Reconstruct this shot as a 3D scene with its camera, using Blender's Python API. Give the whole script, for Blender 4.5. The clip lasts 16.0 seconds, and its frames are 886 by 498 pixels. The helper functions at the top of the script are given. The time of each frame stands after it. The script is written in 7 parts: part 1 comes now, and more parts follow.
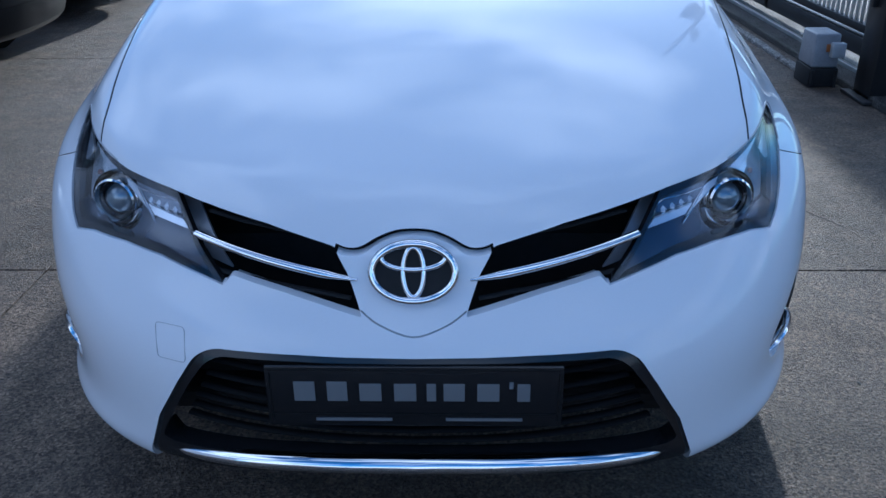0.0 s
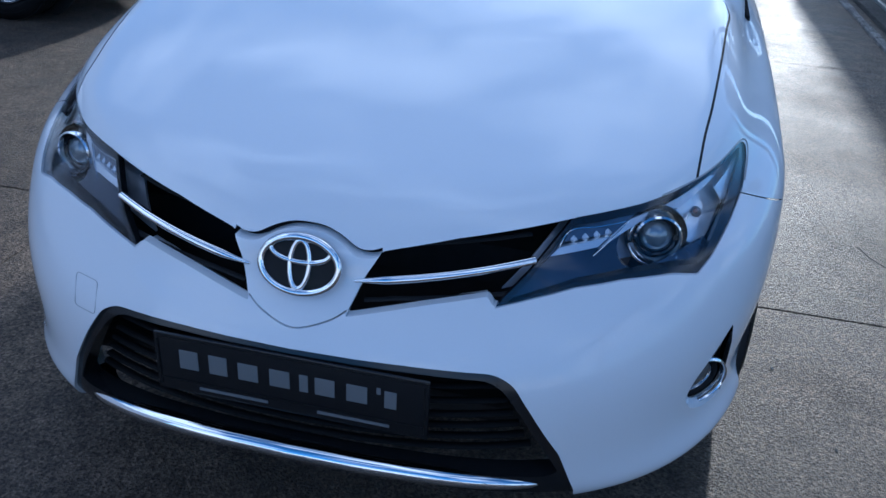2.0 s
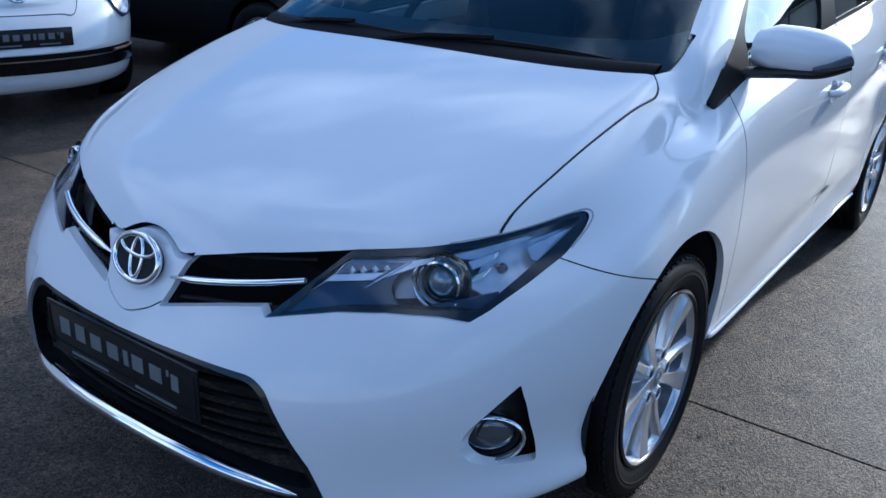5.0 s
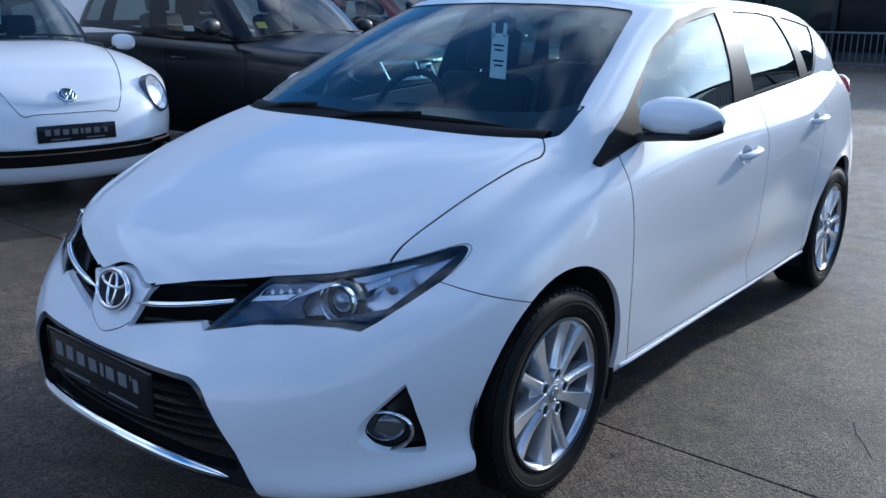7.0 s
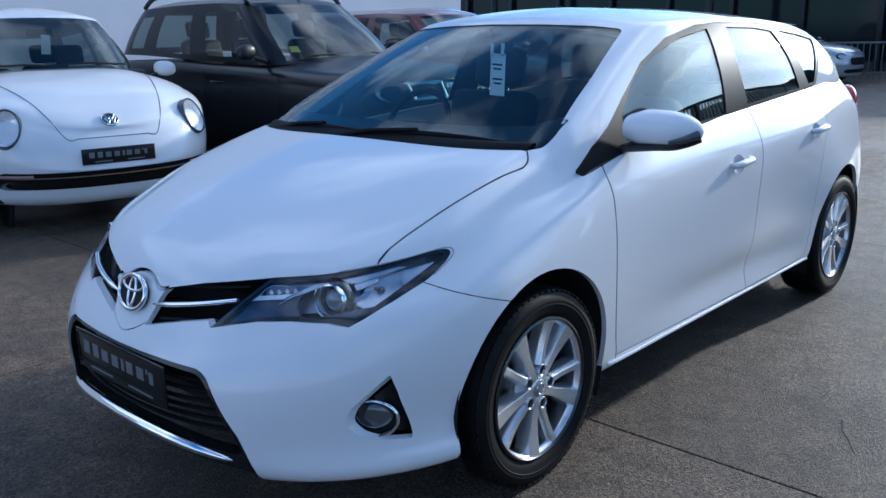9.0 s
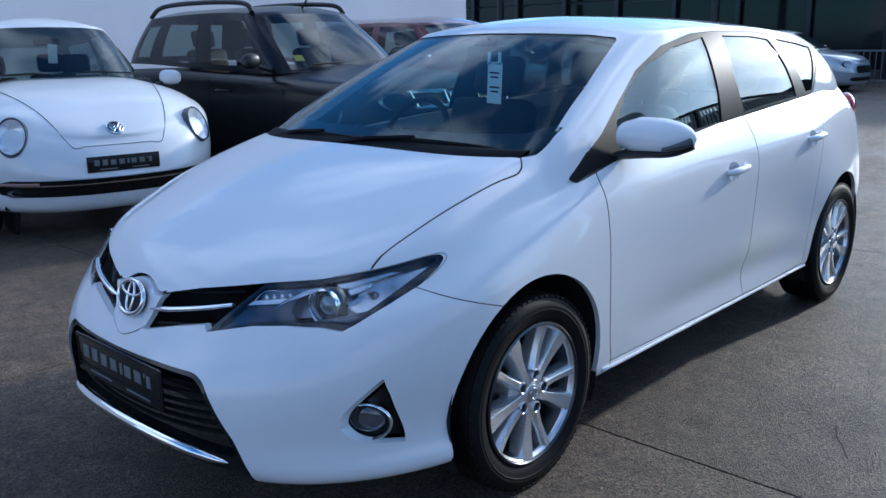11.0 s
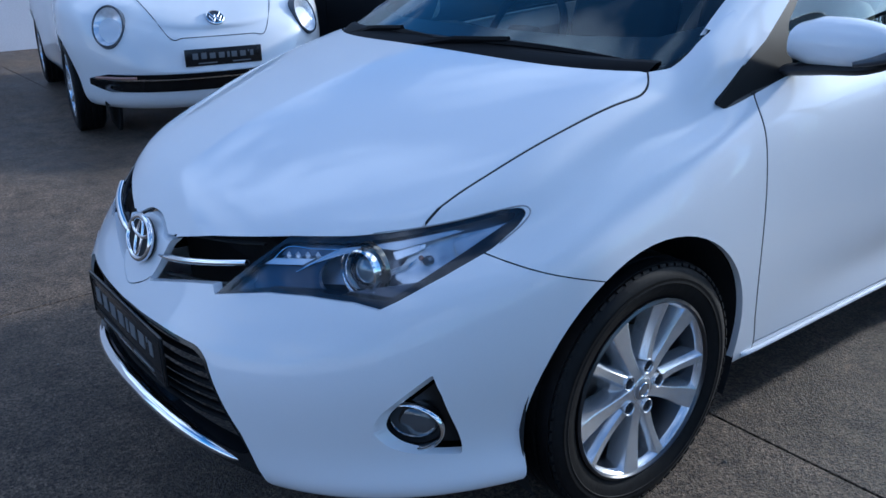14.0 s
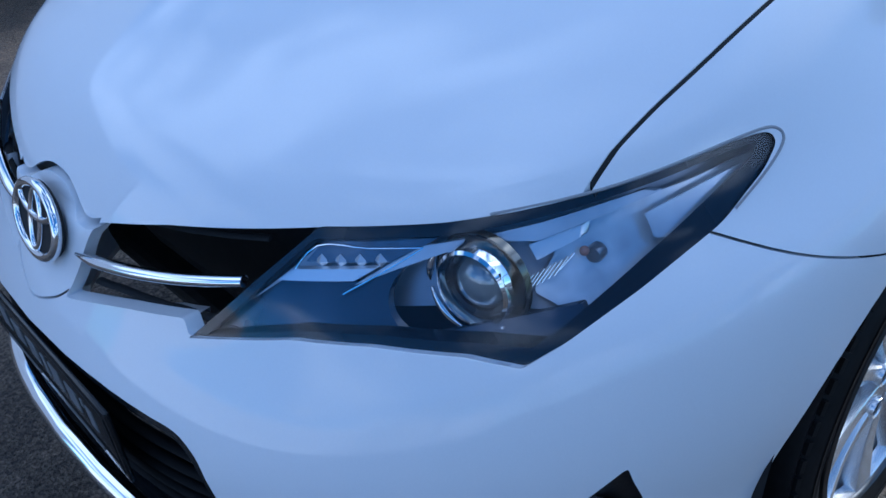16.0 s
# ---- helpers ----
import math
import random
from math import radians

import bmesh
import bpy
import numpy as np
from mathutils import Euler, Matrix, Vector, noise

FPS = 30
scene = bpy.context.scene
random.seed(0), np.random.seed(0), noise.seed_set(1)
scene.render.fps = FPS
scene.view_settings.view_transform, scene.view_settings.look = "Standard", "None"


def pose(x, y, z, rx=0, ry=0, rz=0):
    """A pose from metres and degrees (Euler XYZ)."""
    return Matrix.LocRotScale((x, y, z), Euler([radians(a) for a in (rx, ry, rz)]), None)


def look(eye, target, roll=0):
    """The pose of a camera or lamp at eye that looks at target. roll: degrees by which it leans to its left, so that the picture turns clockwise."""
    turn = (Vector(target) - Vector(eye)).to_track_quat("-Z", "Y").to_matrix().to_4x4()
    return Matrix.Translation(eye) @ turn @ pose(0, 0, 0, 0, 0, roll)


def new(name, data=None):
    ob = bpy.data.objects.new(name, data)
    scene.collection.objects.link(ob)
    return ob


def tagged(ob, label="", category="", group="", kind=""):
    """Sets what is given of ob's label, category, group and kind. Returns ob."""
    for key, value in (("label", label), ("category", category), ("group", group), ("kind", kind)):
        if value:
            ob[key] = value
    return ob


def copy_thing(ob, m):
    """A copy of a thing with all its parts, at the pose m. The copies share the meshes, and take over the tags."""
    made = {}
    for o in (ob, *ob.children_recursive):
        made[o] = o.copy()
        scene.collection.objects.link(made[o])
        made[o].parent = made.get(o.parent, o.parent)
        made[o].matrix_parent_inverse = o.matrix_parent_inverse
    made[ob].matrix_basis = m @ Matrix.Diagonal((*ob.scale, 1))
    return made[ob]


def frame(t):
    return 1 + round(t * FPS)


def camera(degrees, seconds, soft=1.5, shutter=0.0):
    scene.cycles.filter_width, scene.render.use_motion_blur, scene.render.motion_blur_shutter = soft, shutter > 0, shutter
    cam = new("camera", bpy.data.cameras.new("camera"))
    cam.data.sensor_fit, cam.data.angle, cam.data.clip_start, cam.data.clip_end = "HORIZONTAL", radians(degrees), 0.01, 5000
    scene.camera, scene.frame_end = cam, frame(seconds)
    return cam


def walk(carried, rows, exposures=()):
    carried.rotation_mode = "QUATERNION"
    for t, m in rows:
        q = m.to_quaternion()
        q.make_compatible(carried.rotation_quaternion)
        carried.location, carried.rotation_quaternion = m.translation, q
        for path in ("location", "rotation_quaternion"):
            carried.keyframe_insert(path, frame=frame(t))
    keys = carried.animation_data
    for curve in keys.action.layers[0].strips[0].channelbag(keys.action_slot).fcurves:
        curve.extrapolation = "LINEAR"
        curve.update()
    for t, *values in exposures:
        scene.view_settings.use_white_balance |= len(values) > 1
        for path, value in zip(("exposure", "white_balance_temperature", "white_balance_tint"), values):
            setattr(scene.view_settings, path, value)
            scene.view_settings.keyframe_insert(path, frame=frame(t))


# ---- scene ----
cam = camera(55.2, 16.0)
PATH = [
    (0, (0.089, -1.218, 1.315), (0.037, 0.591, 0.464), -0.7),
    (0.5, (0.158, -1.269, 1.366), (0.077, 0.529, 0.495), 1.0),
    (1, (0.231, -1.211, 1.368), (0.077, 0.576, 0.483), 3.4),
    (1.5, (0.346, -1.128, 1.369), (0.093, 0.633, 0.455), 4.0),
    (2, (0.515, -1.129, 1.379), (0.141, 0.605, 0.455), 3.3),
    (2.5, (0.773, -1.164, 1.394), (0.188, 0.538, 0.521), 0.4),
    (3, (0.846, -1.099, 1.39), (0.216, 0.584, 0.51), 1.9),
    (5.5, (1.708, -0.824, 1.339), (0.498, 0.616, 0.659), 1.3),
    (6, (1.933, -0.765, 1.33), (0.633, 0.611, 0.683), 0.2),
    (6.5, (2.018, -0.865, 1.356), (0.747, 0.563, 0.767), -0.0),
    (7, (2.02, -1.009, 1.368), (0.798, 0.48, 0.831), 0.5),
    (7.5, (2.094, -1.068, 1.381), (0.862, 0.429, 0.89), 0.7),
    (8, (2.191, -1.056, 1.376), (0.923, 0.414, 0.894), -0.1),
    (8.5, (2.241, -1.042, 1.377), (0.941, 0.394, 0.881), -0.6),
    (9, (2.275, -1.047, 1.379), (0.962, 0.378, 0.884), -0.9),
    (9.5, (2.297, -1.05, 1.38), (0.97, 0.366, 0.897), -1.2),
    (12, (2.328, -1.022, 1.376), (1.001, 0.395, 0.896), -0.6),
    (12.5, (2.246, -0.92, 1.366), (0.93, 0.491, 0.839), 0.7),
    (13, (2.116, -0.79, 1.36), (0.802, 0.599, 0.775), 1.3),
    (13.5, (2.055, -0.62, 1.346), (0.639, 0.64, 0.709), -0.3),
    (14, (1.962, -0.494, 1.335), (0.47, 0.634, 0.629), -1.2),
    (14.5, (1.713, -0.455, 1.313), (0.271, 0.66, 0.489), -1.6),
    (15, (1.518, -0.397, 1.276), (0.124, 0.701, 0.353), -3.5),
    (15.5, (1.325, -0.239, 1.242), (-0.059, 0.79, 0.23), -6.0),
    (16, (1.133, -0.146, 1.221), (-0.148, 0.915, 0.11), -5.9),
]
EXPOSURES = [(0.0, 0.2, 4750, 10), (3.2, 0.18, 4780, 10), (7.0, 0.25, 4980, 10), (12.5, 0.24, 4980, 10), (14.5, 0.31, 4780, 10), (16.0, 0.35, 4660, 10)]  # stops, kelvin, tint
walk(cam, [(t, look(eye, target, roll)) for t, eye, target, roll in PATH], EXPOSURES)


# ---- light ----
SUN_AZ, SUN_EL = 8.0, 17.0          # degrees: azimuth to the right of +y, height over the ground
world = bpy.data.worlds.new("sky")
scene.world = world
world.use_nodes = True
wn, wl = world.node_tree.nodes, world.node_tree.links
wn.clear()
sky = wn.new("ShaderNodeTexSky")
sky.sky_type = "NISHITA"
sky.sun_disc = False
sky.sun_elevation, sky.sun_rotation = radians(SUN_EL), radians(SUN_AZ)
sky.dust_density, sky.ozone_density, sky.air_density = 0.3, 4.0, 1.0
wtc = wn.new("ShaderNodeTexCoord")
wmap = wn.new("ShaderNodeMapping")
wmap.inputs["Scale"].default_value = (1.3, 1.3, 3.2)
cloud = wn.new("ShaderNodeTexNoise")
cloud.inputs["Scale"].default_value, cloud.inputs["Detail"].default_value = 1.7, 6.0
cramp = wn.new("ShaderNodeValToRGB")
cramp.color_ramp.elements[0].position, cramp.color_ramp.elements[1].position = 0.47, 0.64
wmix = wn.new("ShaderNodeMix")
wmix.data_type = "RGBA"
wmix.inputs[7].default_value = (8.2, 8.5, 9.0, 1)
# the bright haze round the sun
wnorm = wn.new("ShaderNodeVectorMath")
wnorm.operation = "NORMALIZE"
wdot = wn.new("ShaderNodeVectorMath")
wdot.operation = "DOT_PRODUCT"
wdot.inputs[1].default_value = (math.sin(radians(SUN_AZ)) * math.cos(radians(SUN_EL)), math.cos(radians(SUN_AZ)) * math.cos(radians(SUN_EL)), math.sin(radians(SUN_EL)))
wpow = wn.new("ShaderNodeMath")
wpow.operation = "POWER"
wpow.inputs[1].default_value = 20.0
wclip = wn.new("ShaderNodeClamp")
whaze = wn.new("ShaderNodeMix")
whaze.data_type, whaze.blend_type = "RGBA", "ADD"
whaze.inputs[0].default_value = 1.0
wscale = wn.new("ShaderNodeVectorMath")
wscale.operation = "SCALE"
wscale.inputs[0].default_value = (26.0, 24.5, 21.5)
wl.new(wtc.outputs["Generated"], wnorm.inputs[0])
wl.new(wnorm.outputs[0], wdot.inputs[0])
wl.new(wdot.outputs["Value"], wclip.inputs[0])
wl.new(wclip.outputs[0], wpow.inputs[0])
wl.new(wpow.outputs[0], wscale.inputs["Scale"])
wwide = wn.new("ShaderNodeMath")
wwide.operation = "POWER"
wwide.inputs[1].default_value = 5.0
wsoft = wn.new("ShaderNodeVectorMath")
wsoft.operation = "SCALE"
wsoft.inputs[0].default_value = (12.0, 11.0, 8.6)
wveil = wn.new("ShaderNodeMix")
wveil.data_type, wveil.blend_type = "RGBA", "ADD"
wveil.inputs[0].default_value = 1.0
wl.new(wclip.outputs[0], wwide.inputs[0])
wpatch = wn.new("ShaderNodeMath")
wpatch.operation = "MULTIPLY_ADD"
wpatch.inputs[1].default_value, wpatch.inputs[2].default_value = 1.1, 0.28
wlit = wn.new("ShaderNodeMath")
wlit.operation = "MULTIPLY"
wl.new(cramp.outputs[0], wpatch.inputs[0])
wl.new(wpatch.outputs[0], wlit.inputs[0])
wl.new(wwide.outputs[0], wlit.inputs[1])
wl.new(wlit.outputs[0], wsoft.inputs["Scale"])
wl.new(wmix.outputs[2], wveil.inputs[6])
wl.new(wsoft.outputs[0], wveil.inputs[7])
wl.new(wveil.outputs[2], whaze.inputs[6])
wl.new(wscale.outputs[0], whaze.inputs[7])
wbg = wn.new("ShaderNodeBackground")
wbg.inputs["Strength"].default_value = 0.128
wout = wn.new("ShaderNodeOutputWorld")
wl.new(wtc.outputs["Generated"], wmap.inputs["Vector"])
wl.new(wmap.outputs[0], cloud.inputs["Vector"])
wl.new(cloud.outputs[0], cramp.inputs[0])
wl.new(cramp.outputs[0], wmix.inputs[0])
wtint = wn.new("ShaderNodeMix")
wtint.data_type, wtint.blend_type = "RGBA", "MULTIPLY"
wtint.inputs[0].default_value = 1.0
wtint.inputs[7].default_value = (0.63, 0.96, 1.06, 1)
wl.new(sky.outputs[0], wtint.inputs[6])
wl.new(wtint.outputs[2], wmix.inputs[6])
wl.new(whaze.outputs[2], wbg.inputs[0])
wl.new(wbg.outputs[0], wout.inputs[0])

sun = new("sun", bpy.data.lights.new("sun", "SUN"))
sun.data.energy, sun.data.angle, sun.data.color = 3.2, radians(2.0), (1.0, 0.84, 0.62)
to_sun = Vector((math.sin(radians(SUN_AZ)) * math.cos(radians(SUN_EL)), math.cos(radians(SUN_AZ)) * math.cos(radians(SUN_EL)), math.sin(radians(SUN_EL))))
sun.matrix_world = look(to_sun * 30, (0, 0, 0))


# ---- materials ----
def material(name, colour, rough=0.5, metal=0.0, coat=0.0, grain=0.0, grain_scale=40.0, bump=0.0, stain=0.0, stain_scale=3.0,
             rough_var=0.0, transmission=0.0, ior=1.45, alpha=1.0, emit=None, emit_strength=0.0, spec=0.5):
    m = bpy.data.materials.new(name)
    m.use_nodes = True
    nt = m.node_tree
    b = nt.nodes["Principled BSDF"]
    b.inputs["Base Color"].default_value = (*colour, 1)
    b.inputs["Roughness"].default_value = rough
    b.inputs["Metallic"].default_value = metal
    b.inputs["Coat Weight"].default_value = coat
    b.inputs["Coat Roughness"].default_value = 0.03
    b.inputs["Transmission Weight"].default_value = transmission
    b.inputs["IOR"].default_value = ior
    b.inputs["Alpha"].default_value = alpha
    b.inputs["Specular IOR Level"].default_value = spec
    if emit:
        b.inputs["Emission Color"].default_value = (*emit, 1)
        b.inputs["Emission Strength"].default_value = emit_strength
    tc = nt.nodes.new("ShaderNodeTexCoord")
    if grain or stain or bump or rough_var:
        fine = nt.nodes.new("ShaderNodeTexNoise")
        fine.inputs["Scale"].default_value, fine.inputs["Detail"].default_value = grain_scale, 5.0
        nt.links.new(tc.outputs["Object"], fine.inputs["Vector"])
        wide = nt.nodes.new("ShaderNodeTexNoise")
        wide.inputs["Scale"].default_value, wide.inputs["Detail"].default_value = stain_scale, 6.0
        nt.links.new(tc.outputs["Object"], wide.inputs["Vector"])
        last = None
        for tex, amount in ((fine, grain), (wide, stain)):
            if not amount:
                continue
            ramp = nt.nodes.new("ShaderNodeMapRange")
            ramp.inputs["From Min"].default_value, ramp.inputs["From Max"].default_value = 0.3, 0.7
            ramp.inputs["To Min"].default_value, ramp.inputs["To Max"].default_value = 1 - amount, 1 + amount
            nt.links.new(tex.outputs[0], ramp.inputs[0])
            mul = nt.nodes.new("ShaderNodeMix")
            mul.data_type, mul.blend_type = "RGBA", "MULTIPLY"
            mul.inputs[0].default_value = 1.0
            mul.inputs[6].default_value = (*colour, 1)
            if last:
                nt.links.new(last.outputs[2], mul.inputs[6])
            nt.links.new(ramp.outputs[0], mul.inputs[7])
            last = mul
        if last:
            nt.links.new(last.outputs[2], b.inputs["Base Color"])
        if rough_var:
            rr = nt.nodes.new("ShaderNodeMapRange")
            rr.inputs["From Min"].default_value, rr.inputs["From Max"].default_value = 0.35, 0.65
            rr.inputs["To Min"].default_value, rr.inputs["To Max"].default_value = max(0.02, rough - rough_var), min(1, rough + rough_var)
            nt.links.new(wide.outputs[0], rr.inputs[0])
            nt.links.new(rr.outputs[0], b.inputs["Roughness"])
        if bump:
            bp = nt.nodes.new("ShaderNodeBump")
            bp.inputs["Strength"].default_value, bp.inputs["Distance"].default_value = bump, 0.004
            nt.links.new(fine.outputs[0], bp.inputs["Height"])
            nt.links.new(bp.outputs[0], b.inputs["Normal"])
    return m


M_PAINT = material("white_paint", (0.76, 0.765, 0.78), 0.6, coat=1.0, spec=0.03, stain=0.015, stain_scale=1.2, grain=0.01, grain_scale=400)
M_BLACK = material("black_plastic", (0.012, 0.012, 0.013), 0.38, grain=0.15, grain_scale=300, bump=0.1)
M_GLOSSBLACK = material("gloss_black", (0.011, 0.0115, 0.013), 0.20, spec=0.35, coat=0.25)
M_RUBBER = material("rubber", (0.006, 0.006, 0.0063), 0.60, spec=0.22, grain=0.25, grain_scale=60, stain=0.3, stain_scale=9, bump=0.15)
M_CHROME = material("chrome", (0.82, 0.83, 0.85), 0.06, metal=1.0)
M_ALLOY = material("alloy", (0.74, 0.75, 0.77), 0.27, metal=0.75, coat=0.3, grain=0.03, grain_scale=300)
M_STEEL = material("dark_steel", (0.10, 0.095, 0.09), 0.5, metal=0.8, grain=0.3, grain_scale=30)
M_DARK = material("underbody", (0.011, 0.011, 0.0115), 0.8, grain=0.2)
M_TRIM = material("dark_trim", (0.015, 0.0148, 0.0145), 0.45, spec=0.10, grain=0.08, grain_scale=200)


def glass_mat(name, tint, rough=0.0, clear=0.75, dust=0.0, base=0.042):
    """Thin pane: part tinted see-through, with a Fresnel-driven gloss and a film of dust."""
    m = bpy.data.materials.new(name)
    m.use_nodes = True
    nt = m.node_tree
    nt.nodes.clear()
    out = nt.nodes.new("ShaderNodeOutputMaterial")
    mix = nt.nodes.new("ShaderNodeMixShader")
    facing = nt.nodes.new("ShaderNodeLayerWeight")
    facing.inputs[0].default_value = 0.5
    fifth = nt.nodes.new("ShaderNodeMath")
    fifth.operation = "POWER"
    fifth.inputs[1].default_value = 5.0
    fr = nt.nodes.new("ShaderNodeMath")
    fr.operation = "MULTIPLY_ADD"
    fr.inputs[1].default_value, fr.inputs[2].default_value = 0.96, base
    nt.links.new(facing.outputs["Facing"], fifth.inputs[0])
    nt.links.new(fifth.outputs[0], fr.inputs[0])
    tr = nt.nodes.new("ShaderNodeBsdfTransparent")
    tr.inputs[0].default_value = (*[c * clear for c in tint], 1)
    gl = nt.nodes.new("ShaderNodeBsdfGlossy")
    gl.inputs["Roughness"].default_value = rough
    nt.links.new(fr.outputs[0], mix.inputs[0])
    nt.links.new(tr.outputs[0], mix.inputs[1])
    nt.links.new(gl.outputs[0], mix.inputs[2])
    if dust:
        film, grime, amount = nt.nodes.new("ShaderNodeMixShader"), nt.nodes.new("ShaderNodeBsdfDiffuse"), nt.nodes.new("ShaderNodeMapRange")
        noise_tex, tc = nt.nodes.new("ShaderNodeTexNoise"), nt.nodes.new("ShaderNodeTexCoord")
        noise_tex.inputs["Scale"].default_value, noise_tex.inputs["Detail"].default_value = 5.0, 6.0
        amount.inputs["To Min"].default_value, amount.inputs["To Max"].default_value = 0.3 * dust, 1.7 * dust
        amount.inputs["From Min"].default_value, amount.inputs["From Max"].default_value = 0.3, 0.7
        grime.inputs[0].default_value = (0.75, 0.76, 0.78, 1)
        nt.links.new(tc.outputs["Object"], noise_tex.inputs["Vector"])
        nt.links.new(noise_tex.outputs[0], amount.inputs[0])
        nt.links.new(amount.outputs[0], film.inputs[0])
        nt.links.new(mix.outputs[0], film.inputs[1])
        nt.links.new(grime.outputs[0], film.inputs[2])
        nt.links.new(film.outputs[0], out.inputs[0])
    else:
        nt.links.new(mix.outputs[0], out.inputs[0])
    return m


M_WINDSCREEN = glass_mat("windscreen_glass", (0.86, 0.95, 0.96), 0.0, 0.92)
M_SIDEGLASS = glass_mat("side_glass", (0.84, 0.95, 0.91), 0.0, 0.80, 0.0, 0.085)
M_PRIVACY = glass_mat("rear_glass", (0.75, 0.84, 0.80), 0.0, 0.5, 0.0, 0.085)
M_PARKGLASS = glass_mat("parked_car_glass", (0.72, 0.82, 0.80), 0.0, 0.62, 0.0, 0.085)
M_LENS = glass_mat("lamp_lens", (0.97, 0.98, 1.0), 0.01, 0.97, 0.0, 0.022)


# ---- building helpers ----
def mesh_of(name, verts, faces, mat, smooth=True):
    me = bpy.data.meshes.new(name)
    me.from_pydata([tuple(v) for v in verts], [], faces)
    me.validate()
    me.update()
    if mat:
        me.materials.append(mat)
    if smooth:
        me.polygons.foreach_set("use_smooth", [True] * len(me.polygons))
    return me


def part(name, bm, mat, parent, label="", smooth=None):
    """Links a bmesh (or mesh) as one mesh object under a thing or a part. smooth: the angle over which edges stay sharp."""
    if isinstance(bm, bmesh.types.BMesh):
        me = bpy.data.meshes.new(name)
        bm.normal_update()
        bm.to_mesh(me)
        bm.free()
    else:
        me = bm
    if mat and not me.materials:
        me.materials.append(mat)
    ob = new(name, me)
    if smooth is not None:
        soften(me, smooth)
    if parent:
        ob.parent = parent
    if label:
        ob["label"] = label
    return ob


def soften(me, angle=35.0):
    me.polygons.foreach_set("use_smooth", [True] * len(me.polygons))
    me.set_sharp_from_angle(angle=radians(angle))


def empty(name, at=(0, 0, 0), label="", category="", group="", kind=""):
    e = new(name)
    e.location = at
    e.empty_display_size = 0.1
    return tagged(e, label, category, group, kind)


def spline(xs, ys):
    """A natural cubic through the points, as a function of one number."""
    xs, ys = np.array(xs, float), np.array(ys, float)
    n = len(xs)
    h = np.diff(xs)
    a = np.zeros((n, n))
    r = np.zeros((n,) + ys.shape[1:])
    a[0, 0] = a[-1, -1] = 1
    for i in range(1, n - 1):
        a[i, i - 1], a[i, i], a[i, i + 1] = h[i - 1], 2 * (h[i - 1] + h[i]), h[i]
        r[i] = 6 * ((ys[i + 1] - ys[i]) / h[i] - (ys[i] - ys[i - 1]) / h[i - 1])
    m = np.linalg.solve(a, r.reshape(n, -1)).reshape(r.shape)

    def f(x):
        x = np.asarray(x, float)
        i = np.clip(np.searchsorted(xs, x) - 1, 0, n - 2)
        t0, t1, hh = x - xs[i], xs[i + 1] - x, h[i]
        for _ in range(ys.ndim - 1):
            t0, t1, hh = t0[..., None], t1[..., None], hh[..., None]
        return (m[i] * t1**3 + m[i + 1] * t0**3) / (6 * hh) + (ys[i] / hh - m[i] * hh / 6) * t1 + (ys[i + 1] / hh - m[i + 1] * hh / 6) * t0
    return f


def keys(*pairs):
    """A smooth curve through (place, value) pairs, level beyond its ends' slopes."""
    f = spline([p[0] for p in pairs], [p[1] for p in pairs])
    lo, hi = pairs[0][0], pairs[-1][0]
    return lambda x: f(np.clip(x, lo, hi))


def grid_faces(nu, nv, flip=False, base=0):
    fs = []
    for i in range(nu - 1):
        for j in range(nv - 1):
            q = (base + i * nv + j, base + (i + 1) * nv + j, base + (i + 1) * nv + j + 1, base + i * nv + j + 1)
            fs.append(q[::-1] if flip else q)
    return fs


def box(bm, size, at=(0, 0, 0), rot=(0, 0, 0), bevel=0.0, segments=2):
    r = bmesh.ops.create_cube(bm, size=1.0, matrix=pose(*at, *rot) @ Matrix.Diagonal((*size, 1)))
    if bevel:
        es = list({e for v in r["verts"] for e in v.link_edges})
        bmesh.ops.bevel(bm, geom=es, offset=bevel, segments=segments, affect="EDGES", profile=0.5)


def cyl(bm, r1, r2, depth, m, segments=32, caps=True):
    bmesh.ops.create_cone(bm, cap_ends=caps, segments=segments, radius1=r1, radius2=r2, depth=depth, matrix=m)


def lathe(bm, profile, m, steps=64, close=False):
    """Turns a profile of (radius, along) about the local z axis."""
    rings = []
    for k in range(steps):
        a = 2 * math.pi * k / steps
        rings.append([bm.verts.new(m @ Vector((r * math.cos(a), r * math.sin(a), z))) for r, z in profile])
    n = len(profile)
    for k in range(steps):
        p, q = rings[k], rings[(k + 1) % steps]
        for j in range(n - 1 + (1 if close else 0)):
            bm.faces.new((p[j], q[j], q[(j + 1) % n], p[(j + 1) % n]))


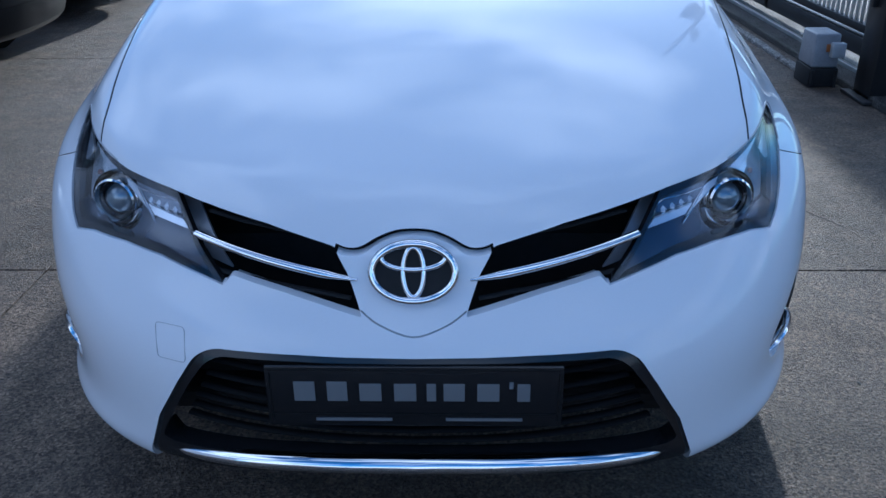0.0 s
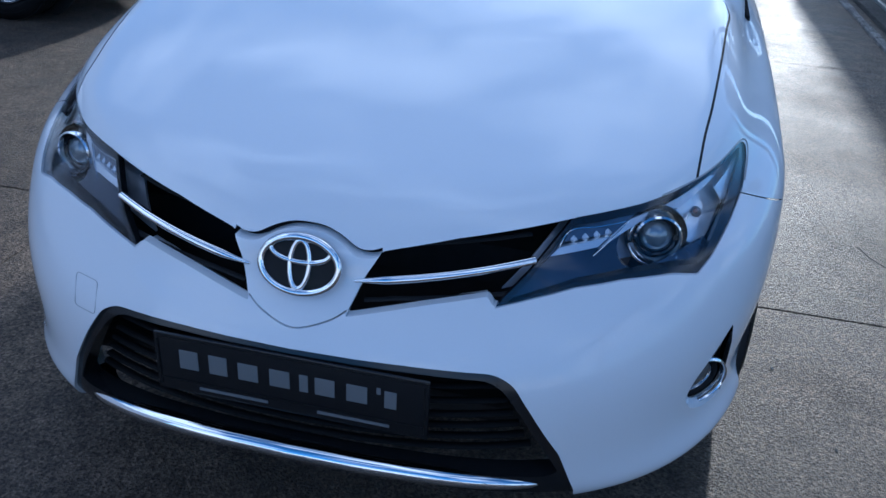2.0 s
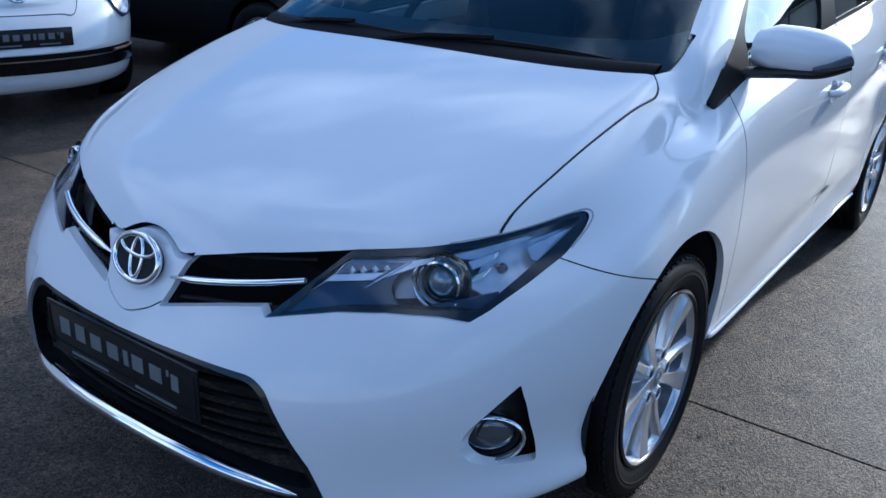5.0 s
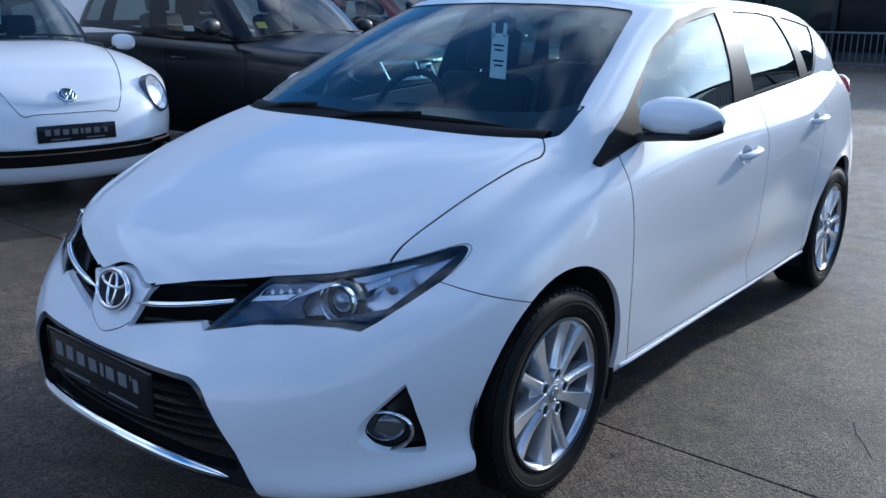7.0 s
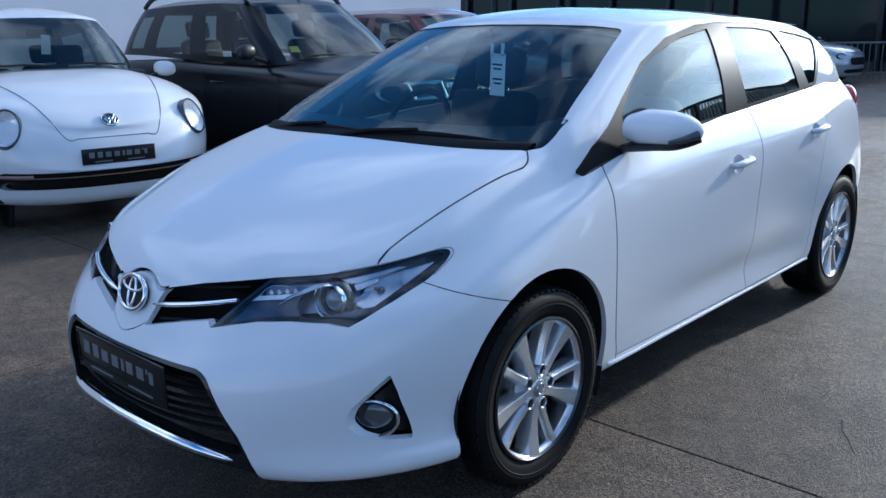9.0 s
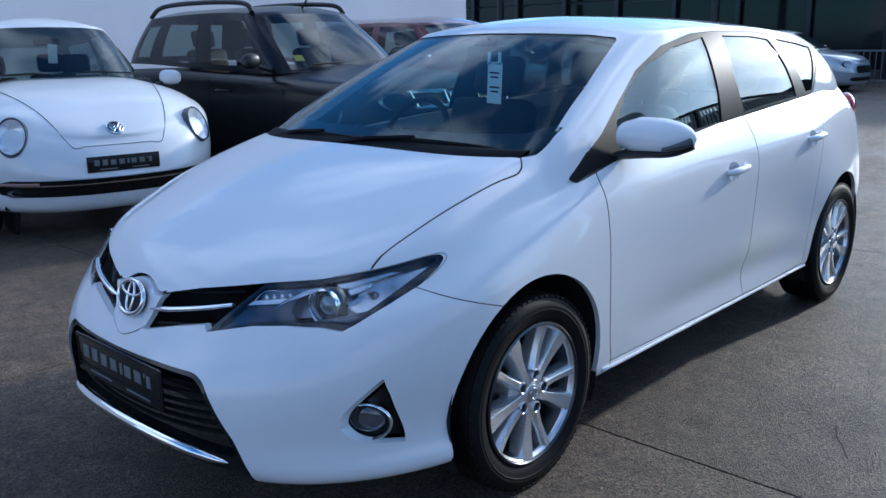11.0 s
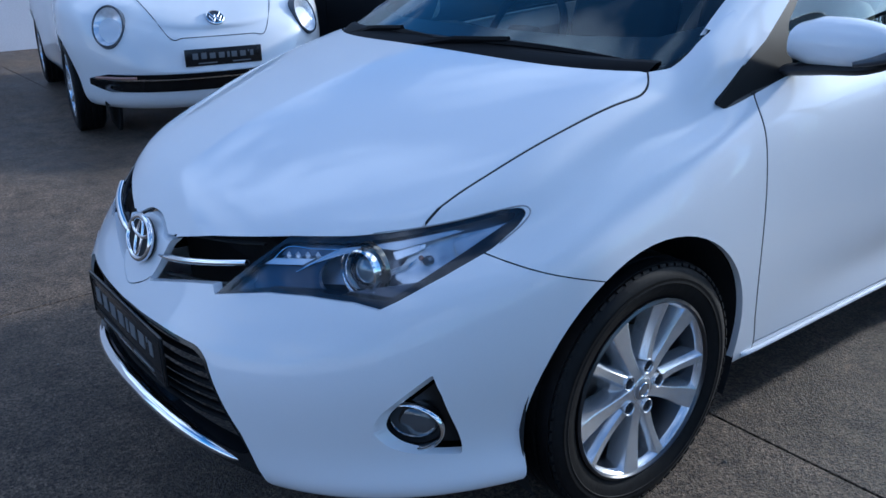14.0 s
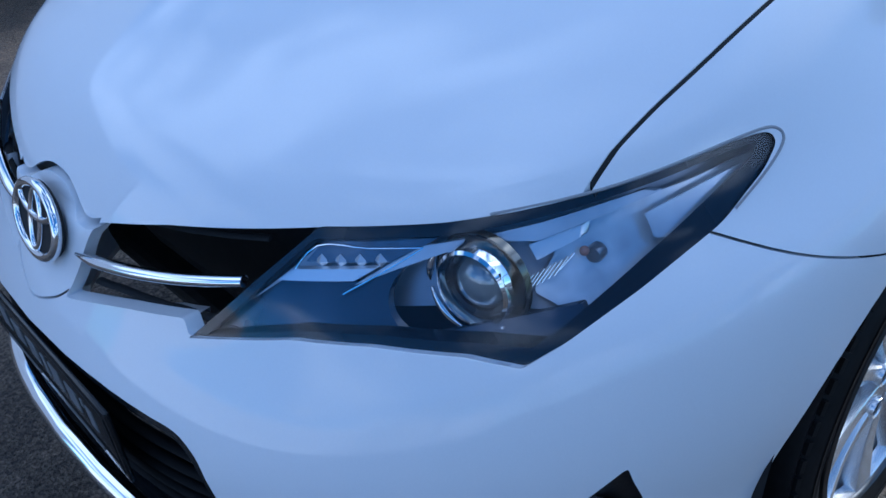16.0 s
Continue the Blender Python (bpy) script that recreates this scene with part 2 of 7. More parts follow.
def tube(bm, points, radius, sides=8, closed=False, flat=1.0, up=(0, 0, 1)):
    """A rod along points; flat squeezes it along up."""
    pts = [Vector(p) for p in points]
    n = len(pts)
    rings = []
    for i, p in enumerate(pts):
        a, b = (pts[i - 1] if i or closed else p), (pts[(i + 1) % n] if i < n - 1 or closed else p)
        d = (b - a).normalized()
        side = d.cross(Vector(up))
        side = side.normalized() if side.length > 1e-5 else Vector((1, 0, 0))
        top = side.cross(d).normalized()
        r = radius(i / max(1, n - 1)) if callable(radius) else radius
        rings.append([bm.verts.new(p + side * r * math.cos(2 * math.pi * k / sides) + top * r * flat * math.sin(2 * math.pi * k / sides)) for k in range(sides)])
    for i in range(n if closed else n - 1):
        p, q = rings[i], rings[(i + 1) % n]
        for k in range(sides):
            bm.faces.new((p[k], p[(k + 1) % sides], q[(k + 1) % sides], q[k]))
    if not closed:
        bm.faces.new(rings[0][::-1])
        bm.faces.new(rings[-1])


def prism(outline, axis, lo, hi, steps=1):
    """A closed solid: a flat outline of 2D points pushed along an axis from lo to hi."""
    n = len(outline)
    vs = []
    for v in (lo, hi):
        for a, b in outline:
            vs.append({"x": (v, a, b), "y": (a, v, b), "z": (a, b, v)}[axis])
    fs = [tuple(range(n)), tuple(range(2 * n - 1, n - 1, -1))] + [(i, n + i, n + (i + 1) % n, (i + 1) % n) for i in range(n)]
    bm = bmesh.new()
    bv = [bm.verts.new(v) for v in vs]
    for f in fs:
        bm.faces.new([bv[i] for i in f])
    bmesh.ops.recalc_face_normals(bm, faces=bm.faces)
    return bm


def rounded(points, radius=0.01, steps=5):
    """An outline with its corners rounded; a point may carry its own radius as a third number."""
    out = []
    n = len(points)
    for i, p in enumerate(points):
        r = p[2] if len(p) > 2 else radius
        c, a, b = Vector(p[:2]), Vector(points[i - 1][:2]), Vector(points[(i + 1) % n][:2])
        d1, d2 = (a - c), (b - c)
        k = min(r, 0.45 * d1.length, 0.45 * d2.length)
        if k < 1e-4:
            out.append(tuple(c))
            continue
        s, e = c + d1.normalized() * k, c + d2.normalized() * k
        for j in range(steps + 1):
            t = j / steps
            out.append(tuple((1 - t) ** 2 * s + 2 * t * (1 - t) * c + t * t * e))
    return out


def curve_outline(points, per=6, closed=True):
    """A smooth run through points (Catmull-Rom)."""
    n = len(points)
    out = []
    for i in range(n if closed else n - 1):
        p = [Vector(points[(i + k) % n] if closed else points[min(max(i + k, 0), n - 1)]) for k in (-1, 0, 1, 2)]
        for j in range(per):
            t = j / per
            out.append(tuple(0.5 * ((2 * p[1]) + (p[2] - p[0]) * t + (2 * p[0] - 5 * p[1] + 4 * p[2] - p[3]) * t * t + (3 * p[1] - p[0] - 3 * p[2] + p[3]) * t**3)))
    if not closed:
        out.append(tuple(points[-1]))
    return out


def ribbon(points, axis, lo, hi, width):
    """A thin solid wall along a flat run of points, pushed along an axis: cuts a panel gap."""
    pts = [Vector(p) for p in points]
    left, right = [], []
    for i, p in enumerate(pts):
        d = (pts[min(i + 1, len(pts) - 1)] - pts[max(i - 1, 0)]).normalized()
        nrm = Vector((-d.y, d.x)) * width / 2
        left.append(tuple(p + nrm))
        right.append(tuple(p - nrm))
    return prism(left + right[::-1], axis, lo, hi)


def join(bms):
    out = bmesh.new()
    for b in bms:
        me = bpy.data.meshes.new("tmp")
        b.to_mesh(me)
        b.free()
        out.from_mesh(me)
        bpy.data.meshes.remove(me)
    return out


def mirrored(bm):
    """The bmesh with its mirror image across x = 0."""
    geom = bmesh.ops.duplicate(bm, geom=bm.verts[:] + bm.edges[:] + bm.faces[:])["geom"]
    for v in geom:
        if isinstance(v, bmesh.types.BMVert):
            v.co.x = -v.co.x
    bmesh.ops.reverse_faces(bm, faces=[f for f in geom if isinstance(f, bmesh.types.BMFace)])
    return bm


def boolean(me, cutter, how="DIFFERENCE", overlap=False):
    """The mesh after one exact cut by a bmesh of closed solids, which may overlap."""
    a = new("cut_a", me)
    cm = bpy.data.meshes.new("cutter")
    cutter.to_mesh(cm)
    b = new("cut_b", cm)
    md = a.modifiers.new("cut", "BOOLEAN")
    md.object, md.operation, md.solver, md.use_self = b, how, "EXACT", overlap
    dg = bpy.context.evaluated_depsgraph_get()
    out = bpy.data.meshes.new_from_object(a.evaluated_get(dg))
    bpy.data.objects.remove(a)
    bpy.data.objects.remove(b)
    bpy.data.meshes.remove(cm)
    return out


def islands(me):
    """Splits a mesh into its separate pieces."""
    bm = bmesh.new()
    bm.from_mesh(me)
    bm.verts.ensure_lookup_table()
    seen, groups = [False] * len(bm.verts), []
    for v in bm.verts:
        if seen[v.index]:
            continue
        stack, group = [v], []
        seen[v.index] = True
        while stack:
            w = stack.pop()
            group.append(w)
            for e in w.link_edges:
                o = e.other_vert(w)
                if not seen[o.index]:
                    seen[o.index] = True
                    stack.append(o)
        groups.append(group)
    out = []
    for g in groups:
        ids = {v.index: k for k, v in enumerate(g)}
        fs = {f for v in g for f in v.link_faces}
        out.append(([v.co.copy() for v in g], [tuple(ids[v.index] for v in f.verts) for f in fs]))
    bm.free()
    return out


def smooth_like(me, tree, normals, tris, limit=0.80, near=0.02):
    """Takes the shading of a smooth reference surface where a face lies along it; cut edges stay crisp."""
    me.polygons.foreach_set("use_smooth", [True] * len(me.polygons))
    cache, out = {}, [None] * len(me.loops)
    for p in me.polygons:
        fn = p.normal
        for li in p.loop_indices:
            vi = me.loops[li].vertex_index
            if vi not in cache:
                co = me.vertices[vi].co
                hit, _, idx, dist = tree.find_nearest(co)
                if idx is None or dist > near:
                    cache[vi] = None
                else:
                    tri = tris[idx]
                    a, b, c = (Vector(normals[1][k]) for k in tri[:3])
                    na, nb, nc = (Vector(normals[0][k]) for k in tri[:3])
                    v0, v1, v2 = b - a, c - a, hit - a
                    d00, d01, d11, d20, d21 = v0.dot(v0), v0.dot(v1), v1.dot(v1), v2.dot(v0), v2.dot(v1)
                    den = d00 * d11 - d01 * d01
                    if abs(den) < 1e-16:
                        cache[vi] = na
                    else:
                        v, w2 = (d11 * d20 - d01 * d21) / den, (d00 * d21 - d01 * d20) / den
                        cache[vi] = (na * (1 - v - w2) + nb * v + nc * w2).normalized()
            n = cache[vi]
            if n is None:
                out[li] = fn
            else:
                d = n.dot(fn)
                out[li] = n if d > limit else (-n if d < -limit else fn)
    me.normals_split_custom_set([tuple(n) for n in out])


# ---- the white hatchback: one smooth shell, cut into its panels ----
NOSE = 2.2                                     # how square the plan of the nose is
nose_z = keys((0.03, 0.46), (0.07, 0.57), (0.09, 0.628), (0.108, 0.674), (0.13, 0.714), (0.17, 0.764), (0.25, 0.815), (0.36, 0.862), (0.55, 0.926), (0.80, 0.992), (1.0, 1.034), (1.3, 1.085))
nose_sweep = keys((0.0, 0.75), (0.25, 0.75), (0.50, 0.72), (1.07, 0.46), (1.4, 0.38))


def hood_z(x, y):
    """Height of the bonnet and the wing tops over a place in the plan."""
    x, y = np.abs(np.asarray(x, float)), np.asarray(y, float)
    q = np.clip(x / 0.875, 0, 0.995) ** NOSE
    ye = y - nose_sweep(y) * (1 - np.sqrt(1 - q))
    roll = (0.03 + 0.11 * np.clip(y - 0.6, 0, 1)) * (np.clip(x - 0.66, 0, 1) / 0.1) ** 2
    return nose_z(ye) - roll


def ring_points(y0, depth, z, w, y1, rear_depth, square=2.2, vee=0.0, n=(44, 92, 26)):
    """Half of one line round the body, from the middle of the nose to the middle of the tail."""
    phi = np.linspace(0, math.pi / 2, n[0])
    ws, wr = float(w(y0 + depth)), float(w(y1 - rear_depth))
    xf = ws * np.sin(phi) ** (2 / square)
    yf = y0 + depth * (1 - np.cos(phi)) + vee * (np.sqrt(xf**2 + 0.04) - 0.2)
    xf = w(np.maximum(yf, 0.6)) * np.sin(phi) ** (2 / square)
    ys = yf[-1] + (y1 - rear_depth - yf[-1]) * np.linspace(0, 1, n[1] + 2)[1:-1] ** 1.5
    psi = np.linspace(math.pi / 2, 0, n[2])
    xr, yr = wr * np.sin(psi) ** (2 / 2.8), y1 - rear_depth * (1 - np.cos(psi))
    x, y = np.concatenate([xf, w(ys), xr]), np.concatenate([yf, ys, yr])
    return np.stack([x, y, z(x, y)], 1)


belt_z = keys((1.2, 0.942), (1.5, 0.975), (2.3, 1.035), (3.2, 1.085), (4.2, 1.12))


def belt_or_hood(x, y):
    s = np.clip((y - 1.12) / 0.16, 0, 1)
    s = s * s * (3 - 2 * s)
    return (1 - s) * hood_z(x, np.minimum(y, 1.3)) + s * belt_z(y)


def flat_z(*pairs):
    f = keys(*pairs)
    return lambda x, y: f(y)


RINGS = [
    ring_points(0.09, 0.60, flat_z((0.0, 0.198), (0.7, 0.194), (1.25, 0.240), (1.45, 0.246), (1.8, 0.246), (2.3, 0.246), (2.8, 0.246), (3.1, 0.243), (3.6, 0.19), (4.3, 0.19)), keys((0.5, 0.76), (0.9, 0.768), (1.25, 0.825), (1.45, 0.831), (1.8, 0.831), (2.3, 0.831), (2.8, 0.831), (3.1, 0.828), (3.6, 0.77), (4.3, 0.76)), 4.20, 0.34, 3.2, 0.1),
    ring_points(0.040, 0.67, flat_z((0.0, 0.218), (0.6, 0.214), (0.8, 0.214), (1.25, 0.256), (1.45, 0.262), (1.8, 0.262), (2.3, 0.262), (2.8, 0.262), (3.1, 0.259), (3.6, 0.22), (4.3, 0.22)), keys((0.6, 0.850), (1.3, 0.838), (3.2, 0.838), (3.9, 0.80)), 4.24, 0.40, 3.4, 0.1),
    ring_points(-0.008, 0.74, flat_z((0.0, 0.31), (0.85, 0.315), (1.3, 0.348), (1.6, 0.352), (2.3, 0.352), (3.0, 0.352), (3.6, 0.34), (4.3, 0.33)), keys((0.6, 0.867), (1.0, 0.866), (1.4, 0.852), (3.0, 0.852), (3.6, 0.862), (3.9, 0.82)), 4.26, 0.40, 3.3, 0.1),
    ring_points(0.006, 0.72, flat_z((0.0, 0.49), (4.3, 0.50)), keys((0.6, 0.880), (1.0, 0.882), (1.5, 0.864), (2.4, 0.862), (3.0, 0.864), (3.6, 0.876), (3.9, 0.83)), 4.275, 0.40, 3.3, 0.1),
    ring_points(0.054, 0.645, flat_z((0.0, 0.575), (0.3, 0.60), (0.6, 0.632), (1.0, 0.65), (4.3, 0.68)), keys((0.6, 0.877), (1.0, 0.885), (1.5, 0.871), (2.4, 0.868), (3.0, 0.870), (3.6, 0.880), (3.9, 0.83)), 4.27, 0.40, 3.3, 0.12),
    ring_points(0.084, 0.64, flat_z((0.05, 0.625), (0.3, 0.655), (0.6, 0.708), (0.95, 0.765), (1.25, 0.80), (2.3, 0.845), (3.2, 0.885), (4.3, 0.91)), keys((0.6, 0.856), (0.95, 0.868), (1.25, 0.866), (2.4, 0.862), (3.2, 0.862), (3.9, 0.80)), 4.24, 0.38, 3.0, 0.10),
    ring_points(0.100, 0.69, flat_z((0.05, 0.665), (0.3, 0.705), (0.6, 0.757), (0.95, 0.832), (1.25, 0.880), (2.3, 0.945), (3.2, 0.99), (4.3, 1.02)), keys((0.6, 0.808), (0.95, 0.824), (1.25, 0.832), (2.4, 0.828), (3.2, 0.822), (3.9, 0.76)), 4.20, 0.36, 2.5, 0.04),
    ring_points(0.116, 0.72, belt_or_hood, keys((0.6, 0.755), (0.95, 0.765), (1.25, 0.772), (2.3, 0.770), (3.2, 0.752), (3.9, 0.69)), 4.14, 0.34),
]
KNOTS = np.array([0.0, 0.05, 0.17, 0.35, 0.46, 0.53, 0.59, 0.66, 0.74, 0.84])


def offset_ring(ring, pull, back, rise):
    """A line further in, over the bonnet at the front and leaning in under the windows behind."""
    x, y, z = ring.T
    s = np.clip((y - 1.12) / 0.16, 0, 1)
    s = s * s * (3 - 2 * s)
    nx, ny = x * (1 - pull), y + back * (1 - s)
    return np.stack([nx, ny, (1 - s) * hood_z(nx, np.minimum(ny, 1.3)) + s * (z + rise)], 1)


RINGS += [offset_ring(RINGS[-1], 0.08, 0.045, 0.085), offset_ring(RINGS[-1], 0.18, 0.10, 0.20)]


def pillar_heights(xs, ys):
    """Height of the windscreen pillars over places in the plan, or far below where there are none."""
    from mathutils.bvhtree import BVHTree
    vs, fs = sheet_pair([cabin_surface()[0]])
    tree = BVHTree.FromPolygons([Vector(v) for v in vs], fs)
    out = np.full(xs.shape, -9.0)
    for i in np.ndindex(xs.shape):
        if xs[i] > 0.5 and ys[i] > 0.9:
            hit = tree.ray_cast(Vector((xs[i], ys[i], 2.0)), Vector((0, 0, -1)))[0]
            if hit is not None:
                out[i] = hit.z
    return out


def body_surface(rows=46):
    """Half shell (x >= 0) as an array [along, up, 3], and the half bonnet as [along, across, 3]."""
    cage = np.stack(RINGS)                                  # ring, station, xyz
    f = spline(KNOTS, cage)
    side = f(np.linspace(0, KNOTS[7], rows))                # up, along, xyz
    top = side[-1]
    n = int(np.searchsorted(top[:, 1], 1.40))
    across = np.linspace(0, 1, 60)[None]
    tx, ty, tz = top[:n, 0:1], top[:n, 1:2], top[:n, 2]
    hx, hy = tx * (1 - across), np.repeat(ty, 60, 1)
    hz = hood_z(hx, np.minimum(hy, 1.3))
    hz += (tz - hz[:, 0])[:, None] * np.exp(-((tx - hx) / 0.05) ** 2)
    # the wing tops sweep up into the windscreen pillars
    fade = np.clip((1.25 - hy) / 0.22, 0, 1)
    a, k = pillar_heights(hx, hy) + 0.002 - 0.10 * fade * fade * (3 - 2 * fade), 0.045
    h = np.clip(0.5 + 0.5 * (a - hz) / k, 0, 1)
    swept = hz * (1 - h) + a * h + k * h * (1 - h)
    t = np.clip((hx - 0.63) / 0.06, 0, 1)
    hz += (swept - hz) * t * t * (3 - 2 * t) * (1 - np.exp(-((tx - hx) / 0.015) ** 2))
    hood = np.stack([hx, hy, hz], 2)
    return side.transpose(1, 0, 2), hood


def thicken(verts, faces, t):
    """A closed solid from an open sheet: its copy set in by t, and a rim."""
    bm = bmesh.new()
    bv = [bm.verts.new(v) for v in verts]
    for f in faces:
        try:
            bm.faces.new([bv[i] for i in f])
        except ValueError:
            pass
    bmesh.ops.remove_doubles(bm, verts=bm.verts, dist=0.0004)
    bmesh.ops.dissolve_degenerate(bm, dist=0.0002, edges=bm.edges)
    bmesh.ops.recalc_face_normals(bm, faces=bm.faces)
    bm.verts.ensure_lookup_table()
    if sum((f.calc_center_median() - Vector((0, 2.1, 0.6))).dot(f.normal) for f in bm.faces) < 0:
        bmesh.ops.reverse_faces(bm, faces=bm.faces)
    bm.normal_update()
    ref_v = np.array([v.co[:] for v in bm.verts])
    ref_n = np.array([v.normal[:] for v in bm.verts])
    bm.verts.index_update()
    ref_f = [tuple(v.index for v in f.verts) for f in bm.faces]
    rim = [(e.verts[0].index, e.verts[1].index) for e in bm.edges if e.is_boundary]
    flips = {}
    for f in ref_f:
        for i in range(len(f)):
            flips[(f[i], f[(i + 1) % len(f)])] = True
    bm.free()
    n = len(ref_v)
    vs = np.concatenate([ref_v, ref_v - ref_n * t])
    fs = list(ref_f) + [tuple(n + i for i in f[::-1]) for f in ref_f]
    for a, b in rim:
        if (a, b) not in flips:
            a, b = b, a
        fs.append((b, a, n + a, n + b))
    return vs, fs, (ref_v, ref_n, ref_f)


def sheet_pair(grids):
    """Vertices and faces of half grids with their mirror images."""
    vs, fs = [], []
    for g in grids:
        nu, nv = g.shape[:2]
        for s in (1, -1):
            base = len(vs)
            vs.extend((g * (s, 1, 1)).reshape(-1, 3).tolist())
            fs.extend(grid_faces(nu, nv, s < 0, base))
    return vs, fs


# the cabin: a belt loop, a shoulder loop and a roof
CABIN_LOW = [(0, 0.985, 1.005), (0.20, 0.995, 1.005), (0.40, 1.015, 1.003), (0.612, 0.97, 0.955), (0.769, 0.976, 0.911), (0.803, 1.127, 0.870), (0.790, 1.57, 0.950), (0.770, 2.3, 1.032),
             (0.762, 2.8, 1.062), (0.750, 3.2, 1.082), (0.722, 3.6, 1.10), (0.66, 3.93, 1.115), (0.45, 4.08, 1.12), (0.22, 4.125, 1.12), (0, 4.14, 1.12)]
CABIN_TOP = [(0, 1.795, 1.420), (0.19, 1.80, 1.418), (0.36, 1.825, 1.412), (0.475, 1.865, 1.402), (0.545, 1.925, 1.392), (0.580, 2.02, 1.392), (0.592, 2.2, 1.400), (0.60, 2.5, 1.412),
             (0.595, 2.85, 1.410), (0.582, 3.2, 1.396), (0.560, 3.55, 1.366), (0.520, 3.84, 1.325), (0.38, 3.95, 1.325), (0.19, 3.985, 1.330), (0, 4.0, 1.332)]


def cabin_surface(nu=150, nv=30):
    low, top = np.array(CABIN_LOW), np.array(CABIN_TOP) + (0, 0, 0.010)
    d = np.concatenate([[0], np.cumsum(np.linalg.norm(np.diff((low + top) / 2, axis=0), axis=1))])
    fl, ft = spline(d, low), spline(d, top)
    u = np.linspace(0, d[-1], nu)
    lo, hi = fl(u), ft(u)
    lo[[0, -1], 0] = hi[[0, -1], 0] = 0
    v = np.linspace(0, 1, nv)[None, :, None]
    mid = (lo + hi) / 2
    ctr = np.stack([0 * mid[:, 0], np.clip(mid[:, 1], 1.9, 3.5), 0 * mid[:, 2]], 1)
    push = mid - ctr
    push[:, 2] = 0
    push = push / np.maximum(np.linalg.norm(push, axis=1, keepdims=True), 0.05)
    wall = lo[:, None] * (1 - v) + hi[:, None] * v + push[:, None] * 4 * v * (1 - v) * 0.022 + np.array((0, 0, 1.0)) * (4 * v * (1 - v) * 0.012)
    # skirt that runs down inside the body
    skirt = lo[:, None] + np.array((0, 0, -0.09)) * np.linspace(1, 0, 4)[None, :-1, None] + push[:, None] * np.array((0.0, 0.02, 0)) * np.linspace(1, 0, 4)[None, :-1, None]
    wall = np.concatenate([skirt, wall], 1)
    # roof: rings drawn in to the spine, with a crown
    s = np.linspace(0, 1, 22)[1:]
    spine_y = np.clip(hi[:, 1], 2.25, 3.55)
    roof = []
    for k in s:
        e = 1 - (1 - k) ** 2
        r = np.stack([hi[:, 0] * (1 - k), hi[:, 1] * (1 - k) + spine_y * k, hi[:, 2] + (1.480 - 0.035 * np.clip((spine_y - 2.6) / 0.95, 0, 1) ** 2 - hi[:, 2]) * e], 1)
        roof.append(r)
    roof = np.concatenate([hi[:, None], np.stack(roof, 1)], 1)
    return wall, roof


def both(outline):
    """A half outline of (x, z) from the middle outwards and back, closed by its mirror image."""
    return outline + [(-p[0],) + tuple(p[1:]) for p in outline[::-1]]


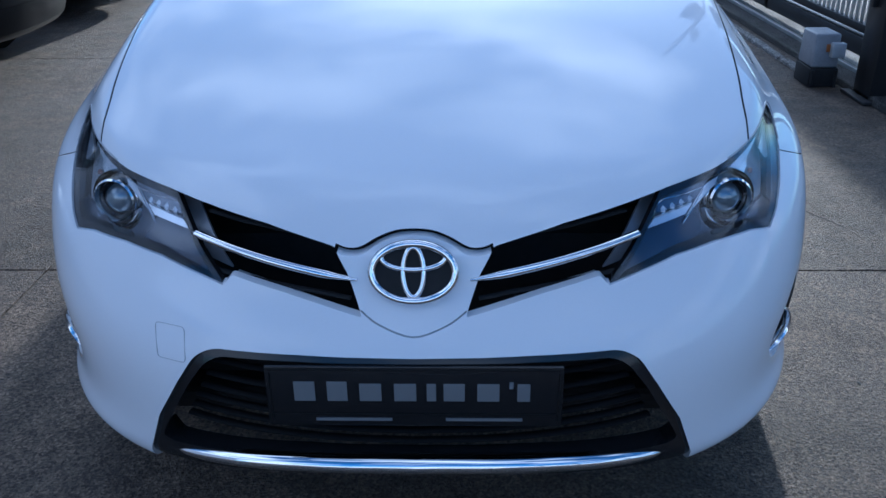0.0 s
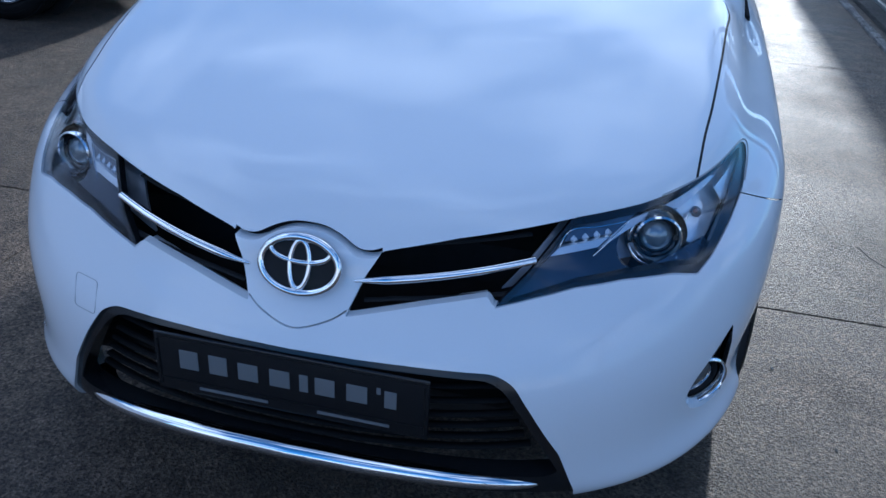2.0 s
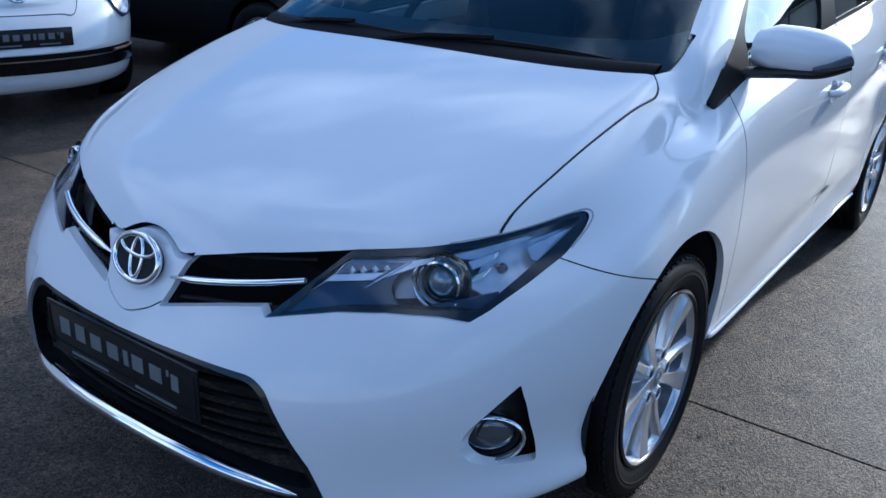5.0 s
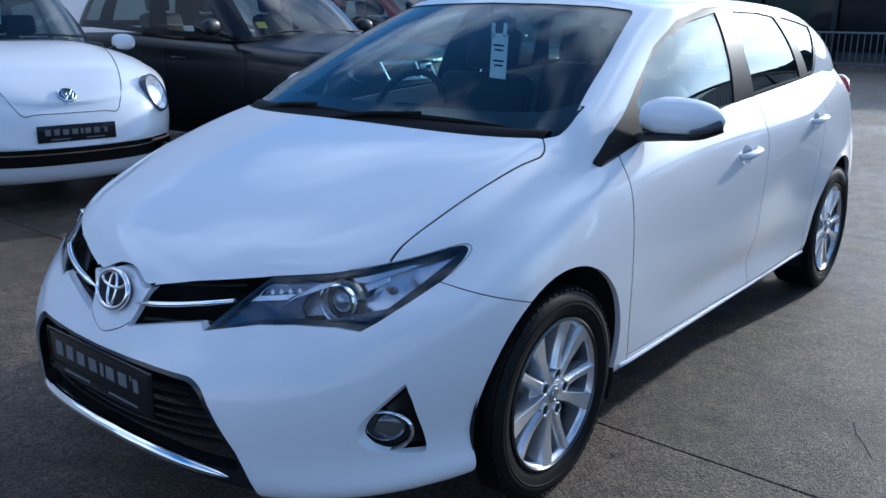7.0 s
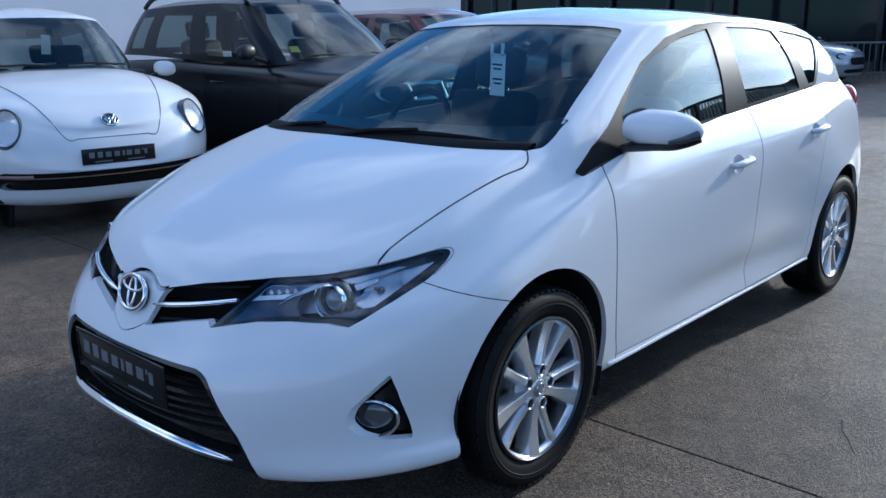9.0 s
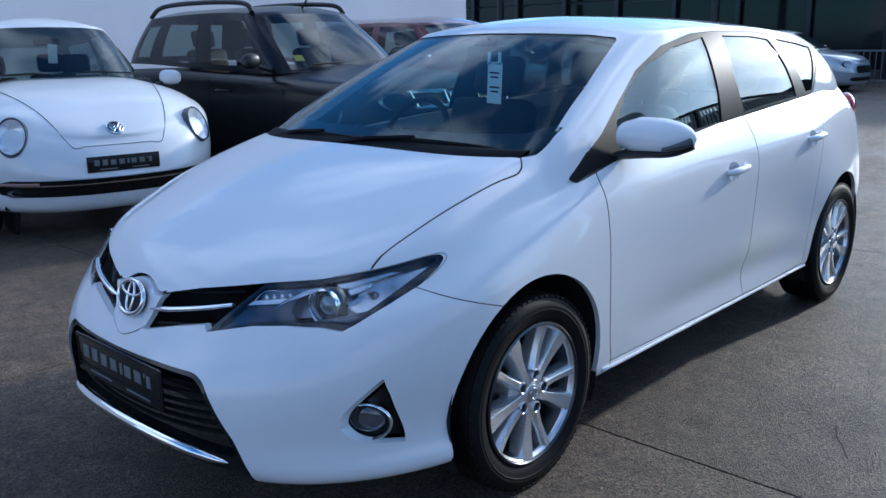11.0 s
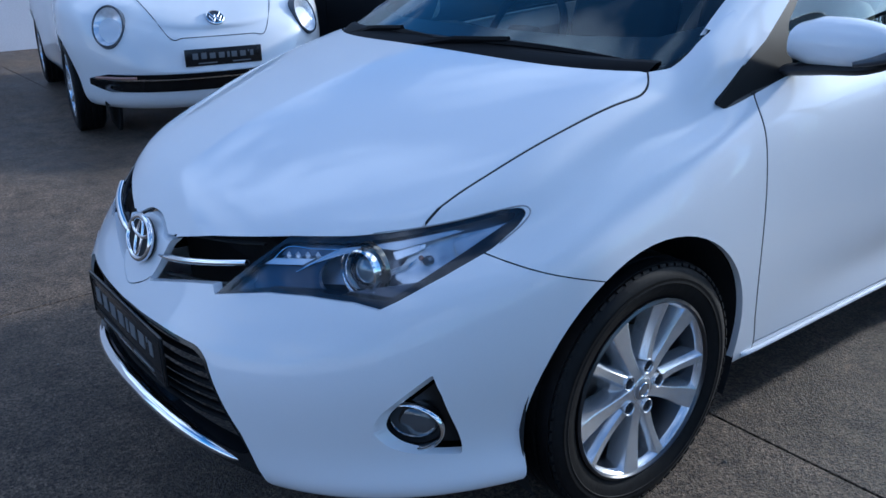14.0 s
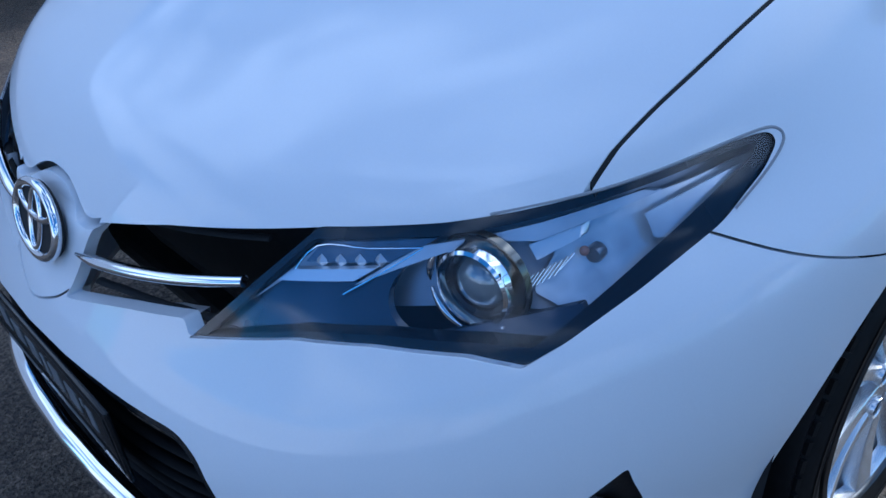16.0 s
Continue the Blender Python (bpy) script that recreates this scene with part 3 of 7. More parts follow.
def build_hatchback():
    car = empty("white_hatchback", (0, 0, 0), "glossy white five-door hatchback parked on wet concrete", "car")
    side, hood = body_surface()
    vs, fs = sheet_pair([side, hood])
    bv, bf, ref = thicken(vs, fs, 0.018)
    shell = mesh_of("shell", bv, bf, M_PAINT)
    wall, roof = cabin_surface()
    vs, fs = sheet_pair([wall, roof])
    cv, cf, cref = thicken(vs, fs, 0.012)
    cabin = mesh_of("cabin", cv, cf, M_PAINT)

    def shading(r):
        tris = []
        for f in r[2]:
            tris += [(f[0], f[i], f[i + 1]) for i in range(1, len(f) - 1)]
        from mathutils.bvhtree import BVHTree
        return BVHTree.FromPolygons([Vector(v) for v in r[0]], tris), (r[1], r[0]), tris
    body_shade, cabin_shade = shading(ref), shading(cref)

    def piece(name, r, depth, thick, cutter, mat, parent, label="", shade=None):
        """What a solid cuts out of the sheet under the surface."""
        rv, rn, rf = r
        n = len(rv)
        pts = np.array([v.co[:] for v in cutter.verts])
        lo, hi = pts.min(0) - 0.08, pts.max(0) + 0.08
        keep = ((rv >= lo) & (rv <= hi)).all(1)
        fsel = [f for f in rf if any(keep[i] for i in f)]
        used = sorted({i for f in fsel for i in f})
        ids = {i: k for k, i in enumerate(used)}
        ff = [tuple(ids[i] for i in f) for f in fsel]
        top = rv[used] - rn[used] * depth
        low = top - rn[used] * thick
        m = len(used)
        edges = {}
        for f in ff:
            for i in range(len(f)):
                edges[(f[i], f[(i + 1) % len(f)])] = True
        faces = ff + [tuple(m + i for i in f[::-1]) for f in ff]
        faces += [(b, a, m + a, m + b) for a, b in edges if (b, a) not in edges]
        me = mesh_of(name, np.concatenate([top, low]), faces, mat)
        out = boolean(me, cutter, "INTERSECT")
        if shade:
            smooth_like(out, *shade)
        else:
            soften(out, 40)
        if not out.materials:
            out.materials.append(mat)
        return part(name, out, mat, parent, label)

    def front(points, lo=-0.15, hi=0.8, r=0.006, mirror=True):
        bm = prism(rounded(points, r, 4), "y", lo, hi)
        return mirrored(bm) if mirror else bm

    def flank(points, lo=0.4, hi=1.05, r=0.006, mirror=True):
        bm = prism(rounded(points, r, 4), "x", lo, hi)
        return mirrored(bm) if mirror else bm

    # outlines on the nose (x, z)
    LAMP = [(0.342, 0.616, 0.002), (0.387, 0.666), (0.452, 0.748), (0.518, 0.755), (0.568, 0.760), (0.618, 0.768), (0.662, 0.777), (0.703, 0.789), (0.737, 0.802), (0.752, 0.804, 0.008),
            (0.762, 0.792, 0.01), (0.765, 0.772), (0.761, 0.736), (0.737, 0.698), (0.706, 0.660), (0.684, 0.641, 0.003), (0.637, 0.650), (0.553, 0.652), (0.472, 0.646), (0.40, 0.630)]
    GRILLE = [(0.139, 0.690), (0.265, 0.718), (0.456, 0.748), (0.392, 0.668), (0.350, 0.620), (0.341, 0.619), (0.328, 0.634), (0.223, 0.613), (0.090, 0.582), (0.115, 0.648)]
    MOUTH = both([(0.0, 0.523), (0.20, 0.523), (0.362, 0.520, 0.02), (0.397, 0.502, 0.03), (0.434, 0.447), (0.488, 0.357), (0.524, 0.262), (0.530, 0.10)])
    FOG = [(0.777, 0.518), (0.785, 0.469), (0.793, 0.320), (0.748, 0.334, 0.02), (0.722, 0.354, 0.02), (0.705, 0.392, 0.02), (0.716, 0.430, 0.015), (0.744, 0.470)]
    # outlines on the flank (y, z)
    ARCH_F = [(0.925 + 0.366 * math.cos(radians(a)), 0.330 + 0.366 * math.sin(radians(a))) for a in range(0, 181, 6)] + [(0.548, 0.10), (1.30, 0.10)]
    ARCH_R = [(3.545 + 0.362 * math.cos(radians(a)), 0.330 + 0.362 * math.sin(radians(a))) for a in range(0, 181, 6)] + [(3.18, 0.10), (3.91, 0.10)]
    DAYLIGHT = [(1.212, 0.940, 0.015), (1.33, 1.012), (1.439, 1.062), (1.583, 1.150), (1.787, 1.262), (2.026, 1.347), (2.298, 1.394), (2.491, 1.404), (2.90, 1.401), (3.312, 1.378), (3.60, 1.343, 0.03), (3.685, 1.322, 0.02),
                (3.425, 1.102, 0.02), (3.352, 1.088), (2.539, 1.042), (2.074, 1.016), (1.502, 0.972), (1.394, 0.952), (1.235, 0.924, 0.01)]
    GLASS_F = [(1.527, 0.984), (1.548, 1.092, 0.02), (1.694, 1.205), (1.871, 1.280), (2.132, 1.345), (2.385, 1.379), (2.350, 1.244), (2.315, 1.038), (2.08, 1.026)]
    GLASS_R = [(2.563, 1.384), (2.857, 1.380), (3.06, 1.364, 0.02), (3.113, 1.244), (3.152, 1.094), (2.82, 1.078), (2.536, 1.060), (2.514, 1.216)]
    GLASS_Q = [(3.165, 1.364), (3.46, 1.342), (3.648, 1.318), (3.397, 1.110), (3.30, 1.106), (3.225, 1.244)]
    SCREEN = both([(0.0, 1.408), (0.25, 1.404), (0.45, 1.395), (0.545, 1.382, 0.02), (0.585, 1.310), (0.632, 1.220), (0.666, 1.135), (0.692, 1.075), (0.698, 1.050, 0.02), (0.685, 1.025), (0.672, 0.90)])
    BACKLIGHT = both([(0.0, 1.30), (0.40, 1.29), (0.50, 1.26, 0.04), (0.60, 1.15, 0.04), (0.30, 1.135), (0.0, 1.135)])

    def rear_edge(x):
        return 0.955 + 0.02 * (x / 0.66) ** 2 + 0.09 * (x / 0.66) ** 4

    scuttle = [(x, rear_edge(x)) for x in np.linspace(-0.677, 0.677, 25)] + [(0.692, 1.13), (0.699, 1.20), (0.698, 1.27), (0.672, 1.42), (0.630, 1.60), (-0.630, 1.60), (-0.672, 1.42), (-0.698, 1.27), (-0.699, 1.20), (-0.692, 1.13)]
    bonnet_gap = curve_outline([(0.661, 0.425), (0.663, 0.457), (0.669, 0.532), (0.680, 0.620), (0.695, 0.790), (0.705, 0.925), (0.712, 0.99), (0.713, 1.022), (0.704, 1.052), (0.682, 1.077), (0.674, 1.082)], 5, False)
    badge_arc = curve_outline([(0.139, 0.6895), (0.118, 0.684), (0.092, 0.686), (0.062, 0.701), (0.032, 0.711), (0.0, 0.7135), (-0.032, 0.711), (-0.062, 0.701), (-0.092, 0.686), (-0.118, 0.684), (-0.139, 0.6895)], 4, False)
    badge_low = curve_outline([(0.092, 0.592), (0.060, 0.572), (0.0, 0.555), (-0.060, 0.572), (-0.092, 0.592)], 5, False)
    wing_seam = curve_outline([(0.50, 0.742), (0.559, 0.711), (0.628, 0.684), (0.738, 0.649), (0.80, 0.630)], 4, False)
    door_gap = curve_outline([(1.36, 0.955), (1.343, 0.931), (1.325, 0.877), (1.312, 0.781), (1.318, 0.570), (1.352, 0.390), (1.384, 0.290), (1.390, 0.20)], 5, False)
    sill_gap = [(1.386, 0.284), (1.70, 0.279), (2.44, 0.278), (3.02, 0.279), (3.12, 0.284)]
    mid_gap = curve_outline([(2.515, 1.06), (2.508, 0.960), (2.470, 0.734), (2.452, 0.50), (2.447, 0.279)], 5, False)
    tail_gap = curve_outline([(3.33, 1.11), (3.30, 0.98), (3.20, 0.80), (3.14, 0.60), (3.12, 0.290), (3.118, 0.20)], 5, False)
    hatch_gap = curve_outline([(-0.62, 1.14), (-0.66, 0.95), (-0.60, 0.55), (-0.3, 0.46), (0.3, 0.46), (0.60, 0.55), (0.66, 0.95), (0.62, 1.14)], 5, False)

    cuts = [front(LAMP), front(GRILLE), front(MOUTH, mirror=False), front(FOG), flank(ARCH_F), flank(ARCH_R), flank(DAYLIGHT),
            prism(scuttle, "z", 0.80, 1.4), mirrored(ribbon(bonnet_gap, "z", 0.6, 1.3, 0.005)), ribbon(badge_arc, "y", -0.1, 0.4, 0.011),
            ribbon(badge_low, "y", -0.1, 0.4, 0.003), mirrored(ribbon(wing_seam, "x", 0.5, 1.0, 0.003)),
            mirrored(ribbon(door_gap, "x", 0.6, 1.0, 0.006)), mirrored(ribbon(sill_gap, "x", 0.6, 1.0, 0.006)), mirrored(ribbon(mid_gap, "x", 0.6, 1.0, 0.0055)),
            mirrored(ribbon(tail_gap, "x", 0.6, 1.0, 0.005)), ribbon(hatch_gap, "y", 3.9, 4.5, 0.006)]
    HANDLES = ((2.268, 0.854), (3.124, 0.911))
    for s in (1, -1):
        for y, z in HANDLES:
            hit = body_shade[0].ray_cast(Vector((s * 1.2, y, z)), Vector((-s, 0, 0)))[0]
            dish = bmesh.new()
            bmesh.ops.create_uvsphere(dish, u_segments=28, v_segments=16, radius=1, matrix=Matrix.Translation(hit + Vector((s * 0.004, -0.012, -0.004))) @ Matrix.Diagonal((0.020, 0.054, 0.042, 1)))
            cuts.append(dish)
    cut = boolean(shell, join(cuts), overlap=True)
    names = {}
    for vs, fs in islands(cut):
        c = sum(vs, Vector()) / len(vs)
        big = max(v.z for v in vs) - min(v.z for v in vs) + max(v.y for v in vs) - min(v.y for v in vs)
        if big < 0.03:
            continue
        if abs(c.x) < 0.1:
            name = "badge_panel" if c.y < 0.13 and big < 0.4 else "front_bumper" if min(v.z for v in vs) < 0.4 and c.y < 1.2 else "bonnet" if c.y < 1.2 else "rear_body" if min(v.z for v in vs) < 0.4 else "tailgate"
        else:
            name = "front_wing" if c.y < 1.25 else "front_door" if c.y < 2.4 and c.z > 0.4 else "rear_door" if c.y < 3.15 and c.z > 0.4 else "sill" if c.z < 0.35 else "rear_quarter"
        me = mesh_of(name, vs, fs, M_PAINT)
        smooth_like(me, *body_shade, near=0.0009)
        part(name, me, M_PAINT, car)

    # rounded lip along the foot of the doors
    for s in (1, -1):
        bm = bmesh.new()
        tube(bm, curve_outline([(s * 0.838, 1.335, 0.264), (s * 0.845, 1.40, 0.264), (s * 0.845, 1.8, 0.264), (s * 0.845, 2.5, 0.264), (s * 0.845, 3.10, 0.264), (s * 0.845, 3.17, 0.262)], 6, False), 0.0075, 10)
        part("sill_lip", bm, M_PAINT, car, "", 60)
    # added black strips close under the panel gaps, standing in for their shade
    for nm, gap_strip in (("bonnet_seal", ribbon([p for p in bonnet_gap if p[1] > 0.44], "z", 0.6, 1.3, 0.009)), ("door_seal", ribbon(door_gap, "x", 0.6, 1.0, 0.012)), ("door_seal", ribbon(mid_gap, "x", 0.6, 1.0, 0.011)),
                     ("wing_seal", ribbon([p for p in wing_seam if 0.64 < p[0] < 0.738], "x", 0.5, 1.0, 0.009))):
        piece(nm, ref, 0.0012, 0.004, gap_strip.copy(), M_DARK, car)
        for v in gap_strip.verts:
            v.co.x = -v.co.x
        bmesh.ops.reverse_faces(gap_strip, faces=gap_strip.faces)
        piece(nm, ref, 0.0012, 0.004, gap_strip, M_DARK, car)

    # cabin with its windows cut out
    cut = boolean(cabin, join([flank(DAYLIGHT), front(SCREEN, 0.7, 2.05, 0.02, False), front(BACKLIGHT, 3.7, 4.4, 0.02, False)]))
    # the pillar feet belong to the wings
    bm = bmesh.new()
    bm.from_mesh(cut)
    feet = [f for f in bm.faces if abs(f.calc_center_median().x) > 0.6 and f.calc_center_median().y < (1.36 if abs(f.calc_center_median().x) > 0.722 else 1.27)]
    bmesh.ops.delete(bm, geom=feet, context="FACES")
    bm.to_mesh(cut)
    bm.free()
    smooth_like(cut, *cabin_shade)
    part("cabin_shell", cut, M_PAINT, car)

    # dark frames round the side windows
    for s in (1, -1):
        holes = join([flank(GLASS_F, mirror=False), flank(GLASS_R, mirror=False), flank(GLASS_Q, mirror=False)])
        ring = flank([(p[0], p[1]) for p in DAYLIGHT], mirror=False)
        cm = bpy.data.meshes.new("ring")
        ring.to_mesh(cm)
        ring.free()
        framed = boolean(cm, holes)
        bm = bmesh.new()
        bm.from_mesh(framed)
        if s < 0:
            for v in bm.verts:
                v.co.x = -v.co.x
            bmesh.ops.reverse_faces(bm, faces=bm.faces)
        piece("window_frame", cref, 0.002, 0.008, bm.copy(), M_TRIM, car, "dark satin window surround", cabin_shade)
        sail = flank([(p[0], p[1]) for p in DAYLIGHT], mirror=False)
        if s < 0:
            for v in sail.verts:
                v.co.x = -v.co.x
            bmesh.ops.reverse_faces(sail, faces=sail.faces)
        piece("mirror_corner_trim", ref, 0.002, 0.006, sail, M_BLACK, car, "black plastic corner trim", body_shade)
        for nm, out, mat in (("front_door_glass", GLASS_F, M_SIDEGLASS), ("rear_door_glass", GLASS_R, M_PRIVACY), ("quarter_glass", GLASS_Q, M_PRIVACY)):
            g = flank(out, mirror=False)
            if s < 0:
                for v in g.verts:
                    v.co.x = -v.co.x
                bmesh.ops.reverse_faces(g, faces=g.faces)
            ob = piece(nm, cref, 0.007, 0.004, g, mat, car, "tinted glass", cabin_shade)
            ob.visible_shadow = False
    screen = piece("windscreen", cref, 0.003, 0.004, front(SCREEN, 0.7, 2.05, 0.02, False), M_WINDSCREEN, car, "curved laminated windscreen", cabin_shade)
    screen.visible_shadow = False
    piece("rear_window", cref, 0.003, 0.004, front(BACKLIGHT, 3.7, 4.4, 0.02, False), M_PRIVACY, car, "dark tinted glass", cabin_shade)
    # black ceramic border along the foot of the windscreen
    foot = both([(0.0, 1.072), (0.40, 1.070), (0.60, 1.078), (0.69, 1.110), (0.70, 0.90)])
    piece("windscreen_border", cref, 0.008, 0.003, front(foot, 0.7, 1.5, 0.01, False), M_GLOSSBLACK, screen, "black ceramic border", cabin_shade)

    # scuttle panel between bonnet and windscreen
    us = np.linspace(-0.674, 0.674, 49)
    rows = []
    for k, (dy, dz) in enumerate(((-0.03, -0.026), (0.003, -0.012), (0.03, 0.004), (0.06, 0.016), (0.085, 0.020), (0.10, -0.03))):
        y = rear_edge(us) + dy * (1 - 0.3 * np.abs(us / 0.664) ** 4)
        rows.append(np.stack([us, y, hood_z(us, rear_edge(us)) + dz], 1))
    g = np.stack(rows, 1)
    part("scuttle_panel", mesh_of("scuttle_panel", g.reshape(-1, 3), grid_faces(49, 6), M_SLAT), M_SLAT, car, "black plastic scuttle panel")
    # wipers
    for x0, y0, x1, y1, w in ((-0.60, 1.095, 0.06, 1.020, 0.011), (-0.20, 1.012, 0.61, 1.110, 0.012)):
        bm = bmesh.new()
        pts = []
        for t in np.linspace(0, 1, 14):
            x, y = x0 + (x1 - x0) * t, y0 + (y1 - y0) * t - 0.02 * math.sin(math.pi * t)
            pts.append((x, y, float(hood_z(x, rear_edge(x))) + 0.006 + 0.008 * math.sin(math.pi * t) + 0.30 * max(0.0, y - float(rear_edge(x)) - 0.06)))
        tube(bm, pts, lambda t: w * (1 - 0.5 * abs(2 * t - 1)), 6)
        wiper = part("wiper", bm, M_SLAT, car, "black windscreen wiper", 40)
        bm = bmesh.new()
        a, b = Vector(pts[7]), Vector(pts[1]) + Vector((0, -0.05, -0.02))
        tube(bm, [a + Vector((0, 0, 0.012)), (a + b) / 2 + Vector((0, 0, 0.018)), b], 0.009, 6)
        part("wiper_arm", bm, M_SLAT, wiper)

    # dark body under and inside, so that gaps read black
    bm = bmesh.new()
    box(bm, (1.46, 3.5, 0.05), (0, 2.1, 0.20), bevel=0.02)
    box(bm, (1.20, 0.50, 0.40), (0, 0.62, 0.42), bevel=0.10)
    box(bm, (1.02, 0.78, 0.34), (0, 0.88, 0.72), bevel=0.06)
    box(bm, (1.44, 0.04, 0.62), (0, 1.36, 0.55))
    part("underbody", bm, M_DARK, car)
    for y in (0.925, 3.545):
        for s in (1, -1):
            bm = bmesh.new()
            n = 26
            prof = [(0.374 * math.cos(radians(a)), 0.374 * math.sin(radians(a))) for a in np.linspace(-25, 205, n)]
            inner, outer = [], []
            for a, b in prof:
                outer.append(bm.verts.new((s * 0.845, y + a, 0.330 + b)))
                inner.append(bm.verts.new((s * 0.50, y + a, 0.330 + b)))
            for i in range(n - 1):
                bm.faces.new((outer[i], outer[i + 1], inner[i + 1], inner[i]))
            bm.faces.new(inner)
            part("wheel_arch_liner", bm, M_DARK, car, "black wheel arch liner", 40)

    # ---- nose details ----
    tree = body_shade[0]

    def on(x, z, out=0.0):
        """The place on the nose over (x, z), lifted outwards."""
        hit, nrm, _, _ = tree.ray_cast(Vector((x, -0.5, z)), Vector((0, 1, 0)))
        if hit is None:
            hit, nrm = Vector((x, 0.1, z)), Vector((0, -1, 0))
        if nrm.y > 0:
            nrm = -nrm
        return hit + nrm * out

    def normal_at(x, z):
        hit, nrm, _, _ = tree.ray_cast(Vector((x, -0.5, z)), Vector((0, 1, 0)))
        return -nrm if nrm.y > 0 else nrm

    # lower mouth: recessed panel, slats, border, chrome strip, lower lip
    piece("grille_backing", ref, 0.060, 0.008, front(both([(0.0, 0.523), (0.362, 0.520), (0.434, 0.447), (0.488, 0.357), (0.527, 0.25), (0.2, 0.28), (0.0, 0.285)]), mirror=False), M_DARK, car, "black plastic grille backing")
    mouth = front(both([(0.0, 0.523), (0.20, 0.523), (0.362, 0.520, 0.02), (0.397, 0.502, 0.03), (0.434, 0.447), (0.488, 0.357), (0.524, 0.262), (0.527, 0.240), (0.47, 0.252), (0.20, 0.278), (0.0, 0.284)]), mirror=False)
    me = bpy.data.meshes.new("mouth")
    mouth.to_mesh(me)
    mouth.free()
    hole = both([(0.0, 0.508), (0.20, 0.508), (0.350, 0.504, 0.02), (0.380, 0.488, 0.03), (0.416, 0.440), (0.468, 0.350), (0.492, 0.305, 0.01), (0.47, 0.298), (0.20, 0.318), (0.0, 0.322)])
    surround = boolean(me, front(hole, mirror=False))
    bm = bmesh.new()
    bm.from_mesh(surround)
    piece("grille_surround", ref, 0.008, 0.045, bm, M_GLOSSBLACK, car, "gloss black grille surround", body_shade)
    for k, z in enumerate((0.338, 0.364, 0.390, 0.416, 0.446, 0.478)):
        half = 0.375 + (0.49 - z) * 0.50
        bm = bmesh.new()
        pts = [on(x, z + 0.012 * (x / half) ** 2, -0.044) for x in np.linspace(-half, half, 23)]
        tube(bm, pts, 0.009, 8, flat=0.55)
        part("grille_slat", bm, M_SLAT, car, "black horizontal grille slat", 50)
    bm = bmesh.new()
    pts = [on(x, 0.306 - 0.032 * (abs(x) / 0.472) ** 2.0, -0.013) for x in np.linspace(-0.470, 0.470, 41)]
    tube(bm, pts, lambda t: 0.0175 * (1 - (2 * t - 1) ** 6) ** 0.7 + 0.003, 12, flat=0.9)
    part("chrome_strip", bm, M_CHROME, car, "chrome strip along the lower grille", 60)

    # registration plate with a dealer's lettering, as plain bars
    def plate(parent, y, z, tilt, name="dealer_plate", bend=0.0):
        bm = bmesh.new()
        box(bm, (0.520, 0.008, 0.124), (0, y, z), (tilt, 0, 0), 0.003)
        p = part(name, bm, M_GLOSSBLACK, parent, "black dealer plate with pale lettering bars", 40)
        bm = bmesh.new()
        box(bm, (0.505, 0.002, 0.0016), (0, y - 0.0045, z + 0.056), (tilt, 0, 0))
        box(bm, (0.505, 0.002, 0.0016), (0, y - 0.0045, z - 0.036), (tilt, 0, 0))
        box(bm, (0.0016, 0.002, 0.10), (0.252, y - 0.0045, z), (tilt, 0, 0))
        box(bm, (0.0016, 0.002, 0.10), (-0.252, y - 0.0045, z), (tilt, 0, 0))
        part("plate_edge_line", bm, M_TRIM, p)
        x = -0.217
        for w, h in ((0.050, 0.040), (0.048, 0.040), (0.052, 0.036), (0.052, 0.036), (0.022, 0.036), (0.050, 0.036), (0.052, 0.036), (0.010, 0.014), (0.030, 0.036)):
            bm = bmesh.new()
            lift = (0.040 - h) / 2
            box(bm, (w * 0.74, 0.002, h), (x + w / 2, y - 0.0047, z + 0.012 + (lift if h < 0.02 else -lift)), (tilt, 0, 0), 0.0006, 1)
            part("lettering_bar", bm, M_LETTER, p)
            x += w * 1.17
        for x0, w in ((-0.175, 0.135), (0.055, 0.135)):
            bm = bmesh.new()
            box(bm, (w, 0.002, 0.0055), (x0 + w / 2, y - 0.0047, z - 0.047), (tilt, 0, 0))
            part("small_lettering_bar", bm, M_LETTER, p)
        return p
    plate(car, 0.016, 0.450, 0)

    # upper grilles
    for s in (1, -1):
        def g_cut(points):
            bm = front([(s * p[0],) + tuple(p[1:]) for p in points], mirror=False)
            return bm
        piece("upper_grille_backing", ref, 0.030, 0.006, g_cut(GRILLE), M_DARK, car, "black upper grille recess")
        for z0, z1 in ((0.700, 0.730), (0.612, 0.642)):
            bm = bmesh.new()
            tube(bm, [on(s * x, z0 + (z1 - z0) * (x - 0.12) / 0.28, -0.026) for x in np.linspace(0.115, 0.39, 12)], 0.007, 6, flat=0.5)
            part("upper_grille_slat", bm, M_DARK, car, "black grille slat", 50)
        bm = bmesh.new()
        tube(bm, [on(s * x, 0.640 + 0.050 * ((x - 0.098) / 0.30) ** 1.1, 0.002) for x in np.linspace(0.098, 0.398, 18)], lambda t: 0.0105 * min(1, 0.25 + 4 * t) * (1 - 0.2 * t), 10, flat=0.8)
        part("grille_bar", bm, M_CHROME, car, "slim chrome grille bar", 60)

    # painted shelves under the upper grilles
    for s in (1, -1):
        xs = np.linspace(0.092, 0.330, 12)
        zs = np.interp(xs, [0.090, 0.223, 0.328], [0.580, 0.611, 0.632])
        rows = [[on(s * x, z, -0.003) for x, z in zip(xs, zs)], [on(s * x, z + 0.004, -0.020) for x, z in zip(xs, zs)], [on(s * x, z + 0.010, -0.036) for x, z in zip(xs, zs)], [on(s * x, z - 0.004, -0.040) for x, z in zip(xs, zs)]]
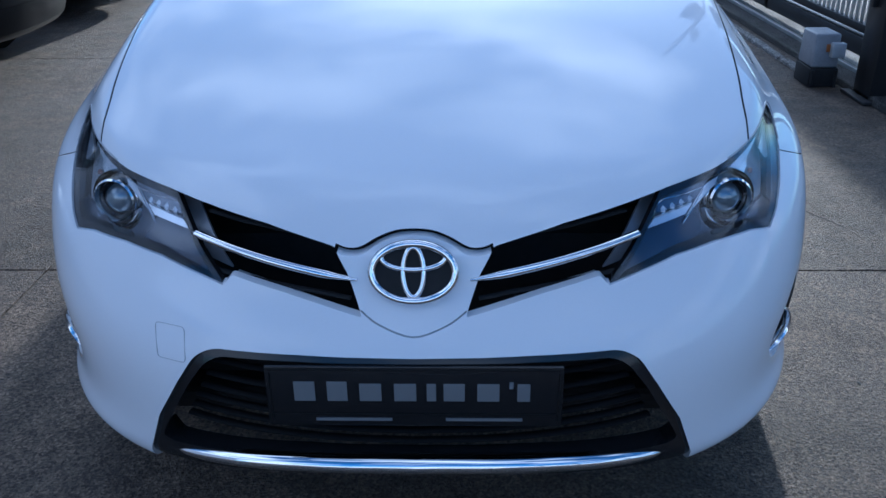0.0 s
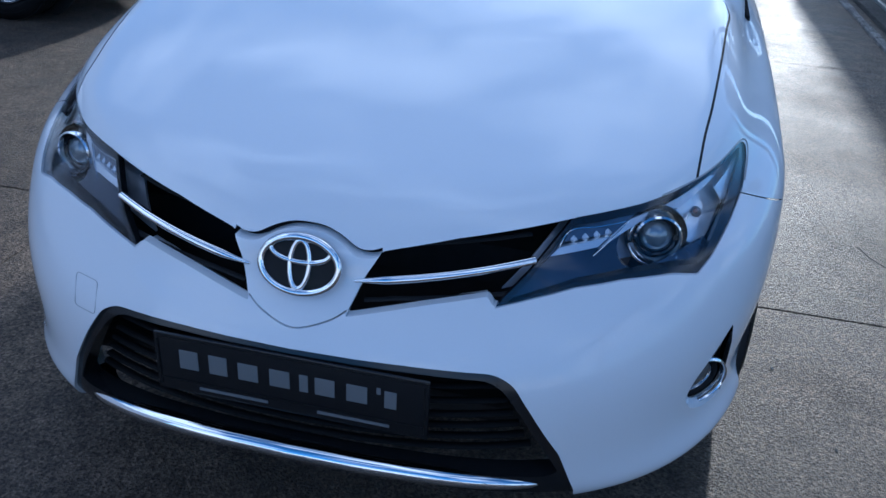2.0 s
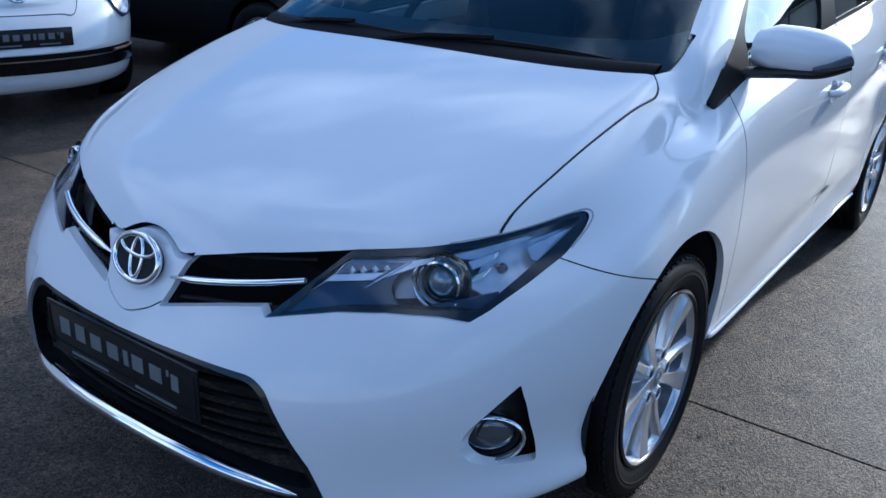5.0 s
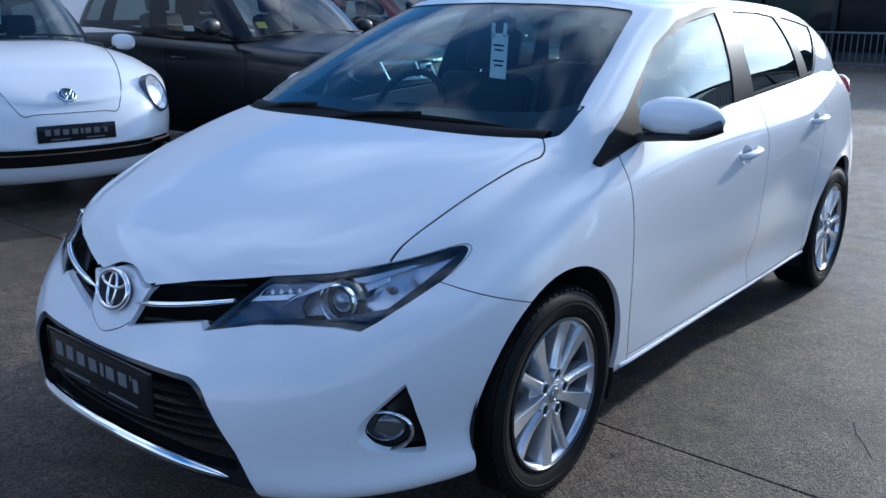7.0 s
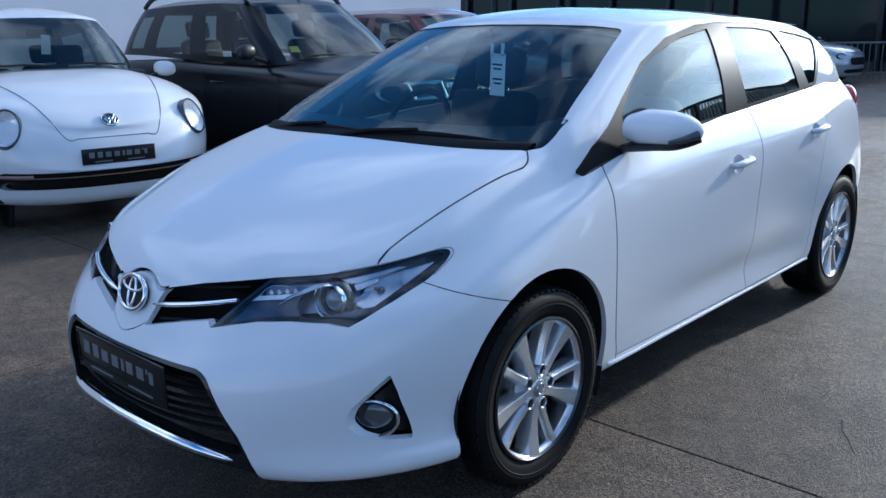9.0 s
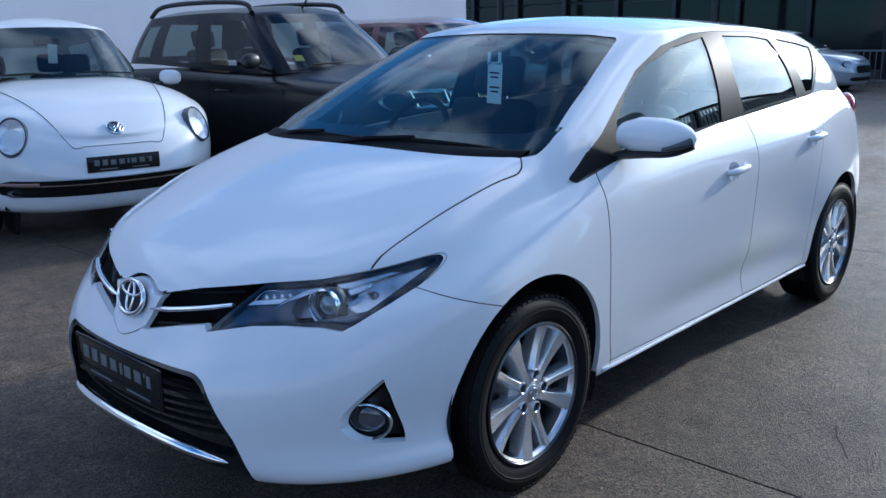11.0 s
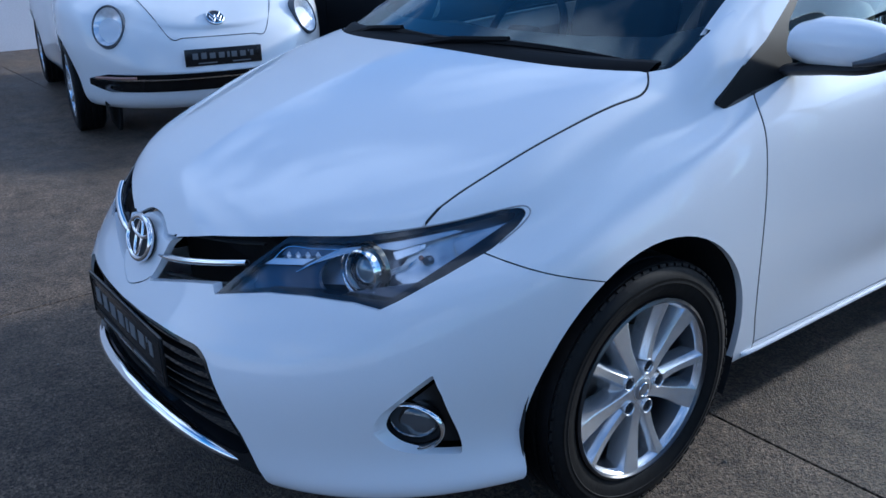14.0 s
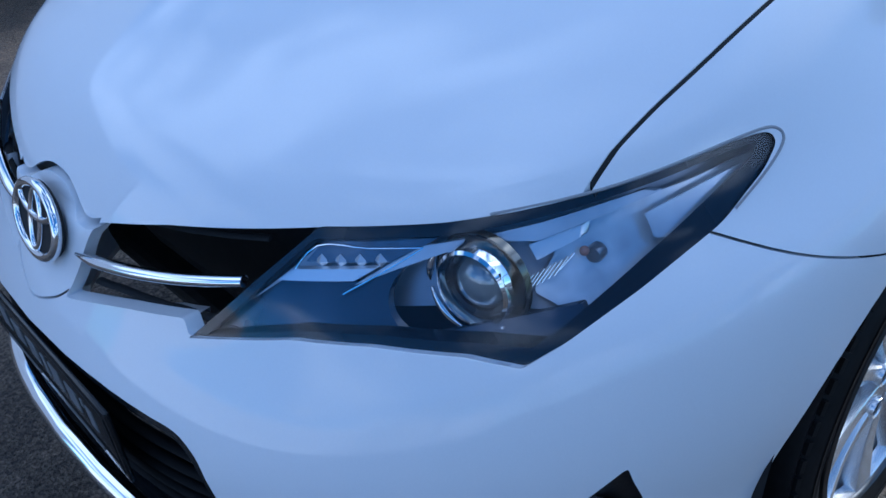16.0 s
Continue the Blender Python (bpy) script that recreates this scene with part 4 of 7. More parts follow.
        g = np.array([[tuple(p) for p in r] for r in rows]).transpose(1, 0, 2)
        part("grille_shelf", mesh_of("grille_shelf", g.reshape(-1, 3), grid_faces(12, 4, s < 0), M_PAINT), M_PAINT, car, "white shelf under the grille")

    # badge: an oval of chrome rings on black
    bc, bn = on(0, 0.655, 0.008), normal_at(0, 0.655)
    lean = math.degrees(math.atan2(bn.z, -bn.y))
    bm = bmesh.new()
    cyl(bm, 0.074, 0.074, 0.010, pose(*bc, 90 - lean, 0, 0) @ Matrix.Diagonal((1, 0.70, 1, 1)), 48)
    badge = part("badge", bm, M_DARK, car, "oval chrome and black badge", 40)
    frame_m = pose(*(bc + bn * 0.006), 90 - lean, 0, 0)

    def oval(cx, cy, a, b, r, a0=0, a1=360, n=48):
        closed = a1 - a0 >= 360
        pts = []
        for k in range(n if closed else n + 1):
            t = radians(a0 + (a1 - a0) * k / n)
            pts.append(frame_m @ Vector((cx + a * math.cos(t), cy + b * math.sin(t), 0.0)))
        o = bmesh.new()
        tube(o, pts, r, 8, closed, up=bn)
        return o
    for nm, o in (("badge_ring", oval(0, 0, 0.072, 0.050, 0.0074)), ("badge_loop", oval(0, 0.001, 0.018, 0.043, 0.0052)), ("badge_bow", oval(0, 0.026, 0.055, 0.021, 0.0055))):
        part(nm, o, M_CHROME, badge, "chrome", 60)

    # headlamps
    for s in (1, -1):
        def flip(points):
            return [(s * p[0],) + tuple(p[1:]) for p in points]
        lamp = part("headlamp", bmesh.new(), M_GLOSSBLACK, car, "clear swept-back headlamp with chrome reflectors")
        ring = front(flip(LAMP), mirror=False)
        me = bpy.data.meshes.new("lampring")
        ring.to_mesh(me)
        ring.free()
        ins = [(0.362, 0.622, 0.002), (0.396, 0.662), (0.449, 0.734), (0.518, 0.741), (0.568, 0.746), (0.618, 0.755), (0.662, 0.766), (0.703, 0.779), (0.733, 0.791), (0.747, 0.794, 0.008),
               (0.750, 0.784, 0.008), (0.745, 0.770), (0.731, 0.736), (0.714, 0.702), (0.697, 0.672), (0.682, 0.655, 0.003), (0.639, 0.659), (0.553, 0.660), (0.472, 0.653), (0.41, 0.637)]
        edge = boolean(me, front(flip(ins), mirror=False))
        bm = bmesh.new()
        bm.from_mesh(edge)
        piece("lamp_surround", ref, 0.005, 0.014, bm, M_GLOSSBLACK, lamp, "black lamp surround", body_shade)
        lens = piece("lens", ref, 0.001, 0.003, front(flip(LAMP), mirror=False), M_LENS, lamp, "clear polycarbonate lens", body_shade)
        lens.visible_shadow = False
        piece("lamp_housing", ref, 0.062, 0.005, front(flip(LAMP), mirror=False), M_LAMPBOWL, lamp, "bright lamp housing")
        # round well of the projector, set low in the dark bezel
        wx, wz = 0.602, 0.694
        well = [(wx - 0.070 * math.cos(radians(a)), wz + 0.046 * math.sin(radians(a))) for a in range(40, -80, -12)]
        inner_bezel = [(0.352, 0.614), (0.398, 0.664), (0.425, 0.688), (0.470, 0.690), (0.500, 0.693), (0.522, 0.706), (0.540, 0.719)] + well + [(0.600, 0.648), (0.553, 0.648), (0.472, 0.642), (0.41, 0.626)]
        piece("lamp_bezel", ref, 0.020, 0.005, front(flip(inner_bezel), mirror=False, r=0.003), M_BEZEL, lamp, "smooth grey inner bezel", body_shade)
        low_bezel = [(0.585, 0.640), (0.590, 0.655), (0.640, 0.668), (0.690, 0.678), (0.700, 0.668), (0.684, 0.640)]
        piece("lower_bezel", ref, 0.020, 0.005, front(flip(low_bezel), mirror=False, r=0.002), M_BEZEL, lamp, "", body_shade)
        # projector, deep behind the lens
        c = Vector((s * wx, 0.336, wz))
        axis = Vector((s * 0.20, -0.97, 0.08)).normalized()
        m = Matrix.Translation(c) @ axis.to_track_quat("Z", "Y").to_matrix().to_4x4()
        bm = bmesh.new()
        lathe(bm, [(0.0001, 0.012), (0.008, 0.0115), (0.016, 0.009), (0.024, 0.004), (0.030, -0.003), (0.0315, -0.014)], m, 40)
        part("projector_lens", bm, M_PROJECTOR, lamp, "glass projector lens", 60)
        bm = bmesh.new()
        lathe(bm, [(0.0315, -0.016), (0.0325, 0.000), (0.036, 0.003), (0.0385, -0.002)], m, 48)
        part("lens_holder", bm, M_GLOSSBLACK, lamp, "black lens holder", 40)
        bm = bmesh.new()
        lathe(bm, [(0.0385, -0.02), (0.0390, 0.010), (0.0415, 0.016), (0.0450, 0.013), (0.0462, -0.004), (0.050, -0.012)], m, 48)
        part("projector_bezel", bm, M_CHROME, lamp, "chrome projector ring", 40)
        bm = bmesh.new()
        lathe(bm, [(0.046, -0.016), (0.050, -0.014), (0.054, -0.010), (0.0575, -0.004), (0.0585, -0.014)], m, 48)
        part("projector_bowl", bm, M_WELL, lamp, "dark chrome reflector bowl", 40)
        # bright fins low beside the projector
        for a0, a1, rr in ((195, 262, 0.0535), (268, 322, 0.0515), (150, 186, 0.0535)):
            bm = bmesh.new()
            tube(bm, [m @ Vector((rr * math.cos(radians(a)) * s, rr * math.sin(radians(a)), 0.012)) for a in np.linspace(a0, a1, 12)], lambda t: 0.0045 * math.sin(math.pi * (0.08 + 0.84 * t)), 8)
            part("reflector_fin", bm, M_CHROME, lamp, "", 50)
        # daytime lights: four facets behind a clear bar, edged with a bright line
        drl = [(0.440, 0.706), (0.452, 0.731), (0.556, 0.737), (0.524, 0.714)]
        panel = piece("daytime_light", ref, 0.018, 0.005, front(flip(drl), mirror=False, r=0.002), M_DRL, lamp, "clear daytime light bar", body_shade)
        for k in range(4):
            bm = bmesh.new()
            cc = on(s * (0.463 + 0.0195 * k), 0.7185 + 0.0018 * k, -0.0165)
            bmesh.ops.create_cone(bm, cap_ends=True, segments=4, radius1=0.0085, radius2=0.0, depth=0.006, matrix=Matrix.Translation(cc) @ pose(0, 0, 0, 78, 0, s * 25))
            part("facet", bm, M_REFLECT, panel, "")
        for pts in ([(0.436, 0.700), (0.452, 0.732), (0.505, 0.735), (0.556, 0.738)], [(0.556, 0.738), (0.530, 0.716), (0.500, 0.693)]):
            bm = bmesh.new()
            tube(bm, curve_outline([tuple(on(s * x, z, -0.016)) for x, z in pts], 4, False), 0.0012, 6)
            part("bright_edge", bm, M_CHROME, lamp, "", 50)
        strip = [(0.421, 0.688), (0.434, 0.700), (0.516, 0.710), (0.500, 0.697)]
        piece("light_guide", ref, 0.014, 0.006, front(flip(strip), mirror=False, r=0.0015), M_GUIDE, lamp, "bright strip in line with the grille bar")
        # silver panel that sweeps over the projector
        sweep = [(0.500, 0.692), (0.524, 0.713), (0.548, 0.731), (0.590, 0.739), (0.632, 0.749), (0.690, 0.767), (0.700, 0.763), (0.660, 0.744), (0.636, 0.733), (0.604, 0.735), (0.570, 0.726), (0.535, 0.710)]
        piece("brow_trim", ref, 0.016, 0.004, front(flip(sweep), mirror=False, r=0.002), M_SATIN, lamp, "satin silver brow panel", body_shade)
        # outer reflector with ribs, bulb and a long bright wedge
        outer_ref = [(0.640, 0.680), (0.642, 0.712), (0.628, 0.729), (0.658, 0.744), (0.704, 0.757), (0.742, 0.775), (0.732, 0.742), (0.716, 0.704), (0.698, 0.673), (0.684, 0.660)]
        piece("indicator_reflector", ref, 0.036, 0.004, front(flip(outer_ref), mirror=False, r=0.008), M_REFLECT, lamp, "ribbed chrome indicator reflector")
        wedge = [(0.628, 0.728), (0.659, 0.742), (0.663, 0.731), (0.640, 0.714)]
        piece("reflector_wedge", ref, 0.020, 0.006, front(flip(wedge), mirror=False, r=0.002), M_GUIDE, lamp, "bright mirror wedge")
        blue = [(0.700, 0.747), (0.737, 0.771), (0.741, 0.769), (0.726, 0.724), (0.716, 0.726)]
        piece("position_light", ref, 0.014, 0.005, front(flip(blue), mirror=False, r=0.002), M_SATIN, lamp, "long bright position light", body_shade)
        for k in range(11):
            x = 0.641 + 0.0032 * k
            bm = bmesh.new()
            tube(bm, [on(s * x, 0.693 + 0.0024 * k, -0.031), on(s * (x + 0.004), 0.708 + 0.0022 * k, -0.029)], 0.0011, 6)
            part("reflector_rib", bm, M_CHROME, lamp, "", 50)
        bm = bmesh.new()
        lathe(bm, [(0.0001, 0.002), (0.0085, 0.002), (0.0100, -0.002), (0.0100, -0.012)], Matrix.Translation(on(s * 0.692, 0.727, -0.030)) @ axis.to_track_quat("Z", "Y").to_matrix().to_4x4(), 24)
        holder = part("bulb_holder", bm, M_CAP, lamp, "grey bulb holder", 40)
        bm = bmesh.new()
        bmesh.ops.create_uvsphere(bm, u_segments=14, v_segments=10, radius=0.0055, matrix=Matrix.Translation(on(s * 0.683, 0.731, -0.022)))
        part("indicator_bulb", bm, M_AMBER, holder, "amber indicator bulb", 60)
        # pale gasket round the outer tip
        gasket = [(0.600, 0.7665), (0.662, 0.7785), (0.703, 0.7905), (0.737, 0.8035), (0.753, 0.8055), (0.7645, 0.793), (0.7670, 0.772), (0.7635, 0.745)]
        bm = bmesh.new()
        tube(bm, curve_outline([tuple(on(s * x, z, 0.0002)) for x, z in gasket], 5, False), 0.0017, 6)
        part("lamp_gasket", bm, M_GASKET, lamp, "pale grey gasket line", 50)

        # fog lamp in its triangular recess
        def fflip(points):
            return [(s * p[0],) + tuple(p[1:]) for p in points]
        bez = piece("fog_lamp_recess", ref, 0.034, 0.006, front(fflip(FOG), mirror=False), M_BLACK, car, "black triangular fog lamp recess")
        fc = on(s * 0.748, 0.387, -0.020)
        axis = (normal_at(s * 0.756, 0.390) * 0.9 + Vector((0, -0.60, 0))).normalized()
        m = Matrix.Translation(fc) @ axis.to_track_quat("Z", "Y").to_matrix().to_4x4() @ Matrix.Diagonal((1.40, 1.10, 1, 1))
        bm = bmesh.new()
        lathe(bm, [(0.0455, -0.018), (0.046, 0.003), (0.048, 0.006), (0.0505, 0.005), (0.0525, -0.004), (0.050, -0.02)], m, 48)
        fog = part("fog_lamp", bm, M_CHROME, car, "round fog lamp with a chrome ring", 60)
        bm = bmesh.new()
        lathe(bm, [(0.0001, -0.004), (0.018, -0.006), (0.030, -0.010), (0.038, -0.018), (0.039, -0.028)], m, 40)
        part("fog_lens", bm, M_FOGLENS, fog, "clear fog lamp lens", 60)
        bm = bmesh.new()
        lathe(bm, [(0.0001, -0.034), (0.034, -0.034), (0.043, -0.012), (0.043, -0.036)], m, 40)
        part("fog_housing", bm, M_DARK, fog)

    # washer cover line and towing-eye cover
    bm = bmesh.new()
    pts = [on(x, z, 0.0005) for x, z in rounded([(-0.475, 0.545), (-0.415, 0.545), (-0.413, 0.487), (-0.470, 0.487)], 0.008, 3)]
    tube(bm, pts, 0.0009, 4, True)
    part("towing_eye_cover_line", bm, M_CAP, car, "fine seam of the towing-eye cover")

    # door mirrors
    for s in (1, -1):
        cap = bmesh.new()
        n, k = 28, 16
        rings = []
        for i in range(n + 1):
            t = i / n
            x = 0.785 + 0.234 * t
            hz = 0.068 * (1 - max(0, (t - 0.25) / 0.75) ** 2.6) ** 0.5 * (0.90 + 0.10 * t) if t < 1 else 0.0
            hz = max(hz * min(1, 0.78 + 1.2 * t), 0.002)
            dy = 0.085 * (1 - max(0, (t - 0.1) / 0.9) ** 3) ** 0.5 if t < 1 else 0.002
            dy = max(dy, 0.004)
            yc = 1.555 + 0.035 * t
            zc = 1.056 - 0.008 * t
            rings.append([(s * x, yc + dy * (math.sin(a) if math.sin(a) < 0 else 0.45 * math.sin(a)), zc + hz * (abs(math.cos(a)) ** 0.75) * (1 if math.cos(a) > 0 else -1)) for a in np.linspace(0, 2 * math.pi, 33)[:-1]])
        rv = [[cap.verts.new(p) for p in r] for r in rings]
        for i in range(n):
            for j in range(32):
                cap.faces.new((rv[i][j], rv[i][(j + 1) % 32], rv[i + 1][(j + 1) % 32], rv[i + 1][j]))
        cap.faces.new(rv[0])
        cap.faces.new(rv[-1][::-1])
        bmesh.ops.recalc_face_normals(cap, faces=cap.faces)
        mirror = part("door_mirror", cap, M_PAINT, car, "white door mirror cap with black base", 45)
        bm = bmesh.new()
        pts = [(s * 0.755, 1.50, 0.985), (s * 0.80, 1.515, 0.990), (s * 0.87, 1.535, 0.998), (s * 0.95, 1.555, 1.003), (s * 1.015, 1.585, 1.025)]
        tube(bm, curve_outline(pts, 5, False), lambda t: 0.030 + 0.018 * math.sin(math.pi * min(1, t * 0.9)) - 0.012 * t, 12, flat=0.42)
        part("mirror_base", bm, M_BLACK, mirror, "black plastic mirror base", 60)
        bm = bmesh.new()
        pts = [(s * 0.945, 1.492, 1.018), (s * 0.985, 1.515, 1.028), (s * 1.018, 1.555, 1.042)]
        tube(bm, curve_outline(pts, 5, False), lambda t: 0.006 + 0.010 * t, 10, flat=1.0)
        part("mirror_indicator", bm, M_LAMPGREY, mirror, "smoked side indicator", 60)
        bm = bmesh.new()
        box(bm, (0.17, 0.004, 0.080), (s * 0.875, 1.592, 1.058), (0, 0, s * 6), 0.0015)
        part("mirror_glass", bm, M_CHROME, mirror, "mirror glass", 40)
        # door handles
        for y, z in HANDLES:
            hit, nrm, _, _ = tree.ray_cast(Vector((s * 1.2, y, z)), Vector((-s, 0, 0)))
            bm = bmesh.new()
            pts = [hit + Vector((s * o, d, 0.07 * d)) for d, o in ((-0.078, 0.000), (-0.066, 0.018), (-0.03, 0.026), (0.03, 0.026), (0.066, 0.022), (0.088, 0.002))]
            tube(bm, curve_outline([tuple(p) for p in pts], 4, False), lambda t: 0.013 + 0.005 * math.sin(math.pi * t), 12, flat=0.8)
            handle = part("door_handle", bm, M_PAINT, car, "white pull handle over a round dish", 60)
            bm = bmesh.new()
            lathe(bm, [(0.0001, 0.004), (0.0085, 0.0035), (0.0100, -0.001)], Matrix.Translation(hit + Vector((s * 0.001, 0.104, 0.008))) @ Matrix.Rotation(radians(90 * s), 4, "Y"), 20)
            part("lock_cap", bm, M_PAINT, handle, "", 50)

        # tail lamp
        bm = bmesh.new()
        bmesh.ops.create_uvsphere(bm, u_segments=24, v_segments=14, radius=1, matrix=pose(s * 0.705, 4.00, 0.985, 0, 0, s * 30) @ Matrix.Diagonal((0.045, 0.13, 0.08, 1)))
        part("tail_lamp", bm, M_RED, car, "red tail lamp", 60)

    # cabin furniture, seen through the glass
    us = np.linspace(-0.70, 0.70, 25)
    rows = [np.stack([us, 1.06 + 0.12 * (us / 0.7) ** 2 + d, 0 * us + z], 1) for d, z in ((0.0, 0.985), (0.10, 1.005), (0.25, 1.012), (0.42, 1.005), (0.50, 0.985), (0.53, 0.90), (0.50, 0.70))]
    part("dashboard", mesh_of("dashboard", np.stack(rows, 1).reshape(-1, 3), grid_faces(25, 7), M_CABIN), M_CABIN, car, "dark grey dashboard")
    bm = bmesh.new()
    lathe(bm, [(0.185 + 0.014 * math.cos(a), 0.014 * math.sin(a)) for a in np.linspace(0, 2 * math.pi, 11)[:-1]], pose(-0.37, 1.66, 0.96, 65, 0, 0), 40, True)
    box(bm, (0.34, 0.035, 0.03), (-0.37, 1.66, 0.955), (65, 0, 0), 0.01)
    box(bm, (0.16, 0.11, 0.05), (-0.37, 1.65, 0.95), (65, 0, 0), 0.02)
    part("steering_wheel", bm, M_CABIN, car, "black steering wheel", 50)
    for y, xs in ((2.15, (-0.37, 0.37)), (3.05, (-0.42, 0.0, 0.42))):
        for x in xs:
            bm = bmesh.new()
            box(bm, (0.48 if len(xs) == 2 else 0.42, 0.14, 0.62), (x, y, 0.80), (-14, 0, 0), 0.05, 3)
            box(bm, (0.48 if len(xs) == 2 else 0.42, 0.50, 0.16), (x, y - 0.26, 0.50), (6, 0, 0), 0.05, 3)
            seat = part("seat", bm, M_CABIN, car, "dark fabric seat", 50)
            bm = bmesh.new()
            box(bm, (0.27, 0.10, 0.19), (x, y + 0.11, 1.21), (-12, 0, 0), 0.04, 3)
            part("headrest", bm, M_CABIN, seat, "", 50)
            for d in (-0.06, 0.06):
                bm = bmesh.new()
                cyl(bm, 0.006, 0.006, 0.12, pose(x + d, y + 0.095, 1.09, -12, 0, 0), 8)
                part("headrest_post", bm, M_CHROME, seat, "", 40)
    bm = bmesh.new()
    box(bm, (0.22, 0.03, 0.062), (0.02, 1.71, 1.325), (-12, 0, 0), 0.014)
    cyl(bm, 0.008, 0.008, 0.05, pose(0.02, 1.715, 1.365), 8)
    part("interior_mirror", bm, M_CABIN, car, "black interior mirror", 45)

    # four wheels
    wheel = build_wheel(car)
    for x, y, turn in ((-0.768, 0.925, 180), (0.768, 3.545, 0), (-0.768, 3.545, 180)):
        w = copy_thing(wheel, pose(x, y, 0.316, 0, 0, turn))
        w.parent = car
    return car


def build_wheel(parent, radius=0.316, rim=0.2230, width=0.205, at=(0.768, 0.925, 0.316), face=0.085):
    """A wheel whose outer face looks along +x: tyre, rim with ten paired spokes, hub cap, disc."""
    m = Matrix.Rotation(radians(90), 4, "Y")
    hw = width / 2
    bm = bmesh.new()
    prof = [(rim, -hw + 0.03), (rim + 0.02, -hw + 0.008), (rim + 0.055, -hw), (radius - 0.035, -hw + 0.002), (radius - 0.010, -hw + 0.018)]
    for k in range(4):
        z0 = -hw + 0.026 + k * (width - 0.052) / 3.6
        z1 = z0 + (width - 0.052) / 3.6 - 0.008
        prof += [(radius - 0.002, z0), (radius, (z0 + z1) / 2), (radius - 0.002, z1), (radius - 0.009, z1 + 0.002), (radius - 0.009, z1 + 0.006)]
    prof = prof[:-2]
    prof += [(radius - 0.010, hw - 0.018), (radius - 0.016, hw - 0.009), (radius - 0.035, hw - 0.002), (radius - 0.050, hw), (radius - 0.052, hw - 0.0015), (rim + 0.055, hw), (rim + 0.030, hw - 0.004), (rim + 0.012, hw - 0.010), (rim, hw - 0.02)]
    lathe(bm, prof, m, 96)
    tyre = part("wheel", bm, M_RUBBER, parent, "black tyre on a silver ten-spoke alloy wheel", 40)
    tyre.location = at
    if radius < 0.32:
        bm = bmesh.new()
        for k in range(68):
            for side in (1, -1):
                box(bm, (0.007, 0.020, 0.030), (radius - 0.0135, 0, side * (hw - 0.024)), (0, side * 22, 0))
                for v in bm.verts[-8:]:
                    v.co = m @ (Matrix.Rotation(radians(360 / 68 * k), 4, "Z") @ v.co)
        tread = part("tread", bm, M_RUBBER, tyre, "worn shoulder blocks of the tread")
        tread["kind"] = "stuff"
    bm = bmesh.new()
    lathe(bm, [(rim + 0.001, hw - 0.022), (rim + 0.005, hw - 0.008), (rim - 0.002, hw - 0.005), (rim - 0.007, hw - 0.010), (rim - 0.009, hw - 0.03), (rim - 0.022, hw - 0.05), (rim - 0.030, -hw + 0.02), (rim - 0.005, -hw + 0.01)], m, 72)
    r = part("rim", bm, M_BARREL, tyre, "silver alloy rim", 40)
    bm = bmesh.new()
    cyl(bm, 0.135, 0.135, 0.02, m @ pose(0, 0, 0.0), 48)
    part("brake_disc", bm, M_STEEL, tyre, "grey brake disc", 40)
    bm = bmesh.new()
    cyl(bm, rim - 0.02, rim - 0.02, 0.01, m @ pose(0, 0, -0.06), 48)
    part("wheel_back", bm, M_DARK, tyre)
    for k in range(10):
        bm = bmesh.new()
        n = 14
        rows = []
        broad = k % 2 == 0
        turn = (208 if broad else 165) - 72 * (k // 2)
        start = 0.030 if broad else 0.072
        for i in range(n):
            t = i / (n - 1)
            rr = start + (rim - 0.004 - start) * t
            if broad:
                wd = 0.034 - 0.008 * math.sin(math.pi * min(1, t * 1.4)) + 0.020 * t**1.6
            else:
                wd = 0.017 + 0.006 * (1 - t) ** 3 + 0.007 * t**3
            zt = hw - 0.022 + 0.011 * t - 0.006 * math.sin(math.pi * t)
            a = radians(turn)
            dirv, tan = Vector((math.cos(a), math.sin(a), 0)), Vector((-math.sin(a), math.cos(a), 0))
            flare = 1 + 0.9 * max(0.0, t - 0.78) / 0.22
            sec = ((-1.0 - 0.30 * flare, -0.050), (-1.0 - 0.16 * flare, -0.016), (-1.0, -0.0015), (-0.86, 0.0), (0.86, 0.0), (1.0, -0.0015), (1.0 + 0.16 * flare, -0.016), (1.0 + 0.30 * flare, -0.050))
            if not broad:
                sec = tuple((u * (1 if abs(u) < 1.01 else 1.5), dz) for u, dz in sec)
            rows.append([dirv * rr + tan * (wd / 2 * u) + Vector((0, 0, zt + dz)) for u, dz in sec])
        vv = [[bm.verts.new(m @ p) for p in row] for row in rows]
        for i in range(n - 1):
            for j in range(7):
                bm.faces.new((vv[i][j], vv[i][j + 1], vv[i + 1][j + 1], vv[i + 1][j]))
            bm.faces.new((vv[i][7], vv[i][0], vv[i + 1][0], vv[i + 1][7]))
        bmesh.ops.recalc_face_normals(bm, faces=bm.faces)
        part("spoke", bm, M_ALLOY, r, "", 20)
    # bright flange that the spokes run into
    bm = bmesh.new()
    lathe(bm, [(rim - 0.016, hw - 0.030), (rim - 0.010, hw - 0.014), (rim - 0.003, hw - 0.0095), (rim + 0.003, hw - 0.0075), (rim + 0.0045, hw - 0.010)], m, 72)
    part("rim_flange", bm, M_ALLOY, r, "polished rim flange", 40)
    bm = bmesh.new()
    lathe(bm, [(0.0001, hw - 0.020), (0.026, hw - 0.020), (0.034, hw - 0.023), (0.040, hw - 0.032), (0.066, hw - 0.042), (0.078, hw - 0.055), (0.080, 0.0)], m, 48)
